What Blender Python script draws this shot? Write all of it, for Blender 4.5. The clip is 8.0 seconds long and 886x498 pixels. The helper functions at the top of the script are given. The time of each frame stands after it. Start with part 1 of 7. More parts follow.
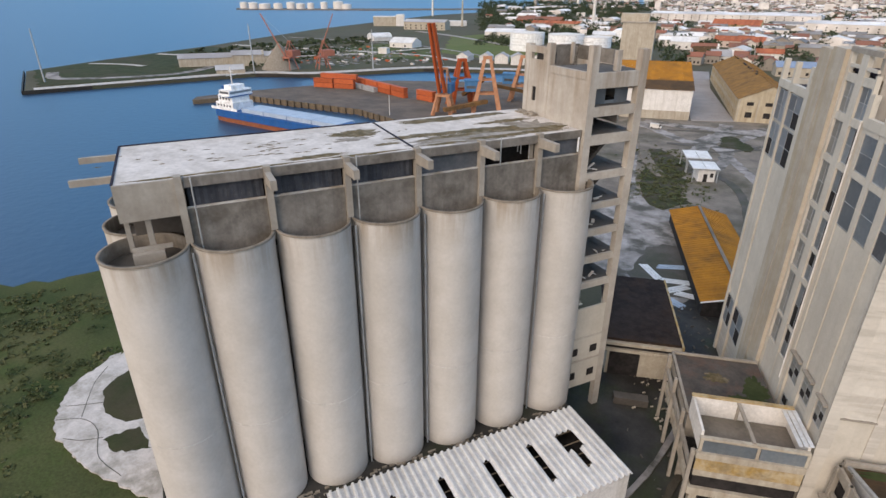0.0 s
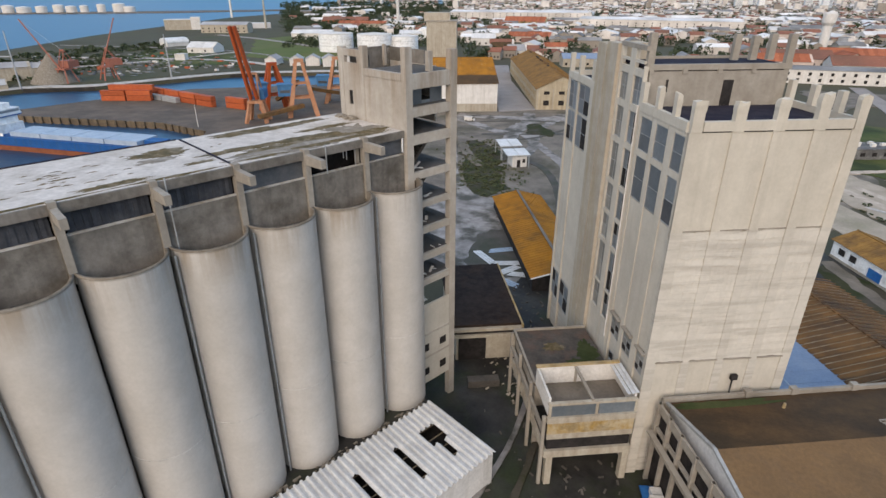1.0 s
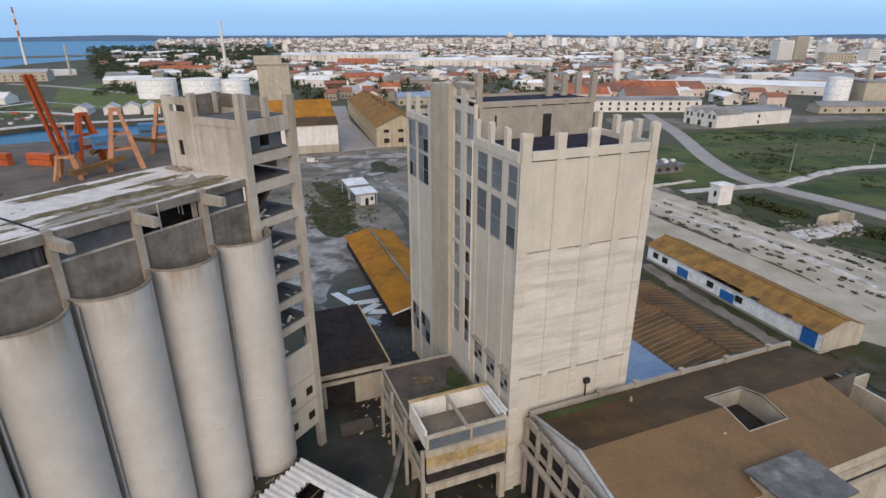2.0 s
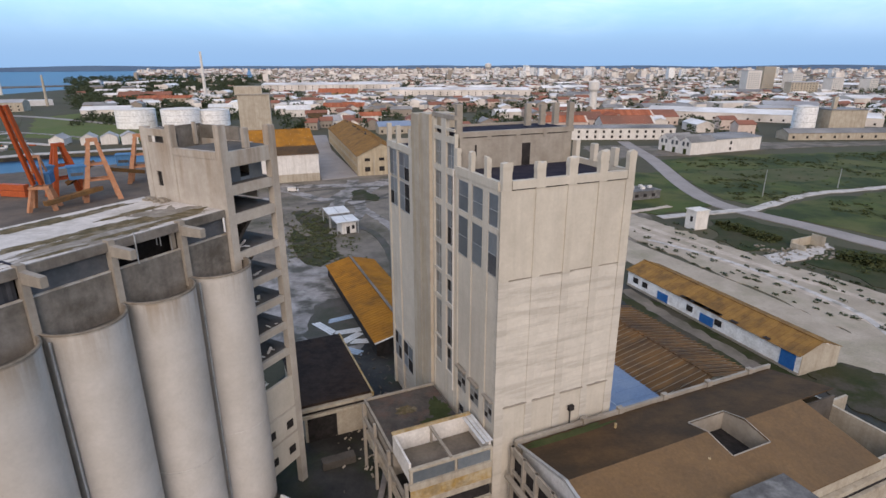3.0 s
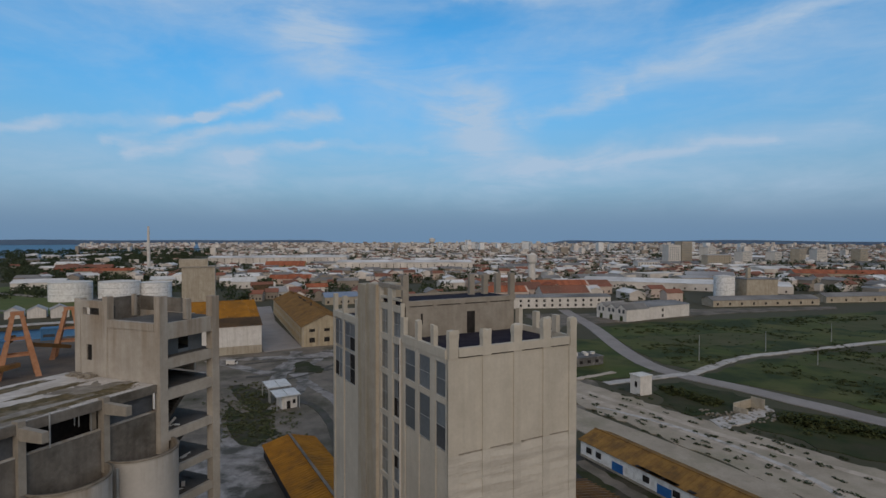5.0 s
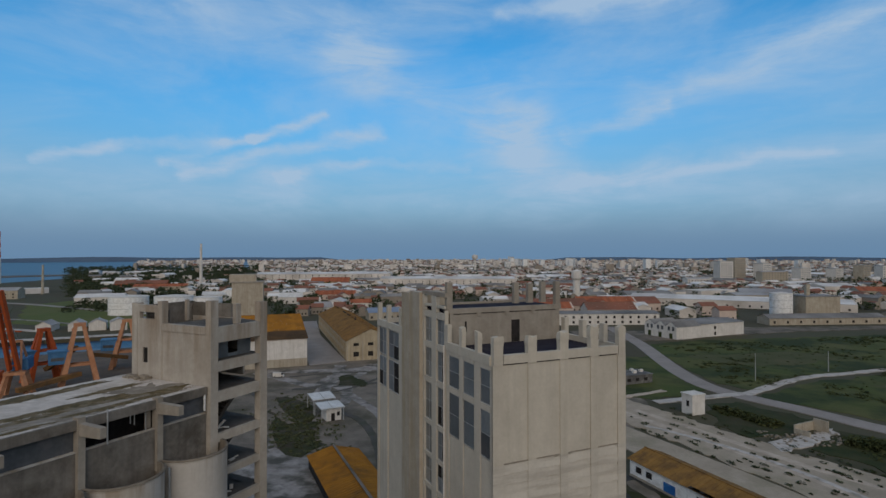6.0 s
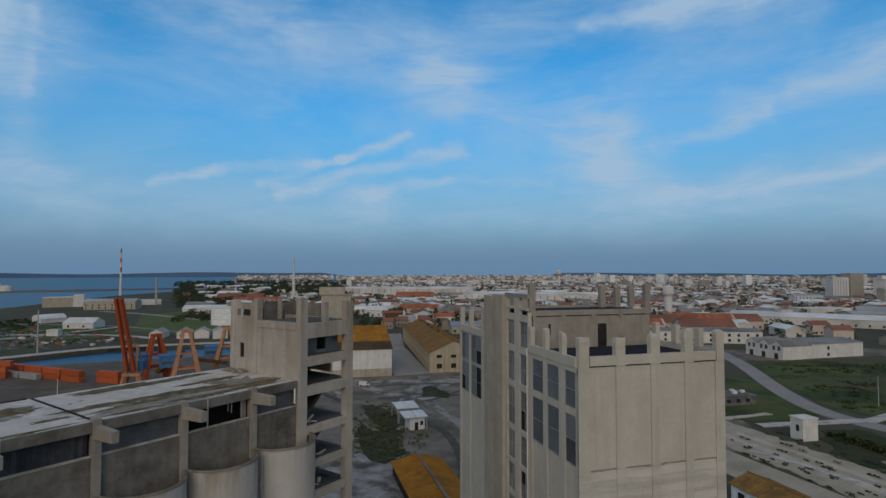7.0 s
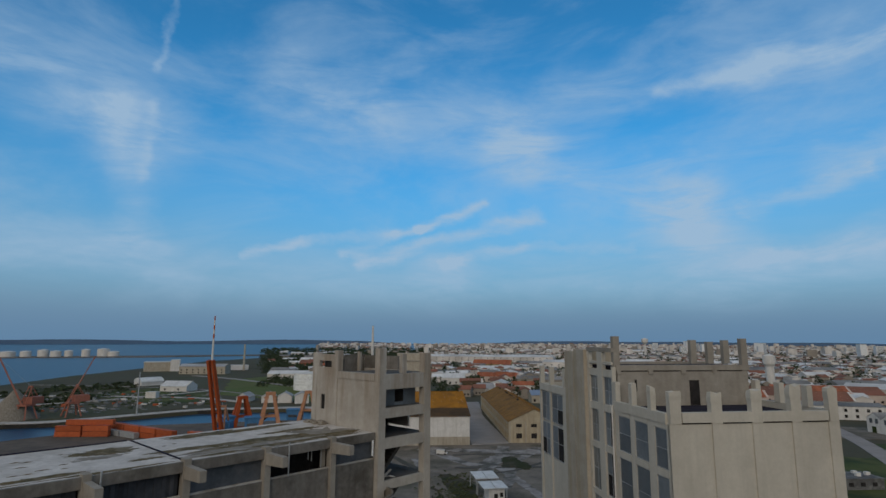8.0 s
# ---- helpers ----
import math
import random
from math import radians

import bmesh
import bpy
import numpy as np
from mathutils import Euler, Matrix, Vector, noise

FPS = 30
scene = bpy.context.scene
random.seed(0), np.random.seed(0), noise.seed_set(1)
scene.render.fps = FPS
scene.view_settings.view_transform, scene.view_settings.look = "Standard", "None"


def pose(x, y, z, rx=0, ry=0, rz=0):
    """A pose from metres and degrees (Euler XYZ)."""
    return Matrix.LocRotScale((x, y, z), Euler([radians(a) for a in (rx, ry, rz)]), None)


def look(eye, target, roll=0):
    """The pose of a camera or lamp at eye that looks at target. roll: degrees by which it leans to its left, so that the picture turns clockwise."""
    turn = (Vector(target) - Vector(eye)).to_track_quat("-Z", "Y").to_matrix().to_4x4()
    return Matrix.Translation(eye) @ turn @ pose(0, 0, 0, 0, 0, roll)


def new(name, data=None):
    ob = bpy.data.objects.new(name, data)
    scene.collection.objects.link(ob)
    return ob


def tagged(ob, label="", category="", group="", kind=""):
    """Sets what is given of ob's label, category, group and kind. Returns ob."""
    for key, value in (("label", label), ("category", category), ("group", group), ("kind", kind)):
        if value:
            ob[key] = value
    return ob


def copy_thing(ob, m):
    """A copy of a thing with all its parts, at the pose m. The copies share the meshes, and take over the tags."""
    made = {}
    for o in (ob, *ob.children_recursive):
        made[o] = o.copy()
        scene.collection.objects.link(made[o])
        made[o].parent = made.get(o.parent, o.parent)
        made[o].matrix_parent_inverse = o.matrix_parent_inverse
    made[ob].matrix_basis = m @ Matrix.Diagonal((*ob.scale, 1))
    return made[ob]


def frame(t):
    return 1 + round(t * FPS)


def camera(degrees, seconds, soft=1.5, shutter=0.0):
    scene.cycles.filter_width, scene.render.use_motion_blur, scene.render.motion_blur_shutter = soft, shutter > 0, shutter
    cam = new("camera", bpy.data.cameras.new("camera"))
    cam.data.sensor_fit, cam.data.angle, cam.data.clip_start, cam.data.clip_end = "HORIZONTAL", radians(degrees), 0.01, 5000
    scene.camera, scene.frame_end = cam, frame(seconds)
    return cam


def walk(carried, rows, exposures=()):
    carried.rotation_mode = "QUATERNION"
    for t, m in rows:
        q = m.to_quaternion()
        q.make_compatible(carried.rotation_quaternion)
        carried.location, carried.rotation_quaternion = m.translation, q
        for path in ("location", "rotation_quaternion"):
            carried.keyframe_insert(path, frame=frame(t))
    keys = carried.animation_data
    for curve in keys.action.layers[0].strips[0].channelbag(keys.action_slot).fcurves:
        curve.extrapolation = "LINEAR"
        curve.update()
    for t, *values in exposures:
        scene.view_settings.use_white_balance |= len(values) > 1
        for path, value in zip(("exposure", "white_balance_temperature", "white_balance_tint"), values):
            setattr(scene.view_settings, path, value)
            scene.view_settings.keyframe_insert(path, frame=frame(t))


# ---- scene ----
cam = camera(77.2, 8.0)
PATH = [
    (0, (0.80, -0.87, 49.29), (-5.159, 5.942, 45.041), 0.17),
    (0.5, (0.69, -0.50, 49.35), (-4.206, 7.110, 45.101), -0.06),
    (1, (0.17, -0.12, 49.55), (-3.347, 8.221, 45.308), 0.05),
    (1.5, (0.01, -0.02, 49.65), (-2.204, 8.783, 45.448), -0.10),
    (2, (0.02, -0.03, 49.83), (-1.076, 9.218, 46.189), -0.09),
    (2.2, (0.02, -0.04, 49.89), (-0.799, 9.317, 46.471), -0.20),
    (3.3, (-0.00, 0.00, 50.00), (-0.759, 9.532, 47.059), -0.00),
    (3.5, (-0.00, 0.00, 50.00), (-0.614, 9.657, 47.478), 0.00),
    (4, (0.02, -0.02, 50.00), (-0.012, 9.933, 49.081), -0.05),
    (4.2, (0.03, -0.08, 49.98), (0.164, 9.905, 49.521), -0.04),
    (5.3, (-0.05, -0.55, 49.89), (0.083, 9.453, 49.742), 0.11),
    (5.5, (-0.10, -0.52, 49.60), (-0.148, 9.485, 49.537), 0.14),
    (6, (-0.15, -0.30, 48.73), (-0.775, 9.676, 48.829), -0.04),
    (6.5, (-0.10, -0.07, 47.80), (-1.337, 9.851, 47.913), 0.03),
    (7, (-0.10, -0.05, 46.95), (-2.197, 9.719, 47.336), 0.02),
    (7.5, (-0.11, -0.07, 46.11), (-2.882, 9.470, 47.250), 0.07),
    (8, (-0.09, -0.13, 45.06), (-3.477, 9.145, 46.655), 0.21),
]
walk(cam, [(t, look(eye, target, roll)) for t, eye, target, roll in PATH],
     [(0, 0.24, 6640, 16), (0.5, 0.14, 6600, 15), (1.5, 0.09, 6500, 14), (2.2, 0.02, 6480, 16), (3.5, -0.23, 6600, 20), (4.2, -0.84, 6740, 17), (5.5, -1.20, 6520, 13), (8.0, -1.32, 6280, 9)])

# ---- light: thin high cloud, low soft sun behind the viewer ----
SUN_EL, SUN_AZ = radians(27), radians(174)      # azimuth clockwise from +y
world = bpy.data.worlds.new("sky")
scene.world = world
world.use_nodes = True
wn, wl = world.node_tree.nodes, world.node_tree.links
wn.clear()
w_out = wn.new("ShaderNodeOutputWorld")
w_bg = wn.new("ShaderNodeBackground")
w_sky = wn.new("ShaderNodeTexSky")
w_sky.sky_type = "NISHITA"
w_sky.sun_disc = False
w_sky.sun_elevation, w_sky.sun_rotation = SUN_EL, SUN_AZ
w_sky.air_density, w_sky.dust_density, w_sky.ozone_density = 1.0, 0.0, 4.0
w_geo = wn.new("ShaderNodeTexCoord")
w_sep = wn.new("ShaderNodeSeparateXYZ")
wl.new(w_geo.outputs["Generated"], w_sep.inputs[0])


def w_math(op, a, b=0.0):
    n = wn.new("ShaderNodeMath")
    n.operation = op
    for k, v in enumerate((a, b)):
        if isinstance(v, (int, float)):
            n.inputs[k].default_value = v
        else:
            wl.new(v, n.inputs[k])
    return n.outputs[0]


def w_ramp(v, lo, hi, top):
    n = wn.new("ShaderNodeMapRange")
    n.interpolation_type = "SMOOTHSTEP"
    n.inputs[1].default_value, n.inputs[2].default_value = lo, hi
    n.inputs[3].default_value, n.inputs[4].default_value = 0.0, top
    wl.new(v, n.inputs[0])
    return n.outputs[0]


# directions as bearing and height in degrees, a little stirred, for the cirrus
def w_vec(op, a, b=None, scale=None):
    n = wn.new("ShaderNodeVectorMath")
    n.operation = op
    for k, v in enumerate((a, b)):
        if isinstance(v, tuple):
            n.inputs[k].default_value = v
        elif v is not None:
            wl.new(v, n.inputs[k])
    if scale is not None:
        wl.new(scale, n.inputs["Scale"])
    return n.outputs["Value"] if op in ("DOT_PRODUCT", "LENGTH") else n.outputs[0]


w_az = w_math("MULTIPLY", w_math("ARCTAN2", w_sep.outputs[0], w_sep.outputs[1]), 57.2958)
w_el = w_math("MULTIPLY", w_math("ARCSINE", w_sep.outputs[2]), 57.2958)
w_dir = wn.new("ShaderNodeCombineXYZ")
wl.new(w_az, w_dir.inputs[0])
wl.new(w_el, w_dir.inputs[1])


def w_tex(scale, detail, rough, rot, stretch, distort=0.0, vector=None, colour=False):
    m = wn.new("ShaderNodeMapping")
    m.inputs["Rotation"].default_value = (0, 0, rot)
    m.inputs["Scale"].default_value = stretch
    wl.new(vector or w_dir.outputs[0], m.inputs[0])
    n = wn.new("ShaderNodeTexNoise")
    n.inputs["Scale"].default_value = scale
    n.inputs["Detail"].default_value = detail
    n.inputs["Roughness"].default_value = rough
    n.inputs["Distortion"].default_value = distort
    wl.new(m.outputs[0], n.inputs[0])
    return n.outputs[1] if colour else n.outputs[0]


w_stir = wn.new("ShaderNodeVectorMath")
w_stir.operation = "MULTIPLY_ADD"
wl.new(w_vec("SUBTRACT", w_tex(0.13, 5.0, 0.6, 0.0, (1, 1.4, 1), colour=True), (0.5, 0.5, 0.5)), w_stir.inputs[0])
w_stir.inputs[1].default_value = (5.0, 4.2, 0)
wl.new(w_dir.outputs[0], w_stir.inputs[2])
w_stir2 = wn.new("ShaderNodeVectorMath")
w_stir2.operation = "MULTIPLY"
wl.new(w_stir.outputs[0], w_stir2.inputs[0])
w_stir2.inputs[1].default_value = (1, 1, 0)


def w_band(x0, y0, x1, y1, wide, top):
    """A soft band of ice cloud along a line of the sky."""
    L = math.hypot(x1 - x0, y1 - y0)
    ax = ((x1 - x0) / L, (y1 - y0) / L, 0.0)
    rel = w_vec("SUBTRACT", w_stir2.outputs[0], (x0, y0, 0.0))
    run = w_math("MINIMUM", w_math("MAXIMUM", w_vec("DOT_PRODUCT", rel, ax), 0.0), L)
    off = w_vec("LENGTH", w_vec("SUBTRACT", rel, w_vec("SCALE", ax, scale=run)))
    return w_ramp(w_math("MULTIPLY", off, -1.0), -wide, 0.0, top)


def w_sum(rows):
    total = w_band(*rows[0])
    for r in rows[1:]:
        total = w_math("ADD", total, w_band(*r))
    return total


# broad veils, thin mares' tails and an old contrail
w_veil = w_sum(((-36, 24, -12, 20, 6.5, 0.52), (-12, 20, 4, 12, 6.0, 0.55), (3, 14, 7, 5, 7.0, 0.5), (-8, 24, 22, 24, 4.0, 0.42), (16, 14.5, 38, 19.5, 3.4, 0.30), (9, 6.8, 42, 10, 3.0, 0.42), (-61, 23, -49, 18, 6.0, 0.5), (-52, 20, -49, 8, 3.2, 0.4), (10, 16, 44, 14, 9.0, 0.26), (-62, 7, -20, 6.5, 4.5, 0.34), (-20, 6, 45, 4.5, 4.5, 0.34)))
w_tail = w_sum(((-40, 8.4, -22, 11.7, 0.9, 0.75), (-22.5, 11.5, -16, 14.0, 1.0, 0.95), (-31, 8.4, -25, 10.8, 0.8, 0.5), (-29, 7.8, -10, 12.6, 1.3, 0.75), (-20, 7.2, -12, 9.2, 0.9, 0.5), (-12, 9.2, -1, 9.0, 0.9, 0.42), (9, 11.8, 18, 13.6, 1.1, 0.5), (20, 15.5, 37, 19.8, 1.3, 0.22), (10, 7.3, 32, 8.7, 1.0, 0.4), (9, 12.4, 18, 13.8, 1.4, 0.35), (-48.6, 33, -48.4, 24, 0.6, 0.26), (-49, 21, -49.4, 14, 0.8, 0.26), (2, 23.4, 21, 24.6, 1.4, 0.4)))
w_fray = w_math("ADD", w_math("MULTIPLY", w_ramp(w_tex(0.16, 8.0, 0.62, -0.28, (0.5, 2.2, 1.0), 0.6), 0.30, 0.70, 1.0), 0.80), 0.29)
w_haze = w_ramp(w_tex(0.07, 6.0, 0.6, -0.25, (0.7, 1.8, 1.0), 0.4), 0.40, 0.74, 0.40)
w_near = w_math("MULTIPLY", w_math("ADD", w_math("ADD", w_math("MULTIPLY", w_veil, w_fray), w_math("MULTIPLY", w_tail, w_fray)), w_haze), w_ramp(w_sep.outputs[2], 0.015, 0.10, 1.0))
# thicker cloud overhead and behind, unseen, added for neutral light; the sun stands there
w_back = w_ramp(w_math("SUBTRACT", w_math("MULTIPLY", w_sep.outputs[2], 0.75), w_sep.outputs[1]), -0.25, 0.75, 1.0)
w_mix = wn.new("ShaderNodeMix")
w_mix.data_type = "RGBA"
wl.new(w_math("MINIMUM", w_near, 0.88), w_mix.inputs[0])
w_tint = wn.new("ShaderNodeMix")
w_tint.data_type, w_tint.blend_type = "RGBA", "MULTIPLY"
w_tint.inputs[0].default_value = 1.0
wl.new(w_sky.outputs[0], w_tint.inputs[6])
w_tint.inputs[7].default_value = (0.88, 2.92, 3.42, 1)
w_low = wn.new("ShaderNodeMix")
w_low.data_type = "RGBA"
w_hz = wn.new("ShaderNodeMapRange")
w_hz.interpolation_type = "SMOOTHSTEP"
w_hz.inputs[1].default_value, w_hz.inputs[2].default_value = -0.02, 0.38
w_hz.inputs[3].default_value, w_hz.inputs[4].default_value = 1.0, 0.0
wl.new(w_sep.outputs[2], w_hz.inputs[0])
wl.new(w_hz.outputs[0], w_low.inputs[0])
wl.new(w_tint.outputs[2], w_low.inputs[6])
w_low.inputs[7].default_value = (4.8, 7.1, 10.0, 1)
w_rim = wn.new("ShaderNodeMix")
w_rim.data_type = "RGBA"
w_rz = wn.new("ShaderNodeMapRange")
w_rz.interpolation_type = "SMOOTHSTEP"
w_rz.inputs[1].default_value, w_rz.inputs[2].default_value = -0.01, 0.10
w_rz.inputs[3].default_value, w_rz.inputs[4].default_value = 1.0, 0.0
wl.new(w_sep.outputs[2], w_rz.inputs[0])
wl.new(w_rz.outputs[0], w_rim.inputs[0])
wl.new(w_low.outputs[2], w_rim.inputs[6])
w_rim.inputs[7].default_value = (3.3, 5.9, 9.1, 1)
wl.new(w_rim.outputs[2], w_mix.inputs[6])
w_mix.inputs[7].default_value = (9.3, 12.7, 16.4, 1)
w_all = wn.new("ShaderNodeMix")
w_all.data_type = "RGBA"
wl.new(w_back, w_all.inputs[0])
wl.new(w_mix.outputs[2], w_all.inputs[6])
w_all.inputs[7].default_value = (8.6, 9.9, 11.4, 1)
wl.new(w_all.outputs[2], w_bg.inputs[0])
w_bg.inputs[1].default_value = 0.095
wl.new(w_bg.outputs[0], w_out.inputs[0])

sun = new("sun", bpy.data.lights.new("sun", "SUN"))
sun.data.energy = 2.3
sun.data.angle = radians(45)
sun.data.color = (1.0, 0.87, 0.71)
sd = Vector((math.sin(SUN_AZ) * math.cos(SUN_EL), math.cos(SUN_AZ) * math.cos(SUN_EL), math.sin(SUN_EL)))
sun.matrix_world = look(tuple(sd * 100), (0, 0, 0))


# ---- materials ----
def material(name, base, var=None, scale=0.6, rough=0.9, metal=0.0, bump=0.0, bump_scale=8.0,
             streak=None, streak_amt=0.0, streak_lo=0.46, streak_hi=0.72, grime=None, grime_amt=0.0, grime_scale=0.12, grime_lo=0.48, grime_hi=0.68, rand=0.0, spec=0.14, vstretch=0.06, hstretch=1.0, grain=0.14, drip=None):
    """Two-scale weathered surface in world metres: mottling, vertical rain streaks or painted bands, broad stains."""
    m = bpy.data.materials.new(name)
    m.use_nodes = True
    nt = m.node_tree
    nd, ln = nt.nodes, nt.links
    bsdf = nd["Principled BSDF"]
    geo = nd.new("ShaderNodeNewGeometry")
    cur = None

    def mixed(fac, a, b):
        x = nd.new("ShaderNodeMix")
        x.data_type = "RGBA"
        ln.new(fac, x.inputs[0])
        for k, v in ((6, a), (7, b)):
            if isinstance(v, tuple):
                x.inputs[k].default_value = (*v, 1)
            else:
                ln.new(v, x.inputs[k])
        return x.outputs[2]

    def tex(sc, detail=4.0, rough_=0.6, stretch=(1, 1, 1)):
        mp = nd.new("ShaderNodeMapping")
        mp.inputs["Scale"].default_value = stretch
        ln.new(geo.outputs["Position"], mp.inputs[0])
        n = nd.new("ShaderNodeTexNoise")
        n.inputs["Scale"].default_value = sc
        n.inputs["Detail"].default_value = detail
        n.inputs["Roughness"].default_value = rough_
        ln.new(mp.outputs[0], n.inputs[0])
        return n.outputs[0]

    def rng(v, lo, hi, top=1.0):
        n = nd.new("ShaderNodeMapRange")
        n.inputs[1].default_value, n.inputs[2].default_value = lo, hi
        n.inputs[3].default_value, n.inputs[4].default_value = 0.0, top
        ln.new(v, n.inputs[0])
        return n.outputs[0]

    cur = base
    if var:
        cur = mixed(rng(tex(scale), 0.35, 0.65), cur, var)
    if streak:
        cur = mixed(rng(tex(0.9, 4.0, 0.6, (hstretch, hstretch, vstretch)), streak_lo, streak_hi, streak_amt), cur, streak)
    if grime:
        cur = mixed(rng(tex(grime_scale, 5.0, 0.62), grime_lo, grime_hi, grime_amt), cur, grime)
    if drip:
        # rain stains hanging from a rim: (height of the rim, their length, colour)
        sp = nd.new("ShaderNodeSeparateXYZ")
        ln.new(geo.outputs["Position"], sp.inputs[0])
        mu = nd.new("ShaderNodeMath")
        mu.operation = "MULTIPLY"
        ln.new(rng(sp.outputs[2], drip[0] - drip[1], drip[0] - 0.2), mu.inputs[0])
        ln.new(rng(tex(0.55, 4.0, 0.65, (1.0, 1.0, 0.10)), 0.42, 0.66), mu.inputs[1])
        cur = mixed(mu.outputs[0], cur, drip[2])
    if grain:
        hg = nd.new("ShaderNodeHueSaturation")
        if isinstance(cur, tuple):
            hg.inputs["Color"].default_value = (*cur, 1)
        else:
            ln.new(cur, hg.inputs["Color"])
        mg = nd.new("ShaderNodeMapRange")
        mg.inputs[1].default_value, mg.inputs[2].default_value = 0.3, 0.7
        mg.inputs[3].default_value, mg.inputs[4].default_value = 1 - grain, 1 + grain
        ln.new(tex(2.6, 6.0, 0.7), mg.inputs[0])
        ln.new(mg.outputs[0], hg.inputs["Value"])
        cur = hg.outputs[0]
    if rand:
        oi = nd.new("ShaderNodeObjectInfo")
        hsv = nd.new("ShaderNodeHueSaturation")
        if isinstance(cur, tuple):
            hsv.inputs["Color"].default_value = (*cur, 1)
        else:
            ln.new(cur, hsv.inputs["Color"])
        mr = nd.new("ShaderNodeMapRange")
        mr.inputs[3].default_value, mr.inputs[4].default_value = 1 - rand, 1 + rand
        ln.new(oi.outputs["Random"], mr.inputs[0])
        ln.new(mr.outputs[0], hsv.inputs["Value"])
        cur = hsv.outputs[0]
    if isinstance(cur, tuple):
        bsdf.inputs["Base Color"].default_value = (*cur, 1)
    else:
        ln.new(cur, bsdf.inputs["Base Color"])
    bsdf.inputs["Roughness"].default_value = rough
    bsdf.inputs["Metallic"].default_value = metal
    bsdf.inputs["Specular IOR Level"].default_value = spec
    if bump:
        b = nd.new("ShaderNodeBump")
        b.inputs["Strength"].default_value = bump
        b.inputs["Distance"].default_value = 0.05
        ln.new(tex(bump_scale, 5.0, 0.7), b.inputs["Height"])
        ln.new(b.outputs[0], bsdf.inputs["Normal"])
    return m


CONC = material("weathered_concrete", (0.335, 0.297, 0.245), (0.267, 0.232, 0.189), 0.5, bump=0.3, grain=0.08, streak=(0.206, 0.172, 0.133), streak_amt=0.4,
                grime=(0.215, 0.181, 0.142), grime_amt=0.6)
HEAD = material("pale_streaked_concrete", (0.457, 0.409, 0.347), (0.38, 0.338, 0.285), 0.5, bump=0.3, grain=0.07, streak=(0.267, 0.224, 0.172), streak_amt=0.22, grime=(0.304, 0.262, 0.209), grime_amt=0.5, drip=(41.3, 7.0, (0.256, 0.195, 0.138)))
# rain stains on a base darkened for the gallery's shaded front
BAYWALL = material("stained_shaded_bay_concrete", (0.212, 0.188, 0.16), (0.164, 0.144, 0.121), 0.7, bump=0.3, streak=(0.094, 0.078, 0.063), streak_amt=0.55,
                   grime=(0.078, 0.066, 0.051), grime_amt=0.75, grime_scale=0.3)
# very dark concrete: its dirt, plus shade put into the colour for interiors
DIRT_SHADE = material("dirty_shaded_concrete", (0.076, 0.066, 0.056), (0.12, 0.104, 0.088), 0.6, bump=0.3, grime=(0.036, 0.032, 0.028), grime_amt=0.7, grime_scale=0.3)
MUD = material("dark_wheel_mud", (0.096, 0.084, 0.072), (0.068, 0.062, 0.05), 0.25, rough=0.85, bump=0.4, grime=(0.048, 0.052, 0.028), grime_amt=0.6, grime_scale=0.1)
SILO = material("silo_render", (0.490, 0.451, 0.405), (0.440, 0.401, 0.353), 0.35, bump=0.15, streak=(0.395, 0.362, 0.312), streak_amt=0.28, hstretch=0.5,
                grime=(0.389, 0.356, 0.314), grime_amt=0.5, vstretch=0.03, grain=0.05, drip=(29.5, 4.2, (0.30, 0.245, 0.185)))
SILO_JOINT = material("silo_joint_stain", (0.408, 0.378, 0.336), (0.528, 0.492, 0.444), 0.6)
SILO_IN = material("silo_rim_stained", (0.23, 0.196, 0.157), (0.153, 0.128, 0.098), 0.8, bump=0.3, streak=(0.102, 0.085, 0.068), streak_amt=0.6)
TOWER = material("tower_render", (0.53, 0.477, 0.394), (0.477, 0.427, 0.35), 0.4, bump=0.2, grain=0.05, streak=(0.382, 0.339, 0.276), streak_amt=0.45,
                 grime=(0.403, 0.36, 0.297), grime_amt=0.55)
# horizontal streaks stand in for shadow bands under the render's lifts
TOWER_LOW = material("patched_shadow_banded_render", (0.541, 0.494, 0.421), (0.489, 0.447, 0.38), 0.5, bump=0.2, rand=0.05, streak=(0.406, 0.364, 0.307), streak_amt=0.85, streak_lo=0.47, streak_hi=0.60, grain=0.05,
                     grime=(0.437, 0.39, 0.322), grime_amt=0.35, grime_scale=0.12, vstretch=1.15, hstretch=0.11)
ROOF_WHITE = material("white_roof_coating", (0.562, 0.508, 0.459), (0.454, 0.405, 0.362), 0.5, bump=0.2, grime=(0.356, 0.313, 0.265), grime_amt=0.6, grime_scale=0.25)
ROOFSTAIN = material("stained_roof_coating", (0.25, 0.215, 0.175), (0.17, 0.145, 0.115), 0.6, bump=0.3, grime=(0.40, 0.36, 0.32), grime_amt=0.7, grime_scale=0.5)
PIER = material("ochre_streaked_concrete", (0.43, 0.375, 0.30), (0.37, 0.315, 0.245), 0.5, bump=0.3, grain=0.06, streak=(0.34, 0.25, 0.12), streak_amt=0.55, grime=(0.30, 0.25, 0.185), grime_amt=0.4)
MOSS = material("moss_and_rust", (0.075, 0.062, 0.03), (0.15, 0.105, 0.05), 1.2, bump=0.6, grime=(0.22, 0.185, 0.14), grime_amt=0.7, grime_scale=0.6)
GLASS = material("dusty_glazing", (0.115, 0.135, 0.15), (0.16, 0.175, 0.185), 0.35, rough=0.35, spec=0.5, streak=(0.17, 0.18, 0.18), streak_amt=0.5, rand=0.35)
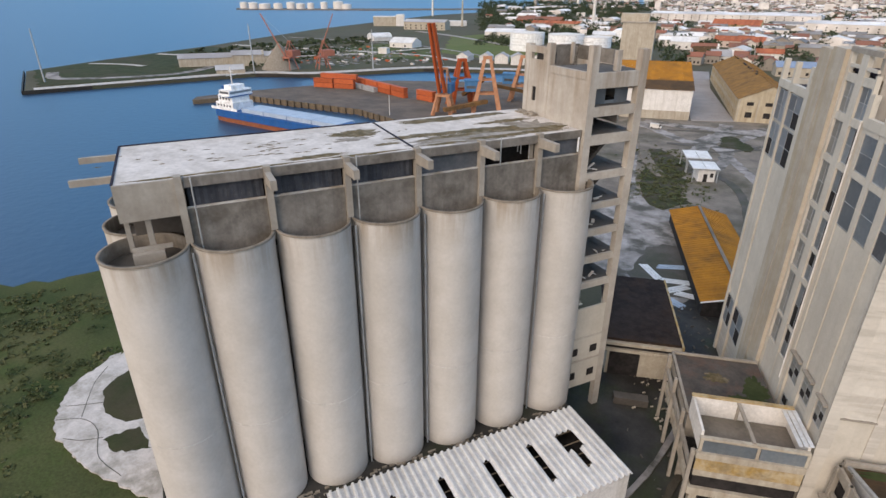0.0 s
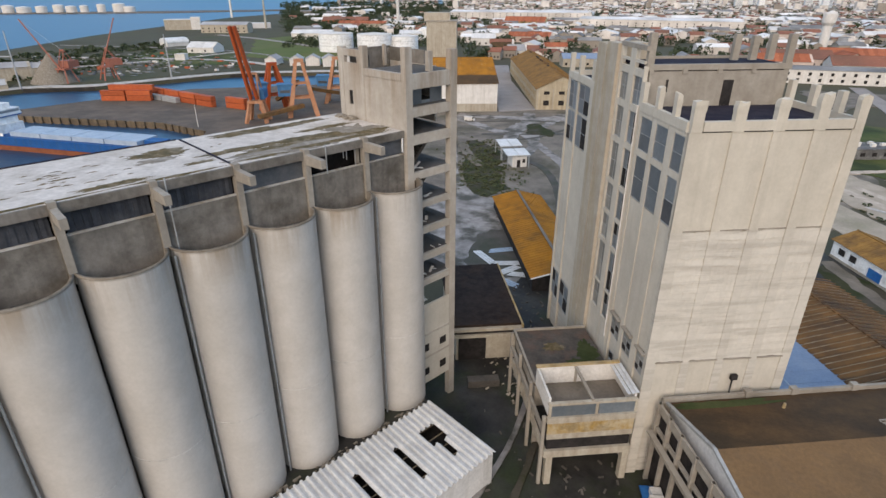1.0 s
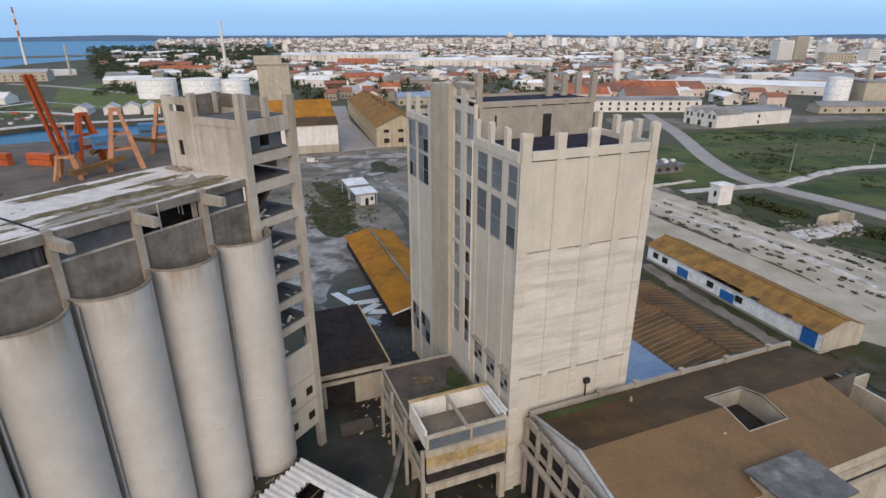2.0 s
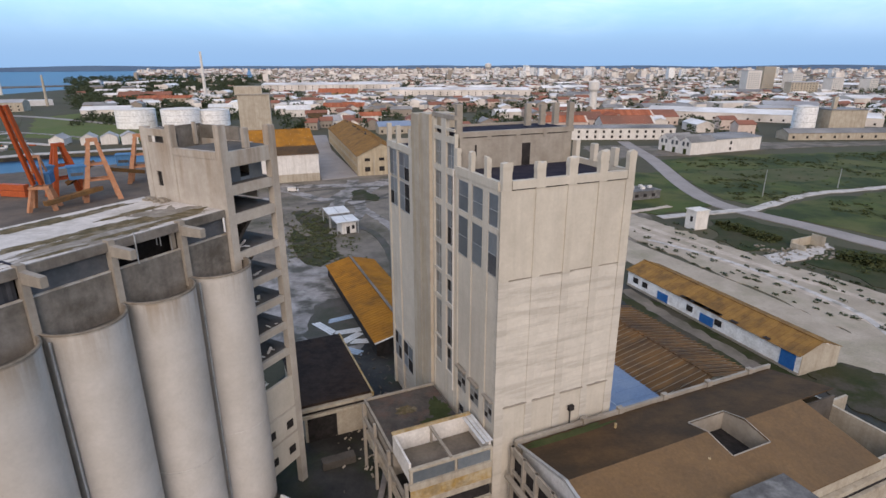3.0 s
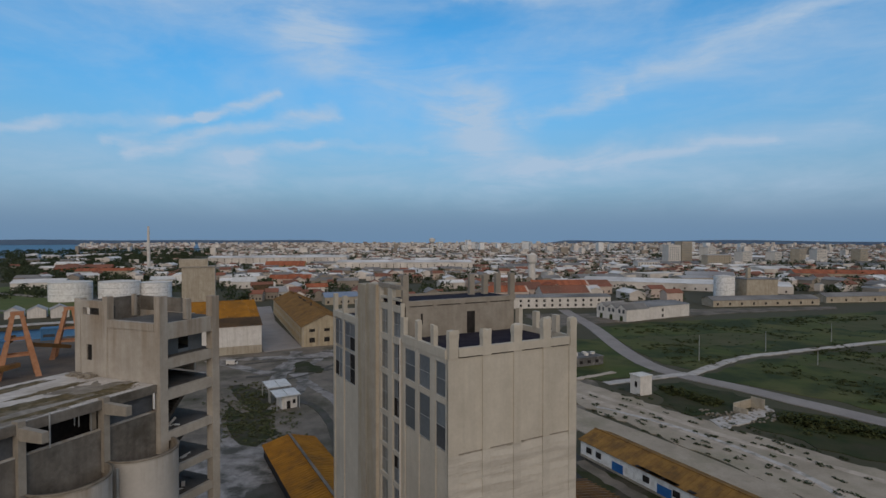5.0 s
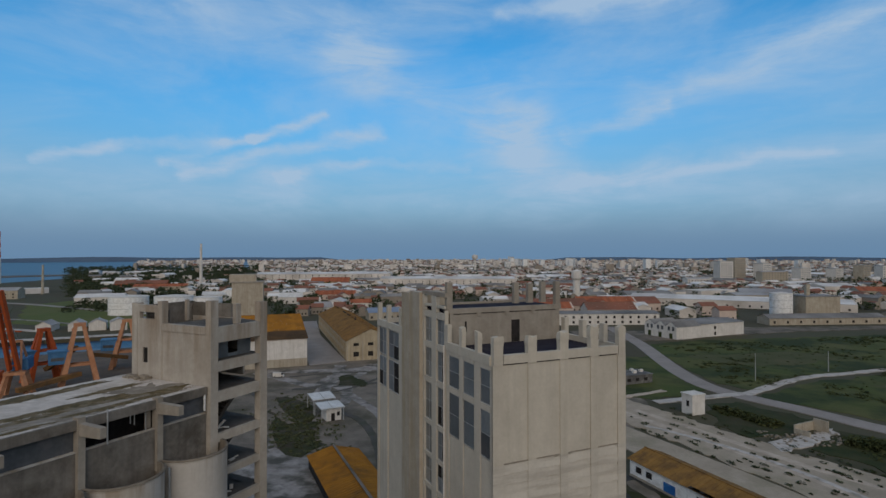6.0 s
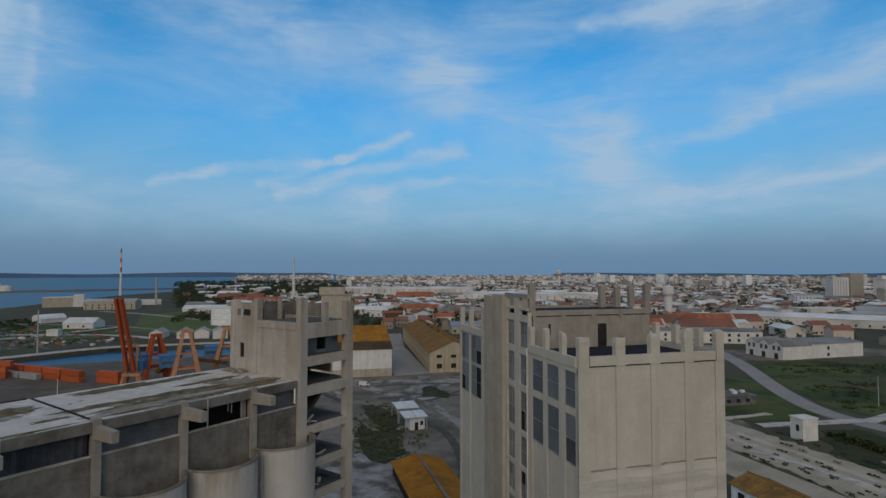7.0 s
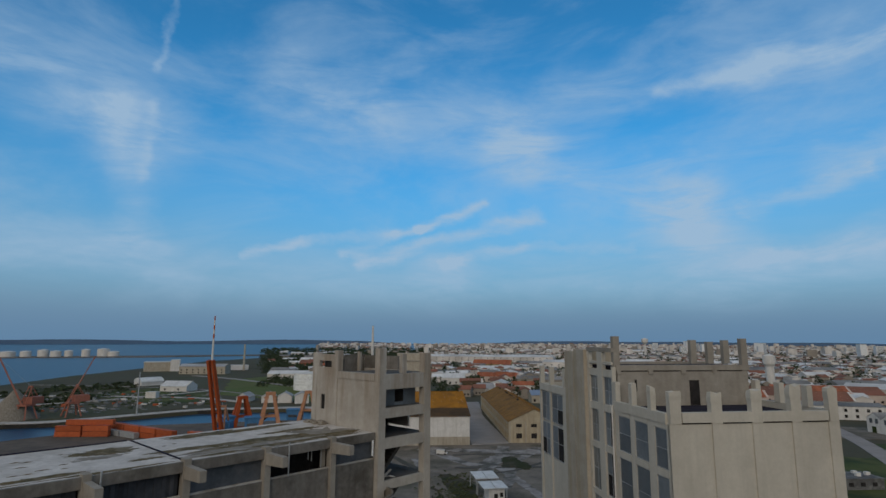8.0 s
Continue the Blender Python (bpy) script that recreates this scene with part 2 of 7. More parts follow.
GLASS_DARK = material("dirty_dark_glazing", (0.06, 0.065, 0.07), (0.09, 0.09, 0.095), 0.5, rough=0.4, rand=0.3)
GLASS_PALE = material("dusty_pale_glazing", (0.17, 0.17, 0.155), (0.22, 0.21, 0.19), 0.5, rough=0.4, spec=0.5, rand=0.3)
# near-black for dark parts; in openings it stands in for shade
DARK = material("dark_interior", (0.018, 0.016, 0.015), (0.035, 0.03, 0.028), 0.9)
CORR_DARK = material("dark_corrugated_cladding", (0.035, 0.038, 0.045), (0.06, 0.06, 0.065), 0.7, rough=0.6, rand=0.25)
BITUMEN = material("bitumen_roof", (0.022, 0.020, 0.030), (0.035, 0.032, 0.042), 0.5, rough=0.95, spec=0.05, grime=(0.06, 0.055, 0.055), grime_amt=0.5)
BLACKROOF = material("black_sheet_roof", (0.020, 0.015, 0.014), (0.035, 0.026, 0.022), 0.3, rough=0.95, spec=0.05, grime=(0.06, 0.035, 0.02), grime_amt=0.5, streak=(0.05, 0.04, 0.035), streak_amt=0.4)
ORANGE = material("lichen_orange_roof", (0.37, 0.155, 0.016), (0.27, 0.115, 0.016), 0.3, bump=0.3, grime=(0.12, 0.065, 0.022), grime_amt=0.7, rand=0.06)
OLDORANGE = material("faded_brown_orange_roof", (0.25, 0.135, 0.038), (0.19, 0.10, 0.032), 0.4, bump=0.3, grime=(0.10, 0.062, 0.03), grime_amt=0.7, grime_scale=0.2, rand=0.08)
RUSTROOF = material("rusty_brown_roof", (0.19, 0.095, 0.032), (0.12, 0.066, 0.028), 0.35, rough=0.8, bump=0.2, grime=(0.045, 0.033, 0.025), grime_amt=0.75, grime_scale=0.16, rand=0.2)
BROWNROOF = material("tan_sheet_roof", (0.165, 0.100, 0.048), (0.14, 0.085, 0.042), 0.22, rough=0.85, bump=0.1, grime=(0.085, 0.06, 0.037), grime_amt=0.6, grime_scale=0.1, streak=(0.12, 0.08, 0.05), streak_amt=0.4)
DARKROOF = material("dark_grown_roof", (0.064, 0.04, 0.022), (0.096, 0.056, 0.026), 0.3, bump=0.3, grime=(0.036, 0.027, 0.018), grime_amt=0.6, grime_scale=0.16)
METAL_WHITE = material("pale_corrugated_sheet", (0.62, 0.61, 0.59), (0.52, 0.51, 0.50), 0.5, rough=0.6, rand=0.06, grime=(0.38, 0.36, 0.33), grime_amt=0.45)
WHITE = material("white_paint", (0.66, 0.62, 0.57), (0.58, 0.545, 0.50), 0.4, bump=0.1, streak=(0.40, 0.36, 0.30), streak_amt=0.45, grime=(0.45, 0.41, 0.36), grime_amt=0.4)
OLDCREAM = material("grimy_ochre_cream_wall", (0.45, 0.375, 0.26), (0.37, 0.30, 0.20), 0.3, bump=0.1, streak=(0.18, 0.13, 0.08), streak_amt=0.6, grime=(0.42, 0.37, 0.28), grime_amt=0.5)
CREAM = material("cream_wall", (0.423, 0.373, 0.293), (0.342, 0.293, 0.225), 0.3, bump=0.1, streak=(0.234, 0.18, 0.126), streak_amt=0.55)
OCHRE = material("ochre_stained_render", (0.34, 0.22, 0.075), (0.42, 0.34, 0.22), 0.9, bump=0.2, grime=(0.16, 0.11, 0.05), grime_amt=0.6, grime_scale=0.5)
BLUE = material("blue_sheet_roof", (0.17, 0.22, 0.31), (0.21, 0.26, 0.34), 0.25, rough=0.6)
BLUE_PAINT = material("blue_paint", (0.02, 0.10, 0.30), (0.03, 0.13, 0.33), 0.5, rough=0.55)
SHIP_BLUE = material("ship_blue_hull", (0.012, 0.07, 0.22), (0.02, 0.09, 0.26), 0.3, rough=0.5, streak=(0.05, 0.08, 0.12), streak_amt=0.4)
SHIP_RED = material("ship_red_bottom", (0.25, 0.085, 0.04), (0.18, 0.06, 0.03), 0.3, rough=0.7)
HATCH = material("pale_blue_hatch", (0.34, 0.40, 0.47), (0.28, 0.34, 0.41), 0.3, rough=0.6)
CRANE_RED = material("orange_red_crane_paint", (0.357, 0.072, 0.019), (0.289, 0.06, 0.019), 0.5, rough=0.6)
# paler red for the two distant cranes
CRANE_PALE = material("pale_red_crane_paint", (0.34, 0.13, 0.085), (0.28, 0.11, 0.075), 0.5, rough=0.7)
CRANE_TAN = material("sun_faded_orange_paint", (0.45, 0.23, 0.13), (0.36, 0.16, 0.08), 0.5, rough=0.7)
CRANE_BLUE = material("faded_blue_crane_paint", (0.05, 0.14, 0.27), (0.07, 0.17, 0.30), 0.5, rough=0.6)
RED_BOX = material("container_red", (0.42, 0.10, 0.035), (0.34, 0.08, 0.03), 0.6, rough=0.6, rand=0.15)
STEEL_GREY = material("grey_lichened_slab", (0.13, 0.125, 0.12), (0.085, 0.08, 0.076), 0.5, bump=0.4, grime=(0.28, 0.27, 0.25), grime_amt=0.6, grime_scale=0.4)
STEEL = material("grey_galvanised_steel", (0.40, 0.40, 0.39), (0.30, 0.30, 0.29), 0.8, rough=0.5, metal=0.3)
REDTILE = material("clay_tile_roof", (0.336, 0.112, 0.056), (0.264, 0.088, 0.048), 0.15, rough=0.9, rand=0.2)
PINK = material("pink_plaster", (0.56, 0.45, 0.38), (0.48, 0.38, 0.32), 0.2)
CITY_GREY = material("town_grey_roofs", (0.42, 0.42, 0.42), (0.26, 0.25, 0.25), 0.02, rough=0.8)
FAR_WALL = material("far_pale_walls", (0.732, 0.673, 0.614), (0.448, 0.401, 0.354), 0.03)
FAR_CREAM = material("far_cream_walls", (0.328, 0.279, 0.225), (0.219, 0.189, 0.158), 0.02)
FAR_TILE = material("far_tile_roofs", (0.25, 0.105, 0.07), (0.16, 0.085, 0.062), 0.03, rough=0.9)
FAR_GREY = material("far_grey_roofs", (0.255, 0.247, 0.24), (0.135, 0.132, 0.128), 0.03)
FAR_SHEET = material("far_pale_roofs", (0.74, 0.72, 0.70), (0.44, 0.42, 0.40), 0.02)
BED = material("pale_ballast", (0.47, 0.39, 0.315), (0.38, 0.31, 0.245), 0.3, rough=1.0, grime=(0.25, 0.21, 0.16), grime_amt=0.5, grime_scale=0.15)
THICKET = material("dark_green_thicket", (0.034, 0.045, 0.015), (0.058, 0.063, 0.024), 0.3)
SCRUB = material("olive_scrub", (0.063, 0.075, 0.027), (0.09, 0.087, 0.042), 0.4)
WOOD = material("old_timber", (0.20, 0.15, 0.10), (0.13, 0.10, 0.07), 1.5)
LEAF = material("dark_foliage", (0.040, 0.050, 0.028), (0.055, 0.070, 0.034), 0.4)
GRASS = material("rough_grass", (0.023, 0.034, 0.011), (0.046, 0.048, 0.02), 0.16, rough=1.0, bump=0.8, bump_scale=1.5, grime=(0.058, 0.046, 0.029), grime_amt=0.85, grime_scale=0.05)
WEEDY = material("patchy_weeds", (0.026, 0.033, 0.011), (0.044, 0.042, 0.02), 0.25, rough=1.0, bump=0.8, bump_scale=2.0, grime=(0.066, 0.055, 0.042), grime_amt=0.9, grime_scale=0.14, grime_lo=0.47, grime_hi=0.60)
LAWN = material("green_field", (0.062, 0.080, 0.022), (0.092, 0.092, 0.034), 0.05, rough=1.0, bump=0.7, bump_scale=1.2, grime=(0.029, 0.041, 0.016), grime_amt=0.9, grime_scale=0.035, grime_lo=0.44, grime_hi=0.58)
DRYFIELD = material("dry_brown_grass", (0.088, 0.082, 0.040), (0.062, 0.070, 0.028), 0.08, rough=1.0, bump=0.7, bump_scale=1.2, grime=(0.055, 0.066, 0.022), grime_amt=0.8, grime_scale=0.05)
BANK = material("mottled_bank_grass", (0.046, 0.060, 0.018), (0.088, 0.080, 0.036), 0.14, rough=1.0, bump=0.8, bump_scale=1.5, grime=(0.026, 0.042, 0.012), grime_amt=0.9, grime_scale=0.07, grain=0.3)
EARTH = material("bare_grey_earth", (0.204, 0.172, 0.14), (0.128, 0.108, 0.088), 0.14, rough=1.0, bump=0.5, bump_scale=2.0, grime=(0.06, 0.058, 0.036), grime_amt=0.8, grime_scale=0.06)
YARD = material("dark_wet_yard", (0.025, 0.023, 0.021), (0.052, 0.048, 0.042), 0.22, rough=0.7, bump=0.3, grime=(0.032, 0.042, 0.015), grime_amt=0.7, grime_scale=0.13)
PALE_YARD = material("pale_dusty_concrete", (0.323, 0.293, 0.272), (0.196, 0.174, 0.157), 0.25, rough=0.95, grime=(0.064, 0.061, 0.049), grime_amt=0.9, grime_scale=0.15, grime_lo=0.45, grime_hi=0.62)
QUAY = material("quay_paving", (0.14, 0.108, 0.084), (0.096, 0.076, 0.06), 0.1, rough=0.9, grime=(0.08, 0.068, 0.056), grime_amt=0.6, grime_scale=0.05)
ROADM = material("worn_asphalt_road", (0.29, 0.255, 0.23), (0.235, 0.205, 0.185), 0.1, rough=0.9)
BRIGHTGRASS = material("bright_meadow", (0.081, 0.105, 0.028), (0.105, 0.115, 0.038), 0.03, rough=1.0, grime=(0.119, 0.105, 0.049), grime_amt=0.5, grime_scale=0.02)
PIERWALL = material("brown_stained_pier_wall", (0.17, 0.125, 0.08), (0.12, 0.09, 0.06), 0.4, bump=0.3, streak=(0.06, 0.05, 0.04), streak_amt=0.6)
ROOFTOP = material("littered_flat_roof", (0.099, 0.084, 0.071), (0.062, 0.053, 0.046), 0.5, bump=0.5, grime=(0.124, 0.074, 0.053), grime_amt=0.7, grime_scale=0.4)
DARKWALL = material("dark_wet_quay_wall", (0.021, 0.02, 0.018), (0.042, 0.035, 0.028), 0.3, rough=0.7)
PATHM = material("cracked_white_path", (0.50, 0.45, 0.41), (0.38, 0.345, 0.31), 0.4, rough=0.95, grime=(0.15, 0.14, 0.10), grime_amt=0.65, grime_scale=0.3)
SANDY = material("pale_track_bed", (0.375, 0.312, 0.242), (0.29, 0.24, 0.182), 0.15, rough=1.0, grime=(0.22, 0.20, 0.13), grime_amt=0.6, grime_scale=0.09)
LAND = material("hinterland", (0.06, 0.057, 0.034), (0.098, 0.083, 0.058), 0.012, rough=1.0, grime=(0.049, 0.06, 0.026), grime_amt=0.7, grime_scale=0.012)
RUBBLE = material("rubble", (0.36, 0.31, 0.25), (0.20, 0.17, 0.13), 1.5, rough=1.0, rand=0.3)
WHITEWASH = material("flaking_whitewash", (0.80, 0.79, 0.77), (0.70, 0.69, 0.67), 0.5, bump=0.15, streak=(0.5, 0.47, 0.43), streak_amt=0.35, grime=(0.42, 0.39, 0.35), grime_amt=0.45, grime_scale=0.5)
# the blue of distance haze is put into the hills' colour
HILL = material("haze_blue_hills", (0.07, 0.11, 0.17), (0.085, 0.13, 0.19), 0.004, rough=1.0)

WATER = bpy.data.materials.new("harbour_water")
WATER.use_nodes = True
_n, _l = WATER.node_tree.nodes, WATER.node_tree.links
_b = _n["Principled BSDF"]
_b.inputs["Base Color"].default_value = (0.012, 0.042, 0.085, 1)
_b.inputs["Roughness"].default_value = 0.38
_b.inputs["Specular IOR Level"].default_value = 0.32
_g = _n.new("ShaderNodeNewGeometry")
_t = _n.new("ShaderNodeTexNoise")
_t.inputs["Scale"].default_value = 0.35
_t.inputs["Detail"].default_value = 5.0
_l.new(_g.outputs["Position"], _t.inputs[0])
_u = _n.new("ShaderNodeBump")
_u.inputs["Strength"].default_value = 0.55
_u.inputs["Distance"].default_value = 0.25
_l.new(_t.outputs[0], _u.inputs["Height"])
_l.new(_u.outputs[0], _b.inputs["Normal"])


# ---- building blocks ----
def box(bm, x0, x1, y0, y1, z0, z1):
    v = [bm.verts.new(p) for p in ((x0, y0, z0), (x1, y0, z0), (x1, y1, z0), (x0, y1, z0),
                                   (x0, y0, z1), (x1, y0, z1), (x1, y1, z1), (x0, y1, z1))]
    for f in ((3, 2, 1, 0), (4, 5, 6, 7), (0, 1, 5, 4), (1, 2, 6, 5), (2, 3, 7, 6), (3, 0, 4, 7)):
        bm.faces.new([v[i] for i in f])
    return v


def bar(bm, a, b, w, d=None):
    """A square bar from a to b."""
    a, b = Vector(a), Vector(b)
    m = (b - a).to_track_quat("Z", "Y").to_matrix()
    d = d or w
    n = (b - a).length
    v = [bm.verts.new(a + m @ Vector((sx * w / 2, sy * d / 2, h))) for h in (0, n) for sx, sy in ((-1, -1), (1, -1), (1, 1), (-1, 1))]
    for f in ((3, 2, 1, 0), (4, 5, 6, 7), (0, 1, 5, 4), (1, 2, 6, 5), (2, 3, 7, 6), (3, 0, 4, 7)):
        bm.faces.new([v[i] for i in f])


def prism(bm, outline, z0, z1):
    """A flat slab with the given outline of (x, y)."""
    lo = [bm.verts.new((x, y, z0)) for x, y in outline]
    hi = [bm.verts.new((x, y, z1)) for x, y in outline]
    bm.faces.new(hi)
    bm.faces.new(lo[::-1])
    n = len(outline)
    for i in range(n):
        bm.faces.new((lo[i], lo[(i + 1) % n], hi[(i + 1) % n], hi[i]))


def lathe(bm, profile, n=48, cx=0.0, cy=0.0, closed=False):
    rings = [[bm.verts.new((cx + r * math.cos(2 * math.pi * k / n), cy + r * math.sin(2 * math.pi * k / n), z)) for k in range(n)] for r, z in profile]
    for a, b in zip(rings, rings[1:]):
        for k in range(n):
            bm.faces.new((a[k], a[(k + 1) % n], b[(k + 1) % n], b[k]))
    if closed:
        bm.faces.new(rings[-1])
        bm.faces.new(rings[0][::-1])


def gable(bm, x0, x1, y0, y1, z0, z1, th=0.25, over=0.4):
    """A pitched roof of real thickness, ridge along x."""
    ym = (y0 + y1) / 2
    k = (z1 - z0) / (ym - y0)
    ya, yb, ze = y0 - over, y1 + over, z0 - over * k
    pts = [(ya, ze), (ym, z1), (yb, ze), (yb, ze + th), (ym, z1 + th), (ya, ze + th)]
    a = [bm.verts.new((x0 - over, y, z)) for y, z in pts]
    b = [bm.verts.new((x1 + over, y, z)) for y, z in pts]
    for i in range(6):
        bm.faces.new((a[i], b[i], b[(i + 1) % 6], a[(i + 1) % 6]))
    for q, s in ((a, 1), (b, -1)):
        for f in ((0, 1, 4, 5), (1, 2, 3, 4)):
            bm.faces.new([q[i] for i in f[::s]])


def gable_walls(bm, x0, x1, y0, y1, z1, z2):
    """Solid walls with gable ends under a roof whose ridge runs along x."""
    ym = (y0 + y1) / 2
    pts = [(y0, 0), (y1, 0), (y1, z1), (ym, z2), (y0, z1)]
    a = [bm.verts.new((x0, y, z)) for y, z in pts]
    b = [bm.verts.new((x1, y, z)) for y, z in pts]
    for i in range(5):
        bm.faces.new((a[i], a[(i + 1) % 5], b[(i + 1) % 5], b[i]))
    bm.faces.new(a[::-1])
    bm.faces.new(b)


def broken_post(bm, x0, x1, y0, y1, z0, z1, seed):
    """A square post whose head has crumbled and bulges a little."""
    r = random.Random(seed)
    ring = [(x0, y0), ((x0 + x1) / 2, y0), (x1, y0), (x1, y1), ((x0 + x1) / 2, y1), (x0, y1)]
    cx, cy = (x0 + x1) / 2, (y0 + y1) / 2
    h = z1 - z0
    rows = []
    for q, bulge, dz in ((0.0, 1.0, 0.0), (0.62, 1.0, 0.02), (0.74, 1.05, 0.05), (0.88, 1.08, 0.08), (1.0, 0.98, 0.14)):
        rows.append([bm.verts.new((cx + (x - cx) * (bulge + r.uniform(-0.09, 0.09) * (q > 0.7)), cy + (y - cy) * (bulge + r.uniform(-0.09, 0.09) * (q > 0.7)), z0 + h * q + r.uniform(-dz, dz))) for x, y in ring])
    for a, b in zip(rows, rows[1:]):
        for k in range(6):
            bm.faces.new((a[k], a[(k + 1) % 6], b[(k + 1) % 6], b[k]))
    bm.faces.new(rows[0][::-1])
    bm.faces.new(rows[-1])


def mesh_of(name, bm, mat, smooth=False):
    bmesh.ops.recalc_face_normals(bm, faces=bm.faces)
    me = bpy.data.meshes.new(name)
    bm.to_mesh(me)
    bm.free()
    for mm in mat if isinstance(mat, (list, tuple)) else (mat,):
        me.materials.append(mm)
    if smooth:
        for p in me.polygons:
            p.use_smooth = len(p.vertices) == 4
    return me


def part(name, bm, mat, parent, label="", smooth=False):
    ob = new(name, mesh_of(name, bm, mat, smooth))
    ob.parent = parent
    return tagged(ob, label)


def share(name, me, parent, m):
    ob = new(name, me)
    ob.parent = parent
    ob.matrix_basis = m
    return ob


def boxpart(name, dims, mat, parent, label=""):
    bm = bmesh.new()
    box(bm, *dims)
    return part(name, bm, mat, parent, label)


def thing(name, m, label, category, group="", kind=""):
    ob = new(name)
    ob.matrix_basis = m
    return tagged(ob, label, category, group, kind)


def single(name, bm, mat, m, label, category, group="", kind="", smooth=False):
    ob = new(name, mesh_of(name, bm, mat, smooth))
    ob.matrix_basis = m
    return tagged(ob, label, category, group, kind)


I4 = Matrix.Identity(4)
def spread(k):
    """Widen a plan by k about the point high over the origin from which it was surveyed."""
    return pose(0, 0, 50) @ Matrix.Scale(k, 4) @ pose(0, 0, -50)


SHED_POSE = spread(1.115) @ pose(-25.65, 50.35, 0, 0, 0, 66.6)     # local x runs along the silo row, local y to its far side
SILO_POSE = pose(-28.09, 55.13, -4.74, 0, 0, 66.6) @ Matrix.Scale(1.095, 4)
TOWER_POSE = pose(1.33, 56.0, 0, 0, 0, 28.5)       # local x along the broad front, local y along the glazed side
STEP = 6.5

# ---- ground, water, roads ----
LAYER = [0.012]


def ragged(outline, amp, seed):
    """The same outline, with wandering edges."""
    out = []
    for n, p in enumerate(outline):
        a, b = Vector(p), Vector(outline[(n + 1) % len(outline)])
        q = Vector((-(b - a).y, (b - a).x)).normalized()
        m = max(1, min(40, int((b - a).length / (amp * 1.3))))
        for j in range(m):
            c = a.lerp(b, j / m)
            w = noise.noise(Vector((c.x * 0.9 / amp, c.y * 0.9 / amp, seed))) + 0.6 * noise.noise(Vector((c.x * 0.27 / amp, c.y * 0.27 / amp, seed + 5)))
            out.append(tuple(c + q * w * amp * 1.3))
    return out


def curved(line, m=5):
    """A smooth line through the given points."""
    pts = [Vector(p) for p in line]
    pts = [2 * pts[0] - pts[1]] + pts + [2 * pts[-1] - pts[-2]]
    out = []
    for a, b, c, d in zip(pts, pts[1:], pts[2:], pts[3:]):
        for j in range(m):
            t = j / m
            out.append(tuple(0.5 * (2 * b + (c - a) * t + (2 * a - 5 * b + 4 * c - d) * t * t + (3 * b - a - 3 * c + d) * t ** 3)))
    out.append(tuple(pts[-2]))
    return out


def sheet(name, outline, z, mat, label, category, thick=0.0, k=1.04, rag=0.0):
    """A flat piece of ground; each later one lies a little above the earlier ones."""
    bm = bmesh.new()
    if rag:
        outline = ragged(outline, rag, LAYER[0] * 999)
    outline, z = [(x * k, y * k) for x, y in outline], -2.0
    if not thick:
        LAYER[0] += 0.005
        z += LAYER[0]
    hi = [bm.verts.new((x, y, z)) for x, y in outline]
    lo = [bm.verts.new((x, y, z - thick if thick else -2.02)) for x, y in outline]
    top = bm.faces.new(hi)
    for i in range(len(hi)):
        bm.faces.new((lo[i], lo[(i + 1) % len(hi)], hi[(i + 1) % len(hi)], hi[i]))
    top.normal_update()
    if top.normal.z < 0:
        for f in bm.faces:
            f.normal_flip()
    bmesh.ops.triangulate(bm, faces=[top])
    me = bpy.data.meshes.new(name)
    bm.to_mesh(me)
    bm.free()
    me.materials.append(mat)
    return tagged(new(name, me), label, category, kind="structure")


def strip(name, line, width, z, mat, label, category, k=1.04, rag=0.0):
    """A band along a smooth line of points, of even or wandering width."""
    LAYER[0] += 0.005
    line = curved(line, 9 if rag else 5)
    bm = bmesh.new()
    rows = []
    for n, p in enumerate(line):
        d = Vector(line[min(n + 1, len(line) - 1)]) - Vector(line[max(n - 1, 0)])
        q = Vector((-d.y, d.x)).normalized() * width / 2
        w = [1 + (0.55 if rag else 0.0) * noise.noise(Vector((n * 0.8, side * 7.0, LAYER[0] * 999))) for side in (0, 1)]
        a, b = (Vector(p) + q * w[0]) * k, (Vector(p) - q * w[1]) * k
        rows.append([bm.verts.new(v) for v in ((a.x, a.y, -2.02), (a.x, a.y, -2 + LAYER[0]), (b.x, b.y, -2 + LAYER[0]), (b.x, b.y, -2.02))])
    for r0, r1 in zip(rows, rows[1:]):
        for i in range(3):
            bm.faces.new((r0[i], r0[i + 1], r1[i + 1], r1[i]))
    bmesh.ops.recalc_face_normals(bm, faces=bm.faces)
    if sum(f.normal.z for f in bm.faces) < 0:
        for f in bm.faces:
            f.normal_flip()
    me = bpy.data.meshes.new(name)
    bm.to_mesh(me)
    bm.free()
    me.materials.append(mat)
    return tagged(new(name, me), label, category, kind="structure")


SHORE = [(-900, -900), (-150, -60), (-125, -10), (-117, 12), (-109, 27), (-103, 50), (-100, 85), (-112, 112), (-148, 134), (-166, 160),
         (-192, 164), (-263, 149), (-271, 126), (-277, 131), (-273, 160), (-262, 196), (-246, 232), (-205, 262), (-176, 285), (-188, 312), (-212, 321), (-240, 305),
         (-268, 286), (-301, 217), (-330, 196), (-348, 132), (-361, 79), (-450, 103), (-480, 159), (-526, 264), (-647, 483),
         (-820, 900), (-900, 1500), (-700, 2300), (-1200, 4800), (4800, 4800), (4800, -900)]
sheet("ground", SHORE, 0.0, LAND, "flat coastal land of dry grass and bare earth", "ground", thick=4.0)
bm = bmesh.new()
bm.faces.new([bm.verts.new(p) for p in ((-4900, -4000, -4), (400, -4000, -4), (400, 4900, -4), (-4900, 4900, -4))])
single("water", bm, WATER, I4, "calm blue-grey harbour water with fine ripples", "water", kind="structure")
